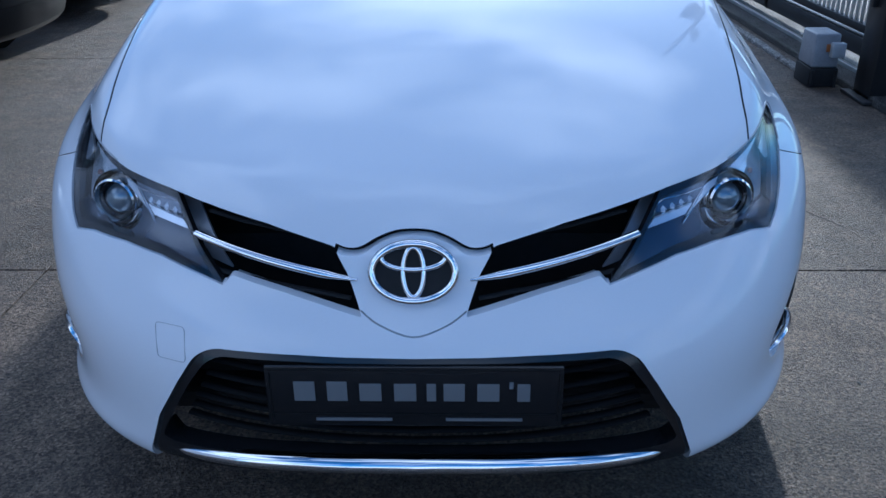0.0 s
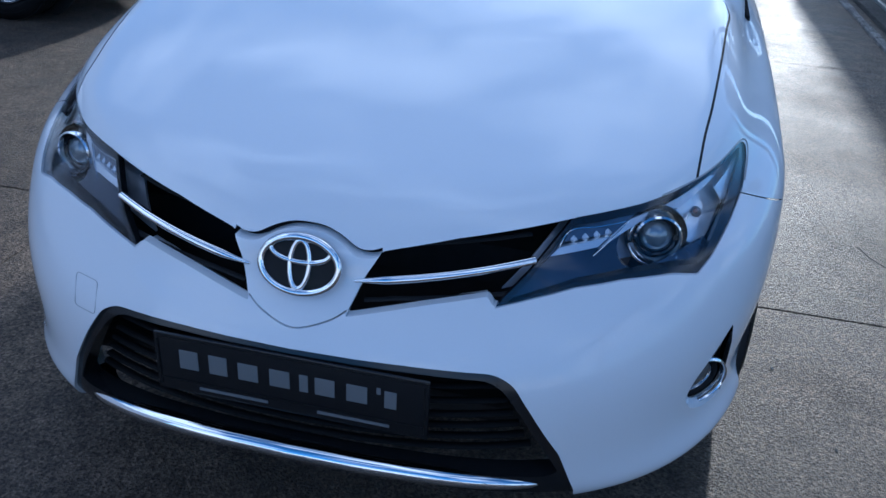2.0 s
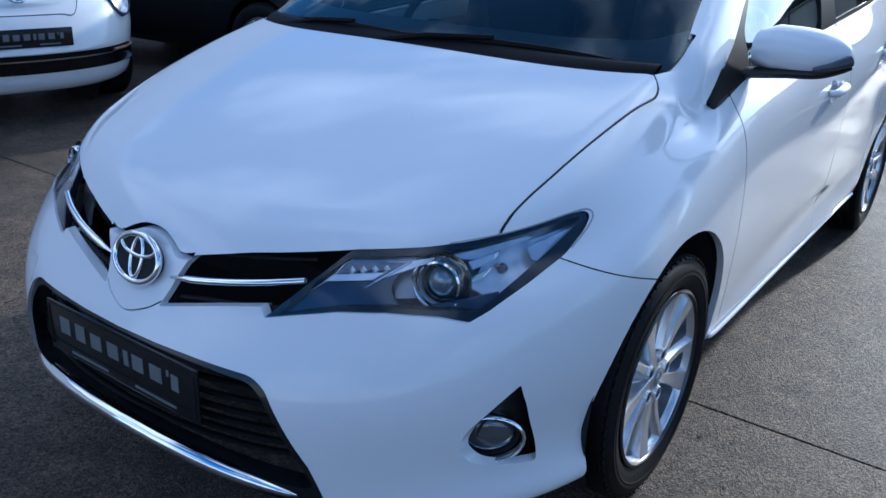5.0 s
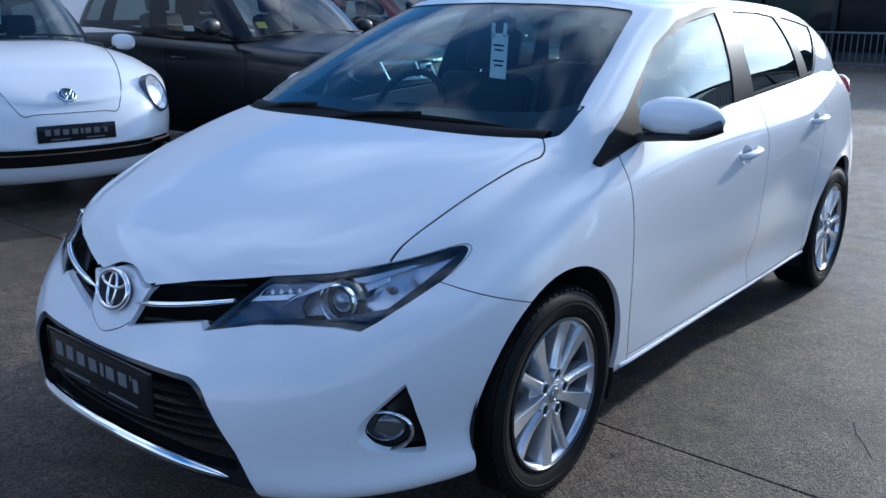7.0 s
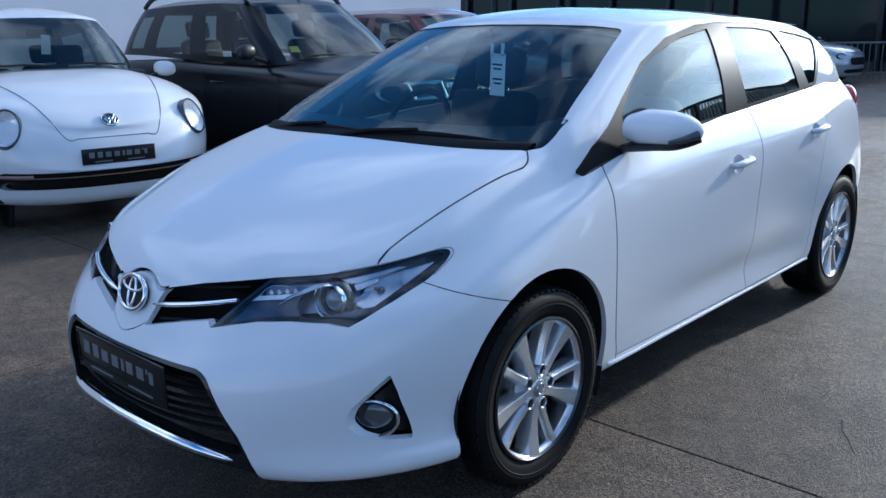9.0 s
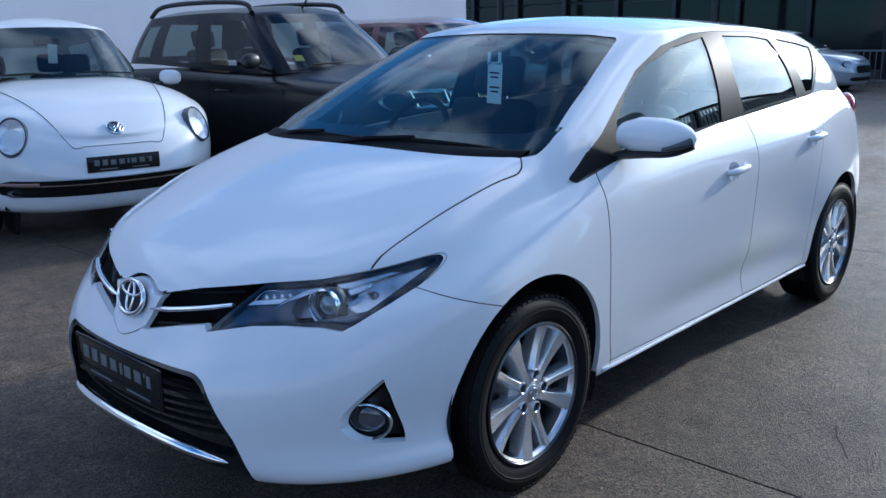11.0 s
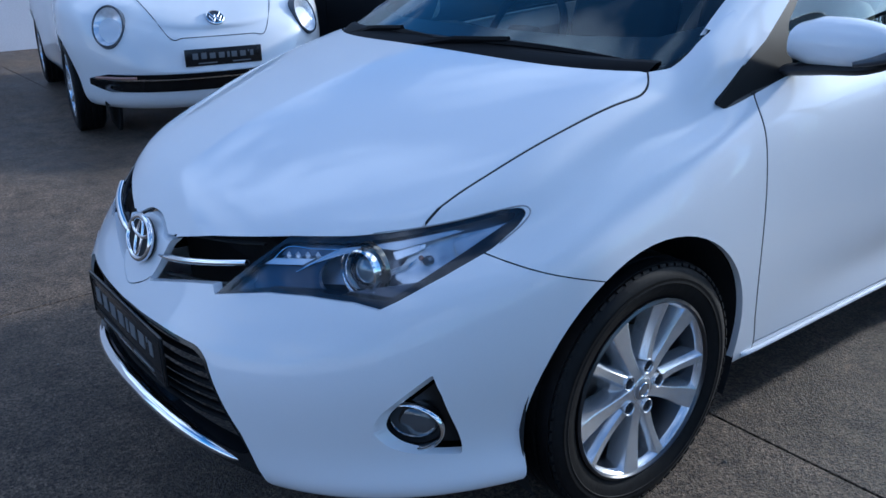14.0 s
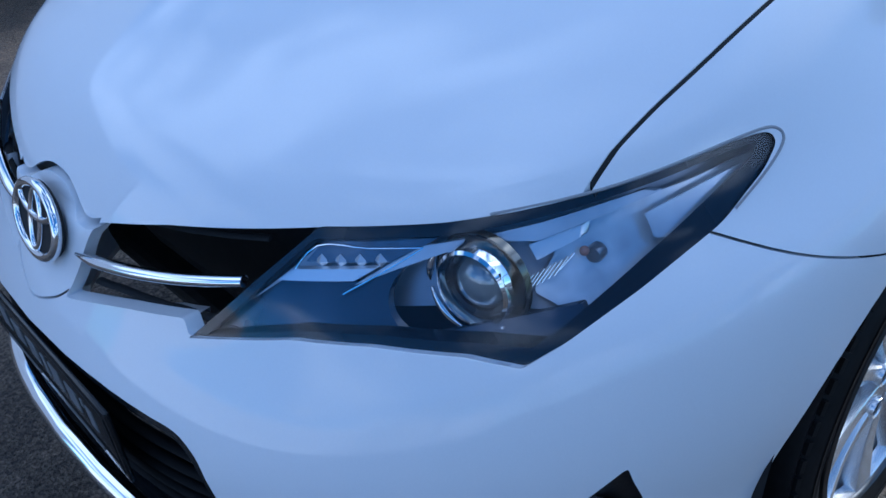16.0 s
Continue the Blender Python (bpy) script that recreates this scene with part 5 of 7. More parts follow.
    hub = part("hub", bm, M_ALLOY, tyre, "", 40)
    bm = bmesh.new()
    lathe(bm, [(0.0001, hw - 0.015), (0.022, hw - 0.016), (0.0265, hw - 0.018), (0.028, hw - 0.024)], m, 32)
    cap = part("hub_cap", bm, M_CAP, hub, "grey centre cap", 50)
    bm = bmesh.new()
    lathe(bm, [(0.0150, hw - 0.0155), (0.0165, hw - 0.0140), (0.0180, hw - 0.0155)], m, 32)
    part("cap_ring", bm, M_CHROME, cap, "", 50)
    for k in range(5):
        a = radians(165 - 72 * k)
        mm = m @ pose(0.057 * math.cos(a), 0.057 * math.sin(a), hw - 0.029)
        bm = bmesh.new()
        lathe(bm, [(0.0145, -0.008), (0.0150, 0.010), (0.0172, 0.012), (0.0185, 0.008), (0.0195, -0.010)], mm, 20)
        pocket = part("nut_pocket", bm, M_ALLOY, hub, "", 40)
        bm = bmesh.new()
        # black disc fills the hole in place of its shade; the nut sits on it
        cyl(bm, 0.0146, 0.0146, 0.006, mm @ pose(0, 0, -0.001), 18)
        cyl(bm, 0.0085, 0.0080, 0.010, mm @ pose(0, 0, 0.004), 6)
        part("wheel_nut", bm, M_DARK, pocket, "dark wheel nut on a black disc that stands for the hole's shade", 40)
    return tyre


M_BARREL = material("rim_barrel", (0.085, 0.088, 0.094), 0.28, metal=0.9)
M_LETTER = material("pale_lettering", (0.155, 0.16, 0.165), 0.5)
M_SLAT = material("grille_plastic", (0.0065, 0.0066, 0.007), 0.6, spec=0.1)
M_LAMPGREY = material("smoked_grey", (0.05, 0.055, 0.065), 0.22, coat=0.4)
M_LAMPBOWL = material("lamp_bowl", (0.36, 0.37, 0.40), 0.28, metal=0.6, grain=0.1, grain_scale=20)
M_PROJECTOR = material("projector_glass", (0.22, 0.27, 0.30), 0.03, metal=0.5, coat=1.0)
M_FOGLENS = material("fog_lens", (0.10, 0.11, 0.12), 0.06, metal=0.3, coat=1.0)
M_REFLECT = material("lamp_reflector", (0.86, 0.87, 0.88), 0.16, metal=0.45, coat=0.4, stain=0.18, stain_scale=30, rough_var=0.07)
M_GUIDE = material("light_guide", (0.88, 0.90, 0.92), 0.15, metal=0.5, coat=0.5)
M_BEZEL = material("lamp_bezel", (0.050, 0.062, 0.088), 0.20, metal=0.5, coat=0.7, stain=0.2, stain_scale=14)
M_WELL = material("dark_chrome", (0.20, 0.19, 0.17), 0.14, metal=0.95, stain=0.3, stain_scale=25)
M_DRL = material("daytime_bar", (0.16, 0.18, 0.22), 0.16, metal=0.6, coat=0.8, stain=0.25, stain_scale=40)
M_SATIN = material("satin_silver", (0.66, 0.69, 0.73), 0.20, metal=0.5, stain=0.15, stain_scale=22)
M_GASKET = material("pale_gasket", (0.30, 0.30, 0.31), 0.45)
M_AMBER = material("amber_plastic", (0.36, 0.20, 0.15), 0.2, coat=0.5)
M_RED = material("red_lens", (0.45, 0.02, 0.025), 0.10, coat=0.8)
M_CABIN = material("cabin_trim", (0.012, 0.012, 0.014), 0.7, grain=0.15, grain_scale=150)
M_CAP = material("centre_cap", (0.35, 0.36, 0.38), 0.3, metal=0.7)
hatchback = build_hatchback()

# paper tag that hangs from the interior mirror
bm = bmesh.new()
box(bm, (0.075, 0.002, 0.165), (0.102, 1.65, 1.212), (0, 3, 0), 0.0008, 1)
box(bm, (0.016, 0.002, 0.05), (0.074, 1.65, 1.308), (0, 3, 0))
box(bm, (0.016, 0.002, 0.05), (0.128, 1.65, 1.308), (0, 3, 0))
tag = tagged(part("mirror_tag", bm, material("card", (0.80, 0.86, 0.86), 0.6), None), "pale blue printed card tag hanging behind the windscreen", "tag")
for k, z in enumerate((1.262, 1.245, 1.205, 1.188)):
    bm = bmesh.new()
    box(bm, (0.05 - 0.01 * (k % 2), 0.002, 0.007), (0.102, 1.6485, z - 0.01), (0, 3, 0))
    part("print_bar", bm, M_TRIM, tag)


# ---- the yard ----
def concrete(name, colour, wet):
    m = bpy.data.materials.new(name)
    m.use_nodes = True
    nt = m.node_tree
    b = nt.nodes["Principled BSDF"]
    geo = nt.nodes.new("ShaderNodeNewGeometry")
    oi = nt.nodes.new("ShaderNodeObjectInfo")

    def tex(scale, detail, rough=0.6):
        t = nt.nodes.new("ShaderNodeTexNoise")
        t.inputs["Scale"].default_value, t.inputs["Detail"].default_value, t.inputs["Roughness"].default_value = scale, detail, rough
        nt.links.new(geo.outputs["Position"], t.inputs["Vector"])
        return t
    fine, mid, wide = tex(130, 4, 0.8), tex(7, 7, 0.7), tex(0.8, 6)
    grit = tex(520, 2, 0.8)
    vor = nt.nodes.new("ShaderNodeTexVoronoi")
    vor.inputs["Scale"].default_value = 120
    nt.links.new(geo.outputs["Position"], vor.inputs["Vector"])

    def rng(src, lo, hi, a=0.3, c=0.7):
        r = nt.nodes.new("ShaderNodeMapRange")
        r.inputs["From Min"].default_value, r.inputs["From Max"].default_value = a, c
        r.inputs["To Min"].default_value, r.inputs["To Max"].default_value = lo, hi
        nt.links.new(src, r.inputs[0])
        return r.outputs[0]

    def mul(x, y):
        n = nt.nodes.new("ShaderNodeMath")
        n.operation = "MULTIPLY"
        nt.links.new(x, n.inputs[0])
        nt.links.new(y, n.inputs[1])
        return n.outputs[0]
    tone = mul(mul(mul(rng(fine.outputs[0], 0.15, 2.1), rng(vor.outputs[1], 0.45, 1.6, 0.15, 0.85)), rng(mid.outputs[0], 0.5, 1.5)), mul(rng(wide.outputs[0], 0.48, 1.42), rng(oi.outputs["Random"], 0.92, 1.08, 0, 1)))
    mix = nt.nodes.new("ShaderNodeMix")
    mix.data_type, mix.blend_type = "RGBA", "MULTIPLY"
    mix.inputs[0].default_value = 1
    mix.inputs[6].default_value = (*colour, 1)
    nt.links.new(tone, mix.inputs[7])
    nt.links.new(mix.outputs[2], b.inputs["Base Color"])
    rough = nt.nodes.new("ShaderNodeMath")
    rough.operation = "ADD"
    nt.links.new(rng(wide.outputs[0], wet[0] - 0.06, wet[1], 0.36, 0.62), rough.inputs[0])
    nt.links.new(rng(fine.outputs[0], -0.06, 0.10), rough.inputs[1])
    nt.links.new(rough.outputs[0], b.inputs["Roughness"])
    nt.links.new(rng(fine.outputs[0], 0.05, 0.62), b.inputs["Specular IOR Level"])
    add = nt.nodes.new("ShaderNodeMath")
    add.operation = "ADD"
    nt.links.new(rng(fine.outputs[0], 0, 1), add.inputs[0])
    nt.links.new(rng(vor.outputs[0], 0, 0.8, 0, 0.6), add.inputs[1])
    bump = nt.nodes.new("ShaderNodeBump")
    bump.inputs["Strength"].default_value, bump.inputs["Distance"].default_value = 1.0, 0.007
    nt.links.new(add.outputs[0], bump.inputs["Height"])
    nt.links.new(bump.outputs[0], b.inputs["Normal"])
    return m


M_SLAB = concrete("wet_concrete", (0.110, 0.081, 0.056), (0.38, 0.58))
M_KERB = concrete("kerb_concrete", (0.24, 0.23, 0.215), (0.5, 0.7))
M_SOIL = concrete("far_ground", (0.045, 0.042, 0.038), (0.45, 0.7))
M_WALLWHITE = material("rendered_wall", (0.62, 0.62, 0.66), 0.75, grain=0.05, grain_scale=60, stain=0.08, stain_scale=0.7, bump=0.2)
M_FACADE = material("dark_cladding", (0.035, 0.036, 0.038), 0.45, grain=0.12, grain_scale=25, stain=0.2, stain_scale=0.8)
M_PANE = material("dark_pane", (0.010, 0.0115, 0.013), 0.08, spec=0.25, stain=0.3, stain_scale=0.5)
M_BLACKSTEEL = material("black_steel", (0.012, 0.012, 0.013), 0.42, grain=0.2, grain_scale=80, stain=0.2, stain_scale=6)
M_GALV = material("galvanised", (0.42, 0.42, 0.40), 0.4, metal=0.8, grain=0.12, grain_scale=90)
M_PALEPLASTIC = material("pale_plastic", (0.40, 0.42, 0.44), 0.45, stain=0.15, stain_scale=12)
M_ORANGE = material("orange_label", (0.30, 0.11, 0.03), 0.5)
M_BOXGREY = material("grey_plastic", (0.26, 0.27, 0.29), 0.45, grain=0.08, grain_scale=90, stain=0.15, stain_scale=8)

# ground
bm = bmesh.new()
box(bm, (900, 900, 0.2), (0, 0, -0.122))
ground = tagged(part("ground", bm, M_SOIL, None), "damp dark concrete ground of the yard", "ground", kind="structure")
yard = empty("pavement", (0, 0, 0), "wet brownish concrete slabs with narrow joints", "pavement", kind="structure")
SLAB_X, SLAB_Y, GAP = 4.30, 3.37, 0.006
slab_mesh = None
for i in range(-4, 3):
    for j in range(-4, 8):
        x0, y0 = -1.375 + i * SLAB_X, 1.405 + j * SLAB_Y
        if slab_mesh is None:
            bm = bmesh.new()
            box(bm, (SLAB_X - GAP, SLAB_Y - GAP, 0.06), (0, 0, -0.03), bevel=0.003, segments=2)
            slab_mesh = bpy.data.meshes.new("slab")
            bm.to_mesh(slab_mesh)
            bm.free()
            slab_mesh.materials.append(M_SLAB)
        s = new("slab", slab_mesh)
        s.location = (x0 + SLAB_X / 2, y0 + SLAB_Y / 2, 0)
        s.parent = yard
# a hairline crack beside the parked car
bm = bmesh.new()
tube(bm, [(1.425, 1.99, 0.0006), (1.455, 1.90, 0.0006), (1.49, 1.85, 0.0006), (1.54, 1.755, 0.0006)], 0.0035, 4, flat=0.25)
part("crack", bm, M_DARK, yard, "thin dark crack")


# small stones and grit that lie about
rng_s = random.Random(5)
bm = bmesh.new()
for k in range(90):
    x, y, r = rng_s.uniform(-2.6, 2.2), rng_s.uniform(-1.0, 6.0), rng_s.uniform(0.0025, 0.006)
    if abs(x) < 0.75 and y > 0:
        x += 1.5
    bmesh.ops.create_icosphere(bm, subdivisions=1, radius=r, matrix=Matrix.Translation((x, y, r * 0.3)) @ Matrix.Diagonal((1, rng_s.uniform(0.6, 1.4), 0.6, 1)))
tagged(part("gravel", bm, M_KERB, None), "scattered small stones on the wet concrete", "gravel", kind="stuff")


# ---- other parked cars ----
def glass_and_frame(grid, wins, car, paint, trim):
    """Makes panes of the named stretches of a wall grid and one frame of the rest."""
    nu, nv = grid.shape[:2]
    taken = np.zeros((nu - 1, nv - 1), bool)
    for s in (1, -1):
        g = grid * (s, 1, 1)
        for name, u0, u1, v0, v1, slant in wins:
            fs, ids, vs = [], {}, []
            for i in range(nu - 1):
                for j in range(nv - 1):
                    u, v = (i + 0.5) / (nu - 1), (j + 0.5) / (nv - 1)
                    if u0 + slant * v <= u <= u1 + slant * v and v0 <= v <= v1:
                        taken[i, j] = True
                        q = [(i, j), (i + 1, j), (i + 1, j + 1), (i, j + 1)]
                        for k in q:
                            if k not in ids:
                                ids[k] = len(vs)
                                vs.append(g[k])
                        f = tuple(ids[k] for k in q)
                        fs.append(f if s > 0 else f[::-1])
            if fs:
                ob = part(name, mesh_of(name, vs, fs, M_PARKGLASS), M_PARKGLASS, car, "tinted glass")
                ob.visible_shadow = False
    vs, fs = [], []
    for s in (1, -1):
        base = len(vs)
        vs.extend((grid * (s, 1, 1)).reshape(-1, 3).tolist())
        for i in range(nu - 1):
            for j in range(nv - 1):
                if not taken[i, j]:
                    q = (base + i * nv + j, base + (i + 1) * nv + j, base + (i + 1) * nv + j + 1, base + i * nv + j + 1)
                    fs.append(q if s > 0 else q[::-1])
    return vs, fs


car_over = {}


def parked_car(name, label, paint, at, turn, spec):
    """A car by its main lines: length, half width, shoulder and top profiles, cabin loops and windows."""
    car = empty(name, (at[0], at[1], 0), label, "car", "cars in the row")
    car.rotation_euler = (0, 0, radians(turn))
    L, W, sq = spec["length"], spec["half_width"], spec.get("square", 2.6)
    sh, top = keys(*spec["shoulder"]), keys(*spec["top"])
    zb = spec.get("floor", 0.22)
    fd, rd = spec.get("front_depth", 0.6), spec.get("rear_depth", 0.4)
    bulge = keys(*spec.get("bulge", ((0, 1.0), (L, 1.0))))
    rings = []
    for zf, w, y0 in ((lambda y: zb - 0.03 + 0 * y, 0.90, 0.09), (lambda y: zb + 0 * y, 0.955, 0.05), (lambda y: zb + 0.14 + 0 * y, 0.985, 0.015), (lambda y: 0.52 * zb + 0.48 * sh(y) + 0.02, 1.0, 0.0),
                      (lambda y: sh(y) - 0.13, 0.995, 0.02), (lambda y: sh(y) - 0.045, 0.965, 0.055), (lambda y: sh(y), 0.90, 0.10), (lambda y: sh(y) + 0.012, 0.84, 0.14)):
        rings.append(ring_points(y0, fd, (lambda f: lambda x, y: f(y))(zf), (lambda k: lambda y: W * k * bulge(y))(w), L - y0 * 0.8, rd, sq, 0.05, (22, 46, 16)))
    cage = np.stack(rings)
    kn = np.array([0.0, 0.06, 0.18, 0.40, 0.60, 0.72, 0.80, 0.86])
    side = spline(kn, cage)(np.linspace(0, kn[6], 26)).transpose(1, 0, 2)
    edge = side[:, -1]
    a = np.linspace(0, 1, 22)
    cap = np.stack([edge[:, None, 0] * (1 - a), np.repeat(edge[:, 1:2], 22, 1), np.zeros((len(edge), 22))], 2)
    rise = np.maximum(top(edge[:, 1]) - edge[:, 2], 0)
    cap[..., 2] = edge[:, None, 2] + rise[:, None] * (1 - (1 - a[None]) ** spec.get("dome", 2.3)) ** 0.75
    vs, fs = sheet_pair([side, cap])
    bv, bf, ref = thicken(vs, fs, 0.012)
    shell = mesh_of("body", bv, bf, paint)
    r = spec.get("wheel", 0.32)
    axles = spec["axles"]
    arches = [prism([(y + (r + 0.045) * math.cos(radians(k)), r + (r + 0.045) * math.sin(radians(k))) for k in range(0, 181, 9)] + [(y - r - 0.05, 0.0), (y + r + 0.05, 0.0)], "x", W - 0.32, W + 0.2) for y in axles]
    shell = boolean(shell, mirrored(join(arches)))
    soften(shell, 35)
    body = part("body", shell, paint, car)
    # cabin
    low, hi = np.array(spec["cabin_low"]), np.array(spec["cabin_top"])
    d = np.concatenate([[0], np.cumsum(np.linalg.norm(np.diff((low + hi) / 2, axis=0), axis=1))])
    u = np.linspace(0, d[-1], 110)
    lo, ho = spline(d, low)(u), spline(d, hi)(u)
    lo[[0, -1], 0] = ho[[0, -1], 0] = 0
    v = np.linspace(0, 1, 22)[None, :, None]
    out = np.stack([lo[:, 0], lo[:, 1] - L * 0.55, 0 * lo[:, 0]], 1)
    out = out / np.maximum(np.linalg.norm(out, axis=1, keepdims=True), 0.05)
    wall = lo[:, None] * (1 - v) + ho[:, None] * v + out[:, None] * 4 * v * (1 - v) * 0.03
    sp = np.clip(ho[:, 1], hi[0][1] + 0.45, hi[-1][1] - 0.35)
    roof = np.stack([np.stack([ho[:, 0] * (1 - k), ho[:, 1] * (1 - k) + sp * k, ho[:, 2] + (spec["height"] - ho[:, 2]) * (1 - (1 - k) ** 2)], 1) for k in np.linspace(0, 1, 14)], 1)
    idx = d / d[-1]

    def at_u(k):
        return float(np.interp(k, range(len(idx)), idx))
    wins = [(n, at_u(u0), at_u(u1), v0, v1, sl) for n, u0, u1, v0, v1, sl in spec["windows"]]
    fv, ff = glass_and_frame(wall, wins, car, paint, M_TRIM)
    base = len(fv)
    rvs, rfs = sheet_pair([roof])
    me = mesh_of("cabin_shell", fv + rvs, ff + [tuple(base + i for i in f) for f in rfs], paint)
    bm = bmesh.new()
    bm.from_mesh(me)
    bmesh.ops.remove_doubles(bm, verts=bm.verts, dist=0.001)
    bmesh.ops.recalc_face_normals(bm, faces=bm.faces)
    part("cabin_shell", bm, paint, car, "", 40)
    # floor, seats, wheels
    bm = bmesh.new()
    box(bm, (2 * W - 0.36, L - 0.7, 0.06), (0, L / 2, zb + 0.02), bevel=0.01)
    box(bm, (2 * W - 0.85, 0.80, 0.36), (0, axles[0] + 0.05, zb + 0.24), bevel=0.05)
    for y in axles:
        for s in (1, -1):
            cyl(bm, r + 0.05, r + 0.05, 0.02, pose(s * (W - 0.30), y, r, 0, 90, 0), 32)
    part("underbody", bm, M_DARK, car)
    belt = float(low[len(low) // 2][2])
    seat_y = (float(low[0][1]) + float(hi[0][1])) / 2 + 0.75
    for dy, xs in ((0, (-0.37, 0.37)), (0.85, (-0.36, 0.36))):
        for x in xs:
            bm = bmesh.new()
            box(bm, (0.46, 0.14, 0.60), (x, seat_y + dy, belt - 0.10), (-14, 0, 0), 0.05, 2)
            box(bm, (0.26, 0.10, 0.18), (x, seat_y + dy + 0.10, belt + 0.30), (-12, 0, 0), 0.04, 2)
            part("seat", bm, M_CABIN, car, "dark seat with headrest", 50)
    bm = bmesh.new()
    box(bm, (2 * W - 0.45, 0.55, 0.14), (0, float(low[0][1]) + 0.33, float(low[0][2]) - 0.08), (0, 0, 0), 0.05, 2)
    part("dashboard", bm, M_CABIN, car, "dark dashboard", 45)
    wheel = build_wheel(car, r, r * 0.675, 0.20, (W - 0.115, axles[0], r), 0.082)
    for x, y, t in ((-(W - 0.115), axles[0], 180), (W - 0.115, axles[1], 0), (-(W - 0.115), axles[1], 180)):
        copy_thing(wheel, pose(x, y, r, 0, 0, t)).parent = car
    # mirrors
    for s in (1, -1):
        x, y, z = spec["mirror"]
        bm = bmesh.new()
        bmesh.ops.create_uvsphere(bm, u_segments=28, v_segments=18, radius=1)
        for v in bm.verts:
            v.co = Vector([math.copysign(abs(k) ** 0.80, k) for k in v.co])
        bmesh.ops.transform(bm, matrix=pose(s * x, y, z, 0, s * 5, s * -8) @ Matrix.Diagonal((0.098, 0.058, 0.068, 1)), verts=bm.verts)
        bmesh.ops.bisect_plane(bm, geom=bm.verts[:] + bm.edges[:] + bm.faces[:], plane_co=(s * x, y + 0.035, z), plane_no=(0, 1, 0), clear_outer=True)
        bmesh.ops.holes_fill(bm, edges=[e for e in bm.edges if e.is_boundary])
        mir = part("door_mirror", bm, spec.get("mirror_mat", paint), car, "", 50)
        bm = bmesh.new()
        tube(bm, [(s * (x - 0.20), y - 0.03, z - 0.09), (s * (x - 0.08), y, z - 0.05)], 0.022, 8)
        part("mirror_foot", bm, M_BLACK, mir, "", 50)
    y0, z0 = float(low[0][1]), float(low[0][2])
    for x0, x1 in ((-0.55, 0.0), (-0.05, 0.52)):
        bm = bmesh.new()
        tube(bm, [(x0, y0 + 0.10, z0 + 0.045), ((x0 + x1) / 2, y0 + 0.07, z0 + 0.055), (x1, y0 + 0.06, z0 + 0.035)], 0.009, 6)
        part("wiper", bm, M_BLACK, car, "", 50)
    from mathutils.bvhtree import BVHTree
    tree = BVHTree.FromPolygons([Vector(p) for p in ref[0]], ref[2])

    def on(x, z, out=0.0):
        hit, nrm, _, _ = tree.ray_cast(Vector((x, -0.6, z)), Vector((0, 1, 0)))
        if hit is None:
            return Vector((x, 0.1, z)), Vector((0, -1, 0))
        nrm = nrm if nrm.y < 0 else -nrm
        return hit + nrm * out, nrm

    def over(x, y, out=0.0):
        hit, nrm, _, _ = tree.ray_cast(Vector((x, y, 2.0)), Vector((0, 0, -1)))
        return (hit if hit is not None else Vector((x, y, 0.8))) + Vector((0, 0, out))
    car_over[name] = over
    return car, on


def lamp_at(car, on, x, z, rx, rz, name="headlamp", ring=M_CHROME, bulge=0.02, lens=None, facing=None, out=0.0, bowl=None):
    """An oval lamp set on the nose: bright bowl, bulb and clear cover."""
    p, n = on(x, z, out)
    n = (n + Vector((0, -0.8, 0))).normalized() if facing is None else Vector(((1 if x > 0 else -1) * facing[0], facing[1], facing[2])).normalized()
    m = Matrix.Translation(p) @ n.to_track_quat("Z", "Y").to_matrix().to_4x4() @ Matrix.Diagonal((rx, rz, 1, 1))
    bm = bmesh.new()
    lathe(bm, [(1.10, -0.01 - 4 * out), (1.05, 0.010), (0.98, 0.014), (0.94, 0.006)], m, 40)
    lamp = part(name, bm, ring, car, "clear lamp with bright reflector", 50)
    bm = bmesh.new()
    lathe(bm, [(0.95, 0.006), (0.75, -0.012), (0.45, -0.028), (0.40, -0.022), (0.36, -0.026), (0.001, -0.020)], m, 40)
    part("reflector", bm, bowl or M_LAMPBOWL, lamp, "", 30)
    bm = bmesh.new()
    lathe(bm, [(0.97, 0.012), (0.80, 0.012 + bulge * 0.4), (0.50, 0.012 + bulge * 0.8), (0.001, 0.012 + bulge)], m, 40)
    c = part("lamp_cover", bm, lens or M_LENS, lamp, "", 60)
    c.visible_shadow = False
    return lamp


def front_band(car, on, name, z0, z1, half, mat, out=0.004, label="", curve=0.0, n=33):
    """A strip that follows the nose between two heights."""
    vs = []
    for x in np.linspace(-half, half, n):
        k = curve * (x / half) ** 2
        taper = min(1.0, (1.0 - abs(x) / half) * 6 + 0.35)
        zc, hz = (z0 + z1) / 2 + k, (z1 - z0) / 2 * taper
        for z in np.linspace(zc - hz, zc + hz, 4):
            vs.append(on(x, z, out)[0])
    bm = bmesh.new()
    bv = [bm.verts.new(v) for v in vs]
    for f in grid_faces(n, 4, True):
        bm.faces.new([bv[i] for i in f])
    bmesh.ops.solidify(bm, geom=bm.faces[:], thickness=0.006)
    bmesh.ops.recalc_face_normals(bm, faces=bm.faces)
    return part(name, bm, mat, car, label, 50)


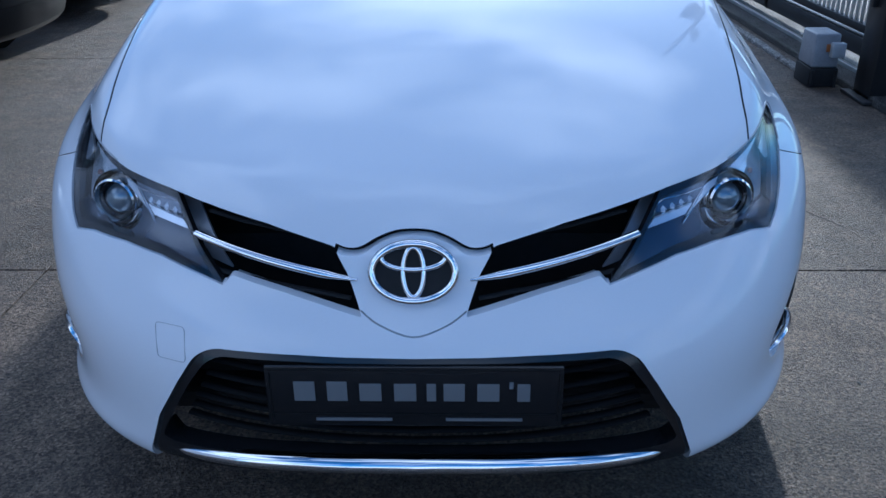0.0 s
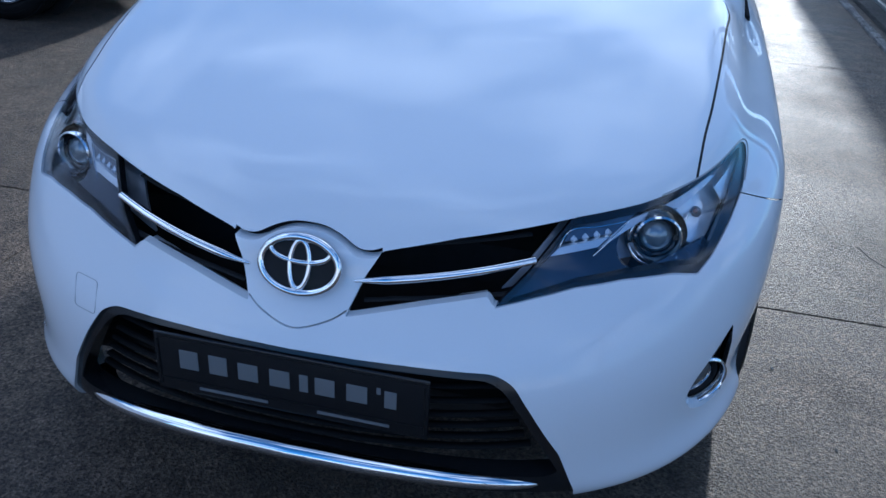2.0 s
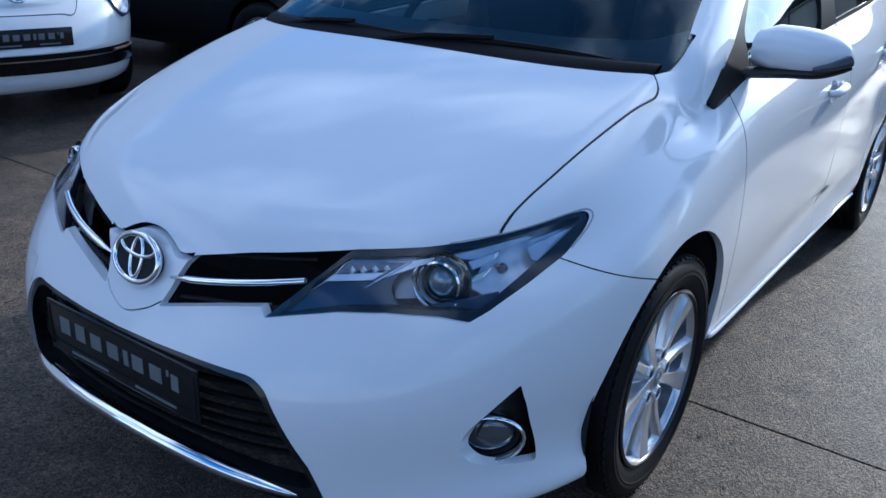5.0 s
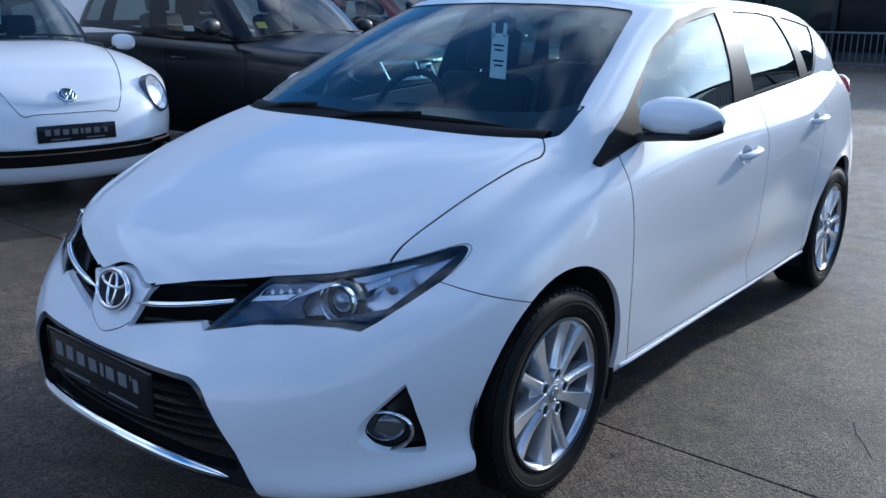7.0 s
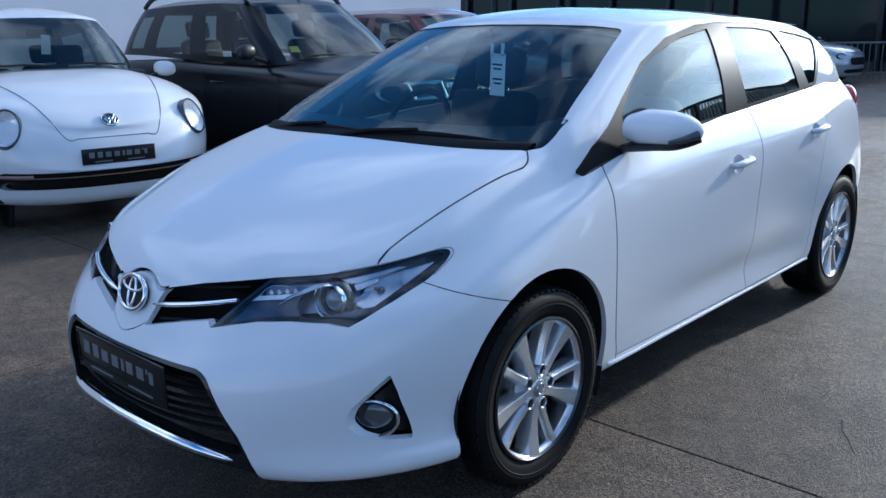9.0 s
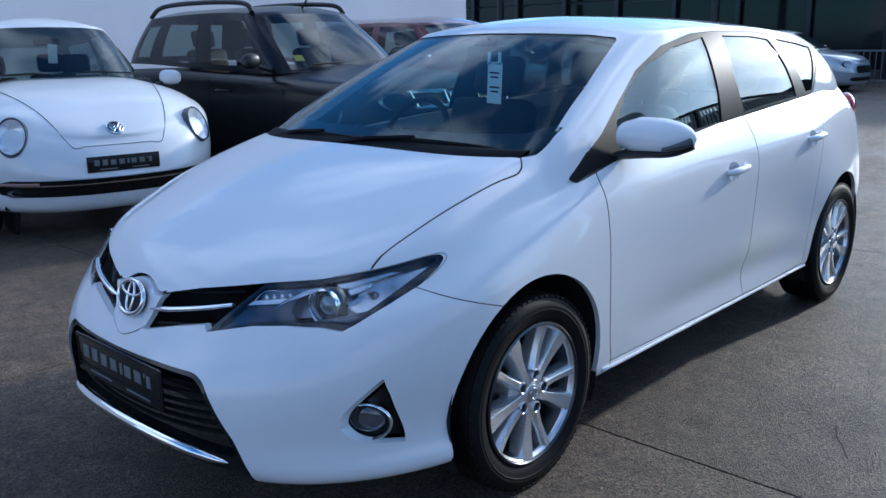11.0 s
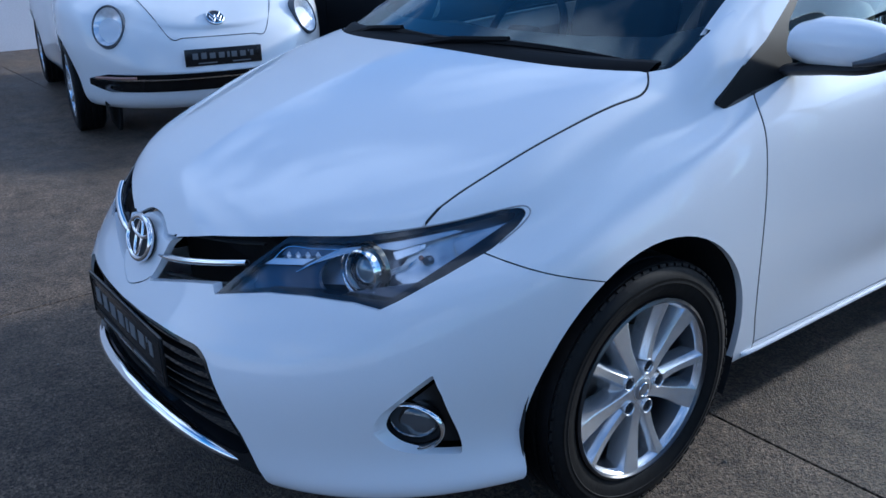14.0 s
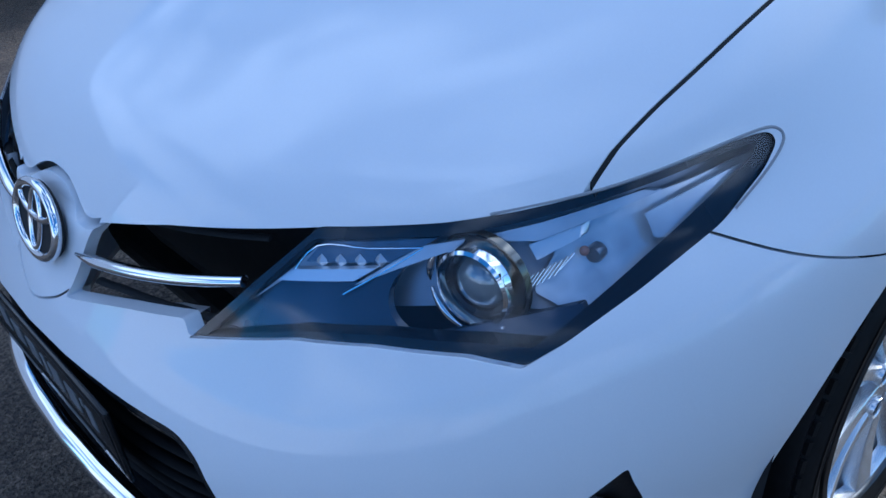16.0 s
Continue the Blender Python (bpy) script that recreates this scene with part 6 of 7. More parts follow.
def bars_plate(car, y, z, tilt=0):
    bm = bmesh.new()
    box(bm, (0.520, 0.012, 0.112), (0, y, z), (tilt, 0, 0), 0.003)
    p = part("dealer_plate", bm, M_GLOSSBLACK, car, "black dealer plate with pale lettering bars", 40)
    x = -0.217
    for w, h in ((0.050, 0.040), (0.048, 0.040), (0.052, 0.036), (0.052, 0.036), (0.022, 0.036), (0.050, 0.036), (0.052, 0.036), (0.010, 0.014), (0.030, 0.036)):
        bm = bmesh.new()
        lift = (0.040 - h) / 2
        box(bm, (w * 0.74, 0.002, h), (x + w / 2, y - 0.0072, z + 0.010 + (lift if h < 0.02 else -lift)), (tilt, 0, 0))
        part("lettering_bar", bm, M_LETTER, p)
        x += w * 1.17
    for x0 in (-0.175, 0.055):
        bm = bmesh.new()
        box(bm, (0.125, 0.002, 0.008), (x0 + 0.0625, y - 0.0072, z - 0.038), (tilt, 0, 0))
        part("small_lettering_bar", bm, M_LETTER, p)


def seam(car, pts, name="panel_seam", r=0.0028):
    bm = bmesh.new()
    tube(bm, curve_outline([tuple(p) for p in pts], 6, False), r, 5)
    part(name, bm, M_TRIM, car, "fine dark panel seam")


# white retro coupe
M_WHITE2 = material("white_paint_soft", (0.74, 0.75, 0.76), 0.35, coat=0.9, stain=0.02, stain_scale=1.5)
RETRO_COUPE = dict(dome=3.6, length=4.28, half_width=0.935, square=3.0, front_depth=0.85, rear_depth=0.75, floor=0.26, height=1.645, wheel=0.325, axles=(0.90, 3.44),
              shoulder=((0, 0.66), (0.25, 0.82), (0.6, 0.925), (0.95, 0.97), (1.5, 0.95), (2.4, 0.92), (3.3, 0.93), (3.9, 0.82), (4.28, 0.68)),
              top=((0, 0.66), (0.10, 0.76), (0.25, 0.88), (0.5, 0.99), (0.9, 1.085), (1.4, 1.14), (2.2, 0.98), (3.4, 0.98), (3.9, 0.88), (4.28, 0.68)),
              bulge=((0, 1.0), (0.9, 1.0), (1.5, 0.955), (2.6, 0.955), (3.4, 1.0), (4.28, 0.95)),
              cabin_low=((0, 1.18, 1.125), (0.30, 1.20, 1.12), (0.58, 1.29, 1.09), (0.73, 1.50, 0.98), (0.785, 1.9, 0.95), (0.78, 2.5, 0.93), (0.74, 3.0, 0.95), (0.62, 3.5, 0.97), (0.35, 3.85, 0.95), (0, 3.92, 0.94)),
              cabin_top=((0, 1.80, 1.575), (0.27, 1.82, 1.57), (0.46, 1.88, 1.555), (0.56, 2.0, 1.535), (0.595, 2.25, 1.525), (0.60, 2.6, 1.52), (0.56, 2.9, 1.49), (0.45, 3.10, 1.44), (0.25, 3.2, 1.43), (0, 3.22, 1.43)),
              windows=(("windscreen", 0, 2.55, 0.0, 0.96, 0.0), ("side_glass", 3.35, 5.25, 0.08, 0.90, 0.0), ("quarter_glass", 5.5, 6.7, 0.12, 0.86, 0.0), ("rear_window", 7.6, 9.1, 0.15, 0.9, 0.0)),
              mirror=(1.0, 1.62, 1.10))
retro, on_b = parked_car("white_coupe", "white rounded retro coupe parked side-on to the hatchback", M_WHITE2, (-3.55, 1.86), 81.0, RETRO_COUPE)
for s in (1, -1):
    lamp_at(retro, on_b, s * 0.672, 0.775, 0.100, 0.135, "headlamp", M_LAMPGREY, 0.012, facing=(0.46, -0.80, 0.38), out=0.008, bowl=M_REFLECT)
front_band(retro, on_b, "bumper_band", 0.350, 0.468, 0.82, M_GLOSSBLACK, 0.004, "gloss black lower intake band", 0.01)
front_band(retro, on_b, "chrome_line", 0.428, 0.438, 0.80, M_CHROME, 0.012, "thin chrome line", 0.01)
for s in (1, -1):
    lamp_at(retro, on_b, s * 0.68, 0.385, 0.075, 0.026, "fog_lamp", M_BLACK, 0.004)
    vs = [on_b(s * x, 0.452, 0.011)[0] for x in np.linspace(0.56, 0.78, 8)]
    bm = bmesh.new()
    tube(bm, vs, 0.010, 6)
    part("front_indicator", bm, M_AMBER, retro, "amber indicator strip", 50)
p, n = on_b(0, 0.56, 0.0)
bars_plate(retro, p.y - 0.012, 0.565)
p, n = on_b(0, 0.80, 0.006)
bm = bmesh.new()
cyl(bm, 0.060, 0.058, 0.014, Matrix.Translation(p) @ n.to_track_quat("Z", "Y").to_matrix().to_4x4(), 40)
bdg = part("badge", bm, M_LAMPGREY, retro, "round chrome badge", 40)
bm = bmesh.new()
lathe(bm, [(0.051, 0.006), (0.055, 0.012), (0.060, 0.008), (0.060, 0.0)], Matrix.Translation(p) @ n.to_track_quat("Z", "Y").to_matrix().to_4x4(), 40)
mb = Matrix.Translation(p) @ n.to_track_quat("Z", "Y").to_matrix().to_4x4()
for a, b in (((-0.036, 0.036), (-0.012, -0.006)), ((-0.012, -0.006), (0.0, 0.018)), ((0.0, 0.018), (0.012, -0.006)), ((0.012, -0.006), (0.036, 0.036)), ((-0.040, 0.006), (-0.018, -0.042)), ((0.040, 0.006), (0.018, -0.042)), ((-0.018, -0.042), (0.0, -0.008)), ((0.018, -0.042), (0.0, -0.008))):
    tube(bm, [mb @ Vector((a[0], a[1], 0.009)), mb @ Vector((b[0], b[1], 0.009))], 0.005, 6)
part("badge_ring", bm, M_CHROME, bdg, "chrome", 50)
over_b = car_over["white_coupe"]
left = [over_b(0.36 + 0.27 * t ** 0.7, 0.14 + 1.0 * t, 0.001) for t in np.linspace(0.06, 1, 9)]
nose = [on_b(x, 0.690, 0.001)[0] for x in np.linspace(0.32, -0.32, 9)]
seam(retro, left[::-1] + nose + [Vector((-p.x, p.y, p.z)) for p in left], "bonnet_seam", 0.0024)
bm = bmesh.new()
box(bm, (0.075, 0.002, 0.16), (0.03, 1.74, 1.33), (0, 4, 0))
tag2 = part("mirror_tag", bm, tag.data.materials[0], retro, "pale printed card tag")
bm = bmesh.new()
box(bm, (0.22, 0.03, 0.06), (0, 1.76, 1.43), (0, 0, 0), 0.012)
part("interior_mirror", bm, M_CABIN, retro, "", 45)

# black off-roader
M_BLACKPAINT = material("black_paint", (0.004, 0.0045, 0.006), 0.30, coat=0.22, spec=0.3, stain=0.15, stain_scale=2)
OFF_ROADER = dict(length=4.31, half_width=0.91, square=3.4, front_depth=0.55, rear_depth=0.30, floor=0.28, height=1.76, wheel=0.345, axles=(0.83, 3.50),
              shoulder=((0, 0.90), (0.3, 1.01), (0.8, 1.06), (1.4, 1.09), (2.4, 1.12), (3.4, 1.15), (4.31, 1.12)),
              top=((0, 0.90), (0.12, 1.0), (0.3, 1.075), (0.7, 1.13), (1.2, 1.175), (2.0, 1.13), (4.31, 1.13)),
              bulge=((0, 1.0), (0.83, 1.0), (1.5, 0.965), (2.6, 0.965), (3.5, 1.0), (4.31, 0.97)),
              cabin_low=((0, 1.17, 1.15), (0.35, 1.19, 1.15), (0.62, 1.28, 1.135), (0.77, 1.45, 1.115), (0.8, 1.8, 1.12), (0.8, 2.5, 1.145), (0.79, 3.2, 1.175), (0.77, 3.8, 1.195), (0.68, 4.16, 1.195), (0.35, 4.24, 1.195), (0, 4.25, 1.195)),
              cabin_top=((0, 1.87, 1.69), (0.3, 1.89, 1.685), (0.5, 1.94, 1.675), (0.595, 2.05, 1.67), (0.625, 2.25, 1.68), (0.635, 2.65, 1.69), (0.63, 3.15, 1.685), (0.6, 3.62, 1.67), (0.53, 3.92, 1.655), (0.28, 4.0, 1.655), (0, 4.01, 1.655)),
              windows=(("windscreen", 0, 2.62, 0.04, 0.95, 0.0), ("front_door_glass", 3.65, 4.95, 0.08, 0.88, 0.0), ("rear_door_glass", 5.32, 6.30, 0.10, 0.86, 0.0), ("quarter_glass", 6.75, 7.45, 0.16, 0.82, 0.0), ("rear_window", 8.4, 10.1, 0.15, 0.9, 0.0)),
              mirror=(0.985, 1.62, 1.235), mirror_mat=M_BLACK)
roader, on_d = parked_car("black_off_roader", "dirty black off-roader with roof rails beside the white coupe", M_BLACKPAINT, (-2.72, 4.58), 93.0, OFF_ROADER)
for s in (1, -1):
    lamp_at(roader, on_d, s * 0.665, 0.905, 0.150, 0.085, "headlamp", M_BLACK, 0.02)
    bm = bmesh.new()
    tube(bm, curve_outline([(s * 0.60, 2.05, 1.68), (s * 0.59, 2.2, 1.77), (s * 0.59, 2.9, 1.80), (s * 0.57, 3.6, 1.78), (s * 0.56, 3.85, 1.68)], 5, False), 0.024, 8)
    part("roof_rail", bm, M_BLACK, roader, "black roof rail", 50)
front_band(roader, on_d, "grille", 0.83, 0.96, 0.50, M_BLACK, 0.006, "black grille")
front_band(roader, on_d, "grille_top_bar", 0.945, 0.975, 0.51, M_CHROME, 0.016, "chrome grille bar")
front_band(roader, on_d, "grille_low_bar", 0.825, 0.848, 0.50, M_CHROME, 0.016, "chrome grille bar")
for x in (-0.47, -0.10, 0.10, 0.47):
    bm = bmesh.new()
    tube(bm, [on_d(x, 0.835, 0.014)[0], on_d(x * 1.02, 0.965, 0.014)[0]], 0.012, 6)
    part("grille_post", bm, M_CHROME, roader, "chrome", 50)
bm = bmesh.new()
p, n = on_d(0, 0.90, 0.02)
box(bm, (0.13, 0.02, 0.09), tuple(p), (0, 0, 0), 0.012)
part("badge", bm, M_CHROME, roader, "chrome shield badge", 40)
front_band(roader, on_d, "bumper_skirt", 0.30, 0.46, 0.84, M_BLACK, 0.006, "black lower bumper skirt")
p, n = on_d(0, 0.56, 0)
bm = bmesh.new()
box(bm, (0.52, 0.012, 0.112), (0, p.y - 0.012, 0.56), (0, 0, 0), 0.003)
pl = part("number_plate", bm, material("plate_white", (0.72, 0.73, 0.74), 0.4), roader, "white number plate with dark bars", 40)
for x in (-0.16, -0.05, 0.06, 0.17):
    bm = bmesh.new()
    box(bm, (0.07, 0.002, 0.07), (x, p.y - 0.0195, 0.56))
    part("number_bar", bm, M_TRIM, pl)
bm = bmesh.new()
box(bm, (0.09, 0.003, 0.09), (-0.545, 1.47, 1.25), (-55, 0, -20), 0.001, 1)
part("screen_sticker", bm, material("yellow_sticker", (0.60, 0.58, 0.08), 0.5), roader, "yellow square sticker")
bm = bmesh.new()
tube(bm, [(0.0, 2.02, 1.72), (0.0, 1.96, 1.78), (0.0, 1.93, 1.82)], 0.010, 6)
part("aerial", bm, M_BLACK, roader, "short black aerial", 50)
seam(roader, [(-0.885, 1.33, 1.02), (-0.903, 1.30, 0.80), (-0.90, 1.34, 0.45)])
seam(roader, [(-0.88, 2.42, 1.06), (-0.90, 2.42, 0.80), (-0.90, 2.42, 0.42)])
for y in (2.22, 3.28):
    bm = bmesh.new()
    tube(bm, [(-0.880, y - 0.10, 0.95), (-0.915, y - 0.06, 0.955), (-0.915, y + 0.06, 0.957), (-0.880, y + 0.10, 0.955)], 0.013, 6)
    part("door_handle", bm, M_BLACK, roader, "black pull handle", 50)

# further cars of the row
HATCH = dict(length=4.30, half_width=0.90, square=2.7, front_depth=0.65, rear_depth=0.4, floor=0.2, height=1.52, wheel=0.325, axles=(0.90, 3.52),
             shoulder=((0, 0.68), (0.3, 0.80), (0.8, 0.90), (1.4, 0.95), (2.4, 0.99), (3.4, 1.03), (4.3, 1.0)),
             top=((0, 0.68), (0.12, 0.78), (0.3, 0.87), (0.7, 0.955), (1.2, 1.03), (2.0, 1.0), (4.3, 1.0)),
             cabin_low=((0, 1.10, 1.02), (0.35, 1.12, 1.02), (0.60, 1.22, 1.0), (0.75, 1.42, 0.97), (0.785, 1.8, 0.98), (0.785, 2.5, 1.01), (0.77, 3.2, 1.04), (0.72, 3.7, 1.06), (0.62, 4.05, 1.06), (0.33, 4.15, 1.06), (0, 4.17, 1.06)),
             cabin_top=((0, 1.86, 1.45), (0.28, 1.88, 1.445), (0.46, 1.93, 1.435), (0.55, 2.05, 1.43), (0.585, 2.25, 1.44), (0.595, 2.6, 1.45), (0.59, 3.1, 1.44), (0.56, 3.5, 1.42), (0.49, 3.82, 1.40), (0.26, 3.92, 1.40), (0, 3.94, 1.40)),
             windows=(("windscreen", 0, 2.6, 0.04, 0.95, 0.0), ("front_door_glass", 3.4, 5.0, 0.08, 0.90, 0.0), ("rear_door_glass", 5.2, 6.5, 0.08, 0.90, 0.0), ("quarter_glass", 6.7, 7.4, 0.14, 0.84, 0.0), ("rear_window", 8.4, 10.1, 0.15, 0.9, 0.0)),
             mirror=(0.97, 1.55, 1.05))
SUV = dict(HATCH, height=1.68, floor=0.25, wheel=0.35,
           shoulder=((0, 0.82), (0.3, 0.93), (0.8, 1.01), (1.4, 1.06), (2.4, 1.10), (3.4, 1.13), (4.3, 1.1)),
           top=((0, 0.82), (0.12, 0.92), (0.3, 1.0), (0.7, 1.075), (1.2, 1.14), (2.0, 1.1), (4.3, 1.1)),
           cabin_low=tuple((x, y, z + 0.11) for x, y, z in HATCH["cabin_low"]), cabin_top=tuple((x * 1.03, y, z + 0.16) for x, y, z in HATCH["cabin_top"]), mirror=(0.98, 1.56, 1.19))
M_REDPAINT = material("dark_red_paint", (0.13, 0.016, 0.014), 0.3, coat=1.0, stain=0.1)
M_SILVER = material("silver_paint", (0.42, 0.44, 0.47), 0.3, metal=0.5, coat=1.0)
M_BLUEPAINT = material("pale_blue_paint", (0.45, 0.53, 0.64), 0.3, coat=1.0)
for nm, lb, mt, at, turn, sp, lamp_z in (("red_off_roader", "dark red off-roader in the row of parked cars", M_REDPAINT, (-2.9, 6.95), 92.0, SUV, 0.80),
                                         ("silver_hatchback", "pale silver hatchback in the row of parked cars", M_WHITE2, (-3.0, 9.6), 91.0, HATCH, 0.68),
                                         ("blue_hatchback", "pale blue hatchback in the row of parked cars", M_BLUEPAINT, (-3.1, 12.2), 90.0, HATCH, 0.68),
                                         ("silver_saloon", "silver hatchback with a dark grille by the showroom", M_SILVER, (-4.55, 21.6), 84.0, HATCH, 0.68)):
    c, on_c = parked_car(nm, lb, mt, at, turn, sp)
    for s in (1, -1):
        lamp_at(c, on_c, s * 0.63, lamp_z, 0.13, 0.07, "headlamp", M_BLACK, 0.02)
    front_band(c, on_c, "grille", lamp_z - 0.22, lamp_z - 0.05, 0.40, M_BLACK, 0.006, "dark grille")
    for dz in (0.06, 0.11, 0.16, 0.21):
        front_band(c, on_c, "grille_bar", lamp_z - dz - 0.006, lamp_z - dz + 0.006, 0.38, M_CHROME, 0.014, "chrome bar")
    front_band(c, on_c, "lower_intake", 0.27, 0.36, 0.55, M_BLACK, 0.006, "black lower intake")


# ---- gate, fence and box along the yard's edge ----
gate = empty("sliding_gate", (2.62, 3.5, 0), "black steel sliding gate with pale upright bars", "gate")
for name, size, z in (("bottom_rail", (0.08, 9.4, 0.11), 0.165), ("middle_rail", (0.06, 9.4, 0.05), 0.27), ("top_rail", (0.06, 9.4, 0.07), 1.82)):
    bm = bmesh.new()
    box(bm, size, (0, 4.8, z), bevel=0.004)
    part(name, bm, M_BLACKSTEEL, gate, "", 40)
bm = bmesh.new()
box(bm, (0.018, 0.018, 1.50), (0, 0, 1.045), bevel=0.002, segments=1)
bar_me = bpy.data.meshes.new("bar")
bm.to_mesh(bar_me)
bm.free()
bar_me.materials.append(M_GALV)
for k in range(118):
    b = new("bar", bar_me)
    b.location = (0, 0.16 + k * 0.078, 0)
    b.parent = gate
for y in (0.22, 2.55, 4.9, 7.2, 9.5):
    bm = bmesh.new()
    box(bm, (0.08, 0.08, 1.75), (0, y, 0.98), bevel=0.004)
    part("upright", bm, M_BLACKSTEEL, gate, "", 40)

track = tagged(part("gate_track", bmesh.new(), M_GALV, None), "bright steel gate track on the concrete", "track")
bm = bmesh.new()
box(bm, (0.028, 13.0, 0.03), (2.50, 8.6, 0.06), bevel=0.004)
part("track_rail", bm, M_GALV, track)
bm = bmesh.new()
box(bm, (0.62, 13.4, 0.05), (2.66, 8.8, 0.02), bevel=0.01)
part("track_bed", bm, M_SOIL, track)

kerb = tagged(part("kerb", bmesh.new(), M_KERB, None), "broken pale concrete edging along the gate", "kerb", kind="structure")
rng_k = random.Random(3)
y = 4.1
while y < 15.0:
    n = rng_k.uniform(0.35, 0.85)
    bm = bmesh.new()
    box(bm, (rng_k.uniform(0.05, 0.075), n - 0.03, rng_k.uniform(0.018, 0.030)), (2.24 + rng_k.uniform(-0.008, 0.008), y + n / 2, 0.011), (0, 0, rng_k.uniform(-1, 1)), 0.006)
    part("kerbstone", bm, M_KERB, kerb, "", 40)
    y += n

for x, y, w in ((2.46, 3.60, 0.22), (2.92, 3.48, 0.30)):
    post = empty("gate_post", (x, y, 0), "heavy black steel gate post", "post", "gate posts")
    bm = bmesh.new()
    box(bm, (w, w, 2.4), (0, 0, 1.20), bevel=0.008)
    part("column", bm, M_BLACKSTEEL, post, "", 40)
    bm = bmesh.new()
    box(bm, (w + 0.04, w + 0.04, 0.03), (0, 0, 2.41), bevel=0.006)
    part("cap", bm, M_BLACKSTEEL, post, "", 40)
    bm = bmesh.new()
    box(bm, (w + 0.10, w + 0.10, 0.02), (0, 0, 0.012), bevel=0.004)
    part("base_plate", bm, M_BLACKSTEEL, post, "", 40)
    if w < 0.25:
        bm = bmesh.new()
        box(bm, (0.04, 0.05, 0.22), (-0.12, 0.02, 0.62), bevel=0.006)
        part("photocell", bm, M_BLACKSTEEL, post, "black photocell", 40)

motor = empty("gate_motor", (2.23, 3.98, 0), "grey plastic gate motor on a dark base", "motor")
bm = bmesh.new()
box(bm, (0.17, 0.24, 0.115), (0, 0, 0.058), bevel=0.010)
part("base", bm, M_DARK, motor, "dark base", 40)
for x in (-0.07, 0.07):
    bm = bmesh.new()
    cyl(bm, 0.009, 0.009, 0.10, pose(x, -0.128, 0.055), 10)
    part("cable_gland", bm, M_DARK, motor, "", 40)
bm = bmesh.new()
box(bm, (0.155, 0.23, 0.20), (0, 0, 0.216), bevel=0.014, segments=3)
for v in bm.verts:
    if v.co.z > 0.25:
        v.co.x, v.co.y = v.co.x * 0.94, v.co.y * 0.96
part("housing", bm, M_BOXGREY, motor, "grey plastic housing", 50)
bm = bmesh.new()
box(bm, (0.080, 0.05, 0.085), (0.055, -0.128, 0.225), bevel=0.008)
part("side_cover", bm, M_PALEPLASTIC, motor, "pale side cover", 40)
bm = bmesh.new()
box(bm, (0.018, 0.02, 0.045), (0.002, -0.118, 0.235), bevel=0.004)
part("warning_label", bm, M_ORANGE, motor, "small dull orange label", 40)

# mesh fence on the near side of the gate
fence = empty("mesh_fence", (3.15, 0, 0), "dark welded mesh fence", "fence")
for k in range(7):
    bm = bmesh.new()
    box(bm, (0.06, 0.06, 1.9), (0, 3.2 - 2.5 * k, 0.95), bevel=0.004)
    part("fence_post", bm, M_BLACKSTEEL, fence, "", 40)
for z in (1.86, 0.30):
    bm = bmesh.new()
    box(bm, (0.05, 15.0, 0.06), (0.01, -4.3, z), bevel=0.004)
    part("fence_rail", bm, M_BLACKSTEEL, fence, "", 40)
wire_v, wire_f = [], []


def wire(a, b, r):
    """A square wire between two places on the fence."""
    a, b = Vector(a), Vector(b)
    side = Vector((r, 0, 0))
    up = (b - a).normalized().cross(side.normalized()) * r
    n = len(wire_v)
    for p in (a, b):
        wire_v.extend([tuple(p + side), tuple(p + up), tuple(p - side), tuple(p - up)])
    for q in range(4):
        wire_f.append((n + q, n + (q + 1) % 4, n + 4 + (q + 1) % 4, n + 4 + q))


for k in range(290):
    y = 3.18 - 0.0515 * k
    wire((0, y, 0.06), (0, y, 1.98), 0.0032)
for z in (0.12, 0.55, 0.60, 1.05, 1.10, 1.55, 1.60, 1.95):
    wire((0.006, 3.2, z), (0.006, -11.8, z), 0.0035)
mesh_wires = part("mesh_wires", mesh_of("mesh_wires", wire_v, wire_f, M_GALV, False), M_GALV, fence, "thin welded wires")
mesh_wires["kind"] = "stuff"

# lamp post with floodlight and camera beside the gate
lamp_post = empty("lamp_post", (3.55, 6.1, 0), "grey lamp post with floodlight and camera beside the gate", "lamp post")
bm = bmesh.new()
tube(bm, [(0, 0, 0), (0, 0, 3.0), (0, 0, 6.3)], lambda t: 0.075 - 0.020 * t, 14)
part("pole", bm, M_GALV, lamp_post, "", 50)
bm = bmesh.new()
box(bm, (0.55, 0.07, 0.07), (-0.12, 0, 4.75), bevel=0.01)
part("cross_arm", bm, M_GALV, lamp_post, "", 40)
bm = bmesh.new()
box(bm, (0.42, 0.16, 0.32), (-0.26, -0.08, 4.88), (25, 0, 0), 0.02)
part("floodlight", bm, M_BLACKSTEEL, lamp_post, "black floodlight", 40)
bm = bmesh.new()
box(bm, (0.12, 0.34, 0.12), (0.14, -0.10, 5.45), (10, 0, 0), 0.02)
part("camera_housing", bm, M_BOXGREY, lamp_post, "pale camera housing", 40)


# ---- buildings round the yard ----
def wall(name, size, at, mat, label):
    bm = bmesh.new()
    box(bm, size, at)
    return tagged(part(name, bm, mat, None), label, "wall", kind="structure")


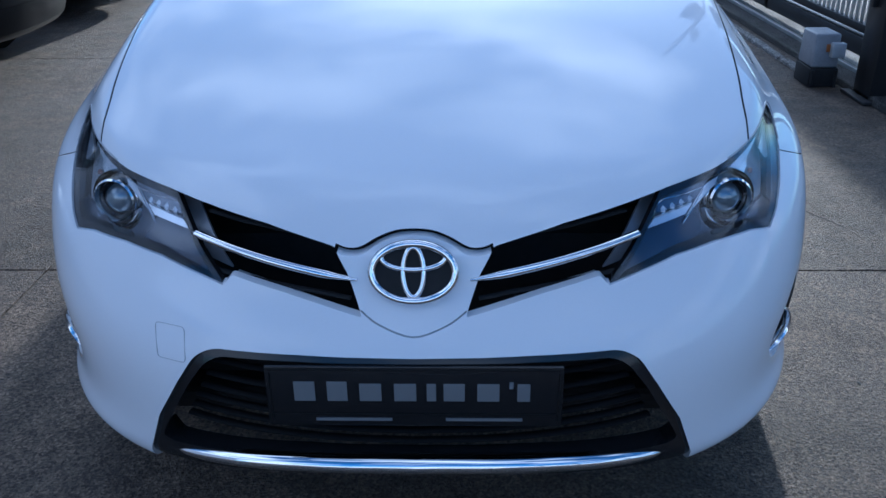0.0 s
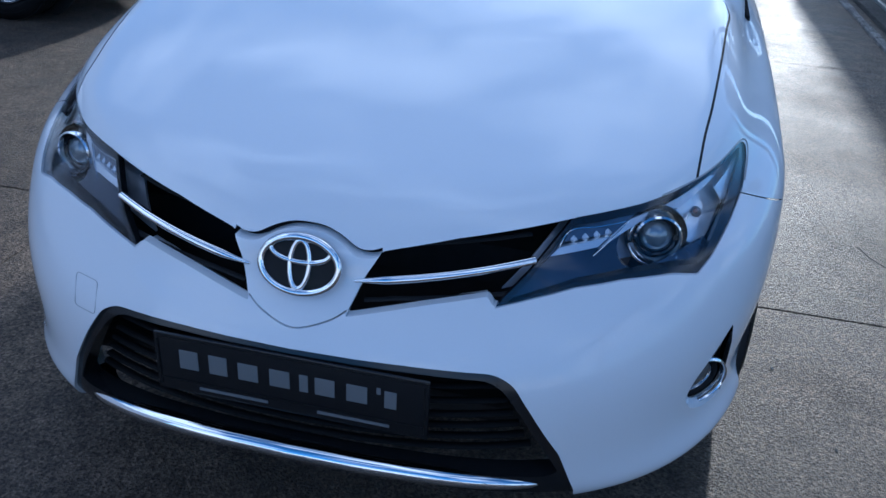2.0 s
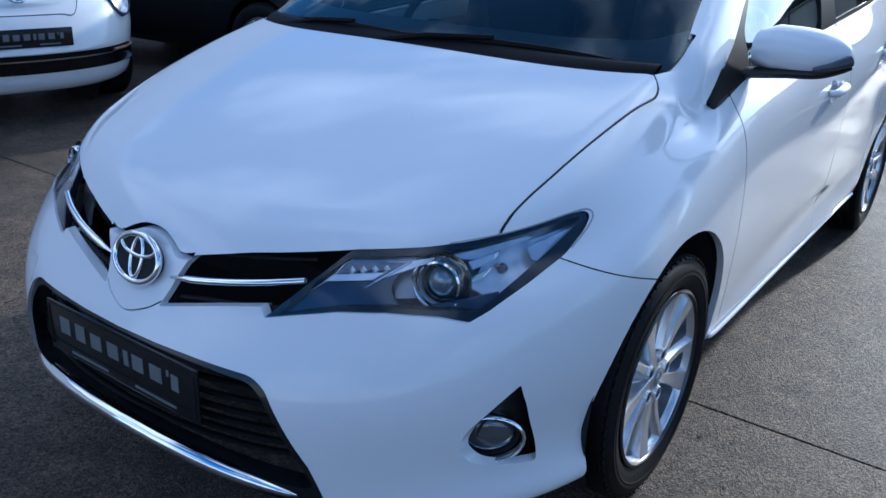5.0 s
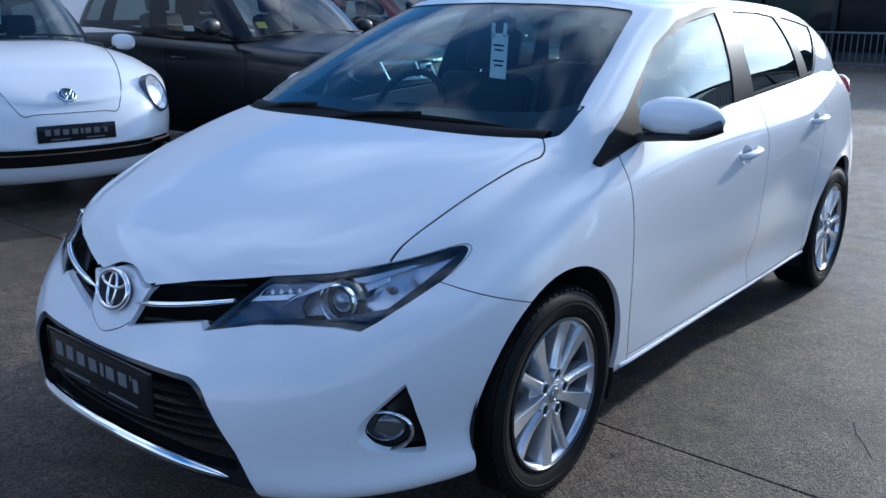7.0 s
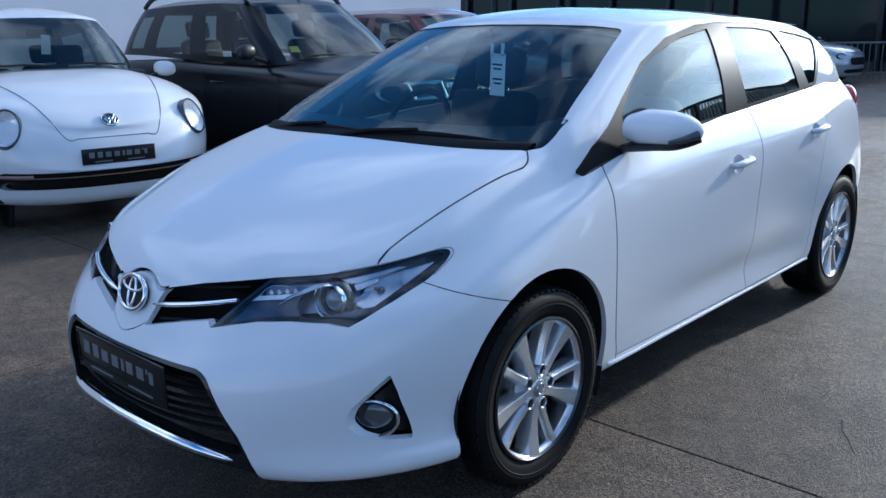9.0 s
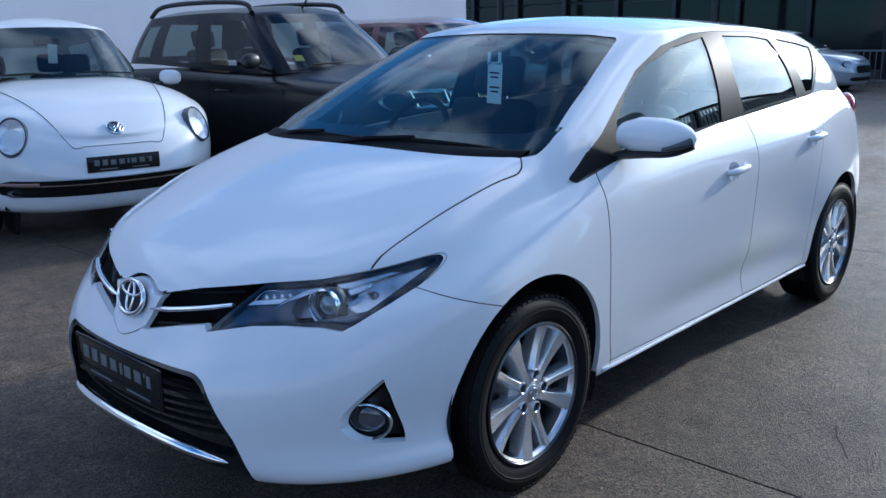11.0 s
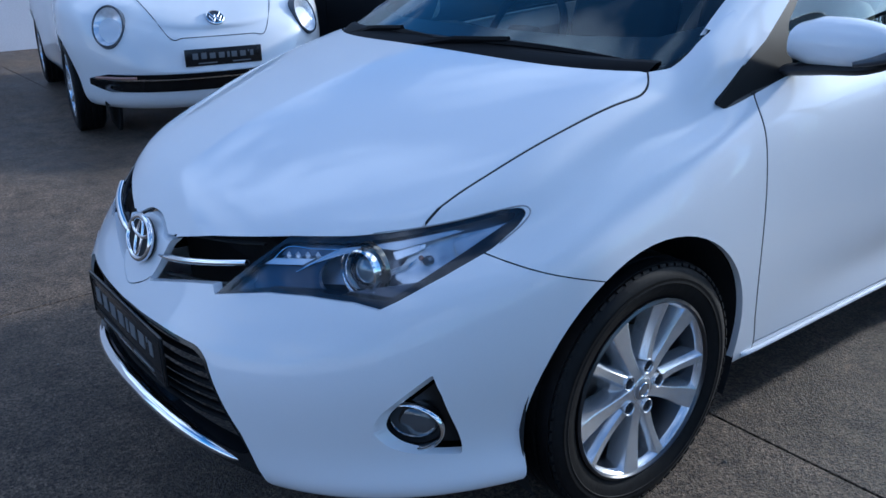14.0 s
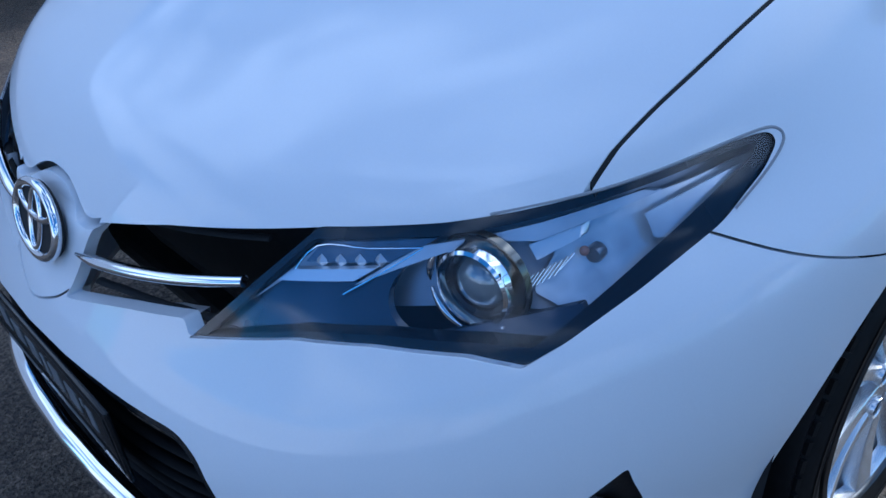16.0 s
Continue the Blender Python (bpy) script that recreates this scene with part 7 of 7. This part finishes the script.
wall("wall_west", (0.3, 22.0, 5.2), (-10.2, 2.0, 2.6), M_WALLWHITE, "pale rendered building wall behind the parked cars")
wall("wall_south", (44.0, 0.3, 4.0), (0, -24.0, 2.0), M_WALLWHITE, "plain rendered wall behind the yard")

showroom = empty("showroom", (-6, 27, 0), "dark glazed showroom building behind the yard", "building", kind="structure")
bm = bmesh.new()
box(bm, (46.0, 8.0, 4.5), (0, 5.2, 2.25))
part("wall", bm, M_FACADE, showroom)
bm = bmesh.new()
box(bm, (46.0, 0.6, 0.5), (0, 1.0, 4.3), bevel=0.02)
part("fascia", bm, M_FACADE, showroom, "dark fascia")
for k in range(-9, 10):
    bm = bmesh.new()
    box(bm, (0.16, 0.20, 4.1), (k * 2.4, 1.02, 2.05), bevel=0.01)
    part("mullion", bm, M_BLACKSTEEL, showroom, "", 40)
for k in range(-9, 9):
    w = empty("window", (k * 2.4 + 1.2, 1.12, 0))
    w.parent = showroom
    for z, h in ((1.50, 2.4), (3.40, 1.2)):
        bm = bmesh.new()
        box(bm, (2.2, 0.03, h), (0, 0, z))
        part("pane", bm, M_PANE, w)
for k in (-6, -2, 2, 6, 10):
    bm = bmesh.new()
    cyl(bm, 0.14, 0.14, 4.3, pose(k * 2.2, -1.6, 2.15), 24)
    part("column", bm, M_BLACKSTEEL, showroom, "", 50)

M_RAIL = material("weathered_rail", (0.16, 0.165, 0.17), 0.5, metal=0.5, grain=0.15)
railing = empty("railing", (-2, 23.6, 0), "low grey mesh railing before the showroom", "railing")
for z in (0.95, 0.15):
    bm = bmesh.new()
    box(bm, (16, 0.05, 0.05), (0, 0, z), bevel=0.005)
    part("rail", bm, M_RAIL, railing, "", 40)
bm = bmesh.new()
box(bm, (0.02, 0.02, 0.98), (0, 0, 0.467))
bme = bpy.data.meshes.new("baluster")
bm.to_mesh(bme)
bm.free()
bme.materials.append(M_RAIL)
for k in range(100):
    b = new("baluster", bme)
    b.location = (-7.9 + 0.16 * k, 0, 0)
    b.parent = railing
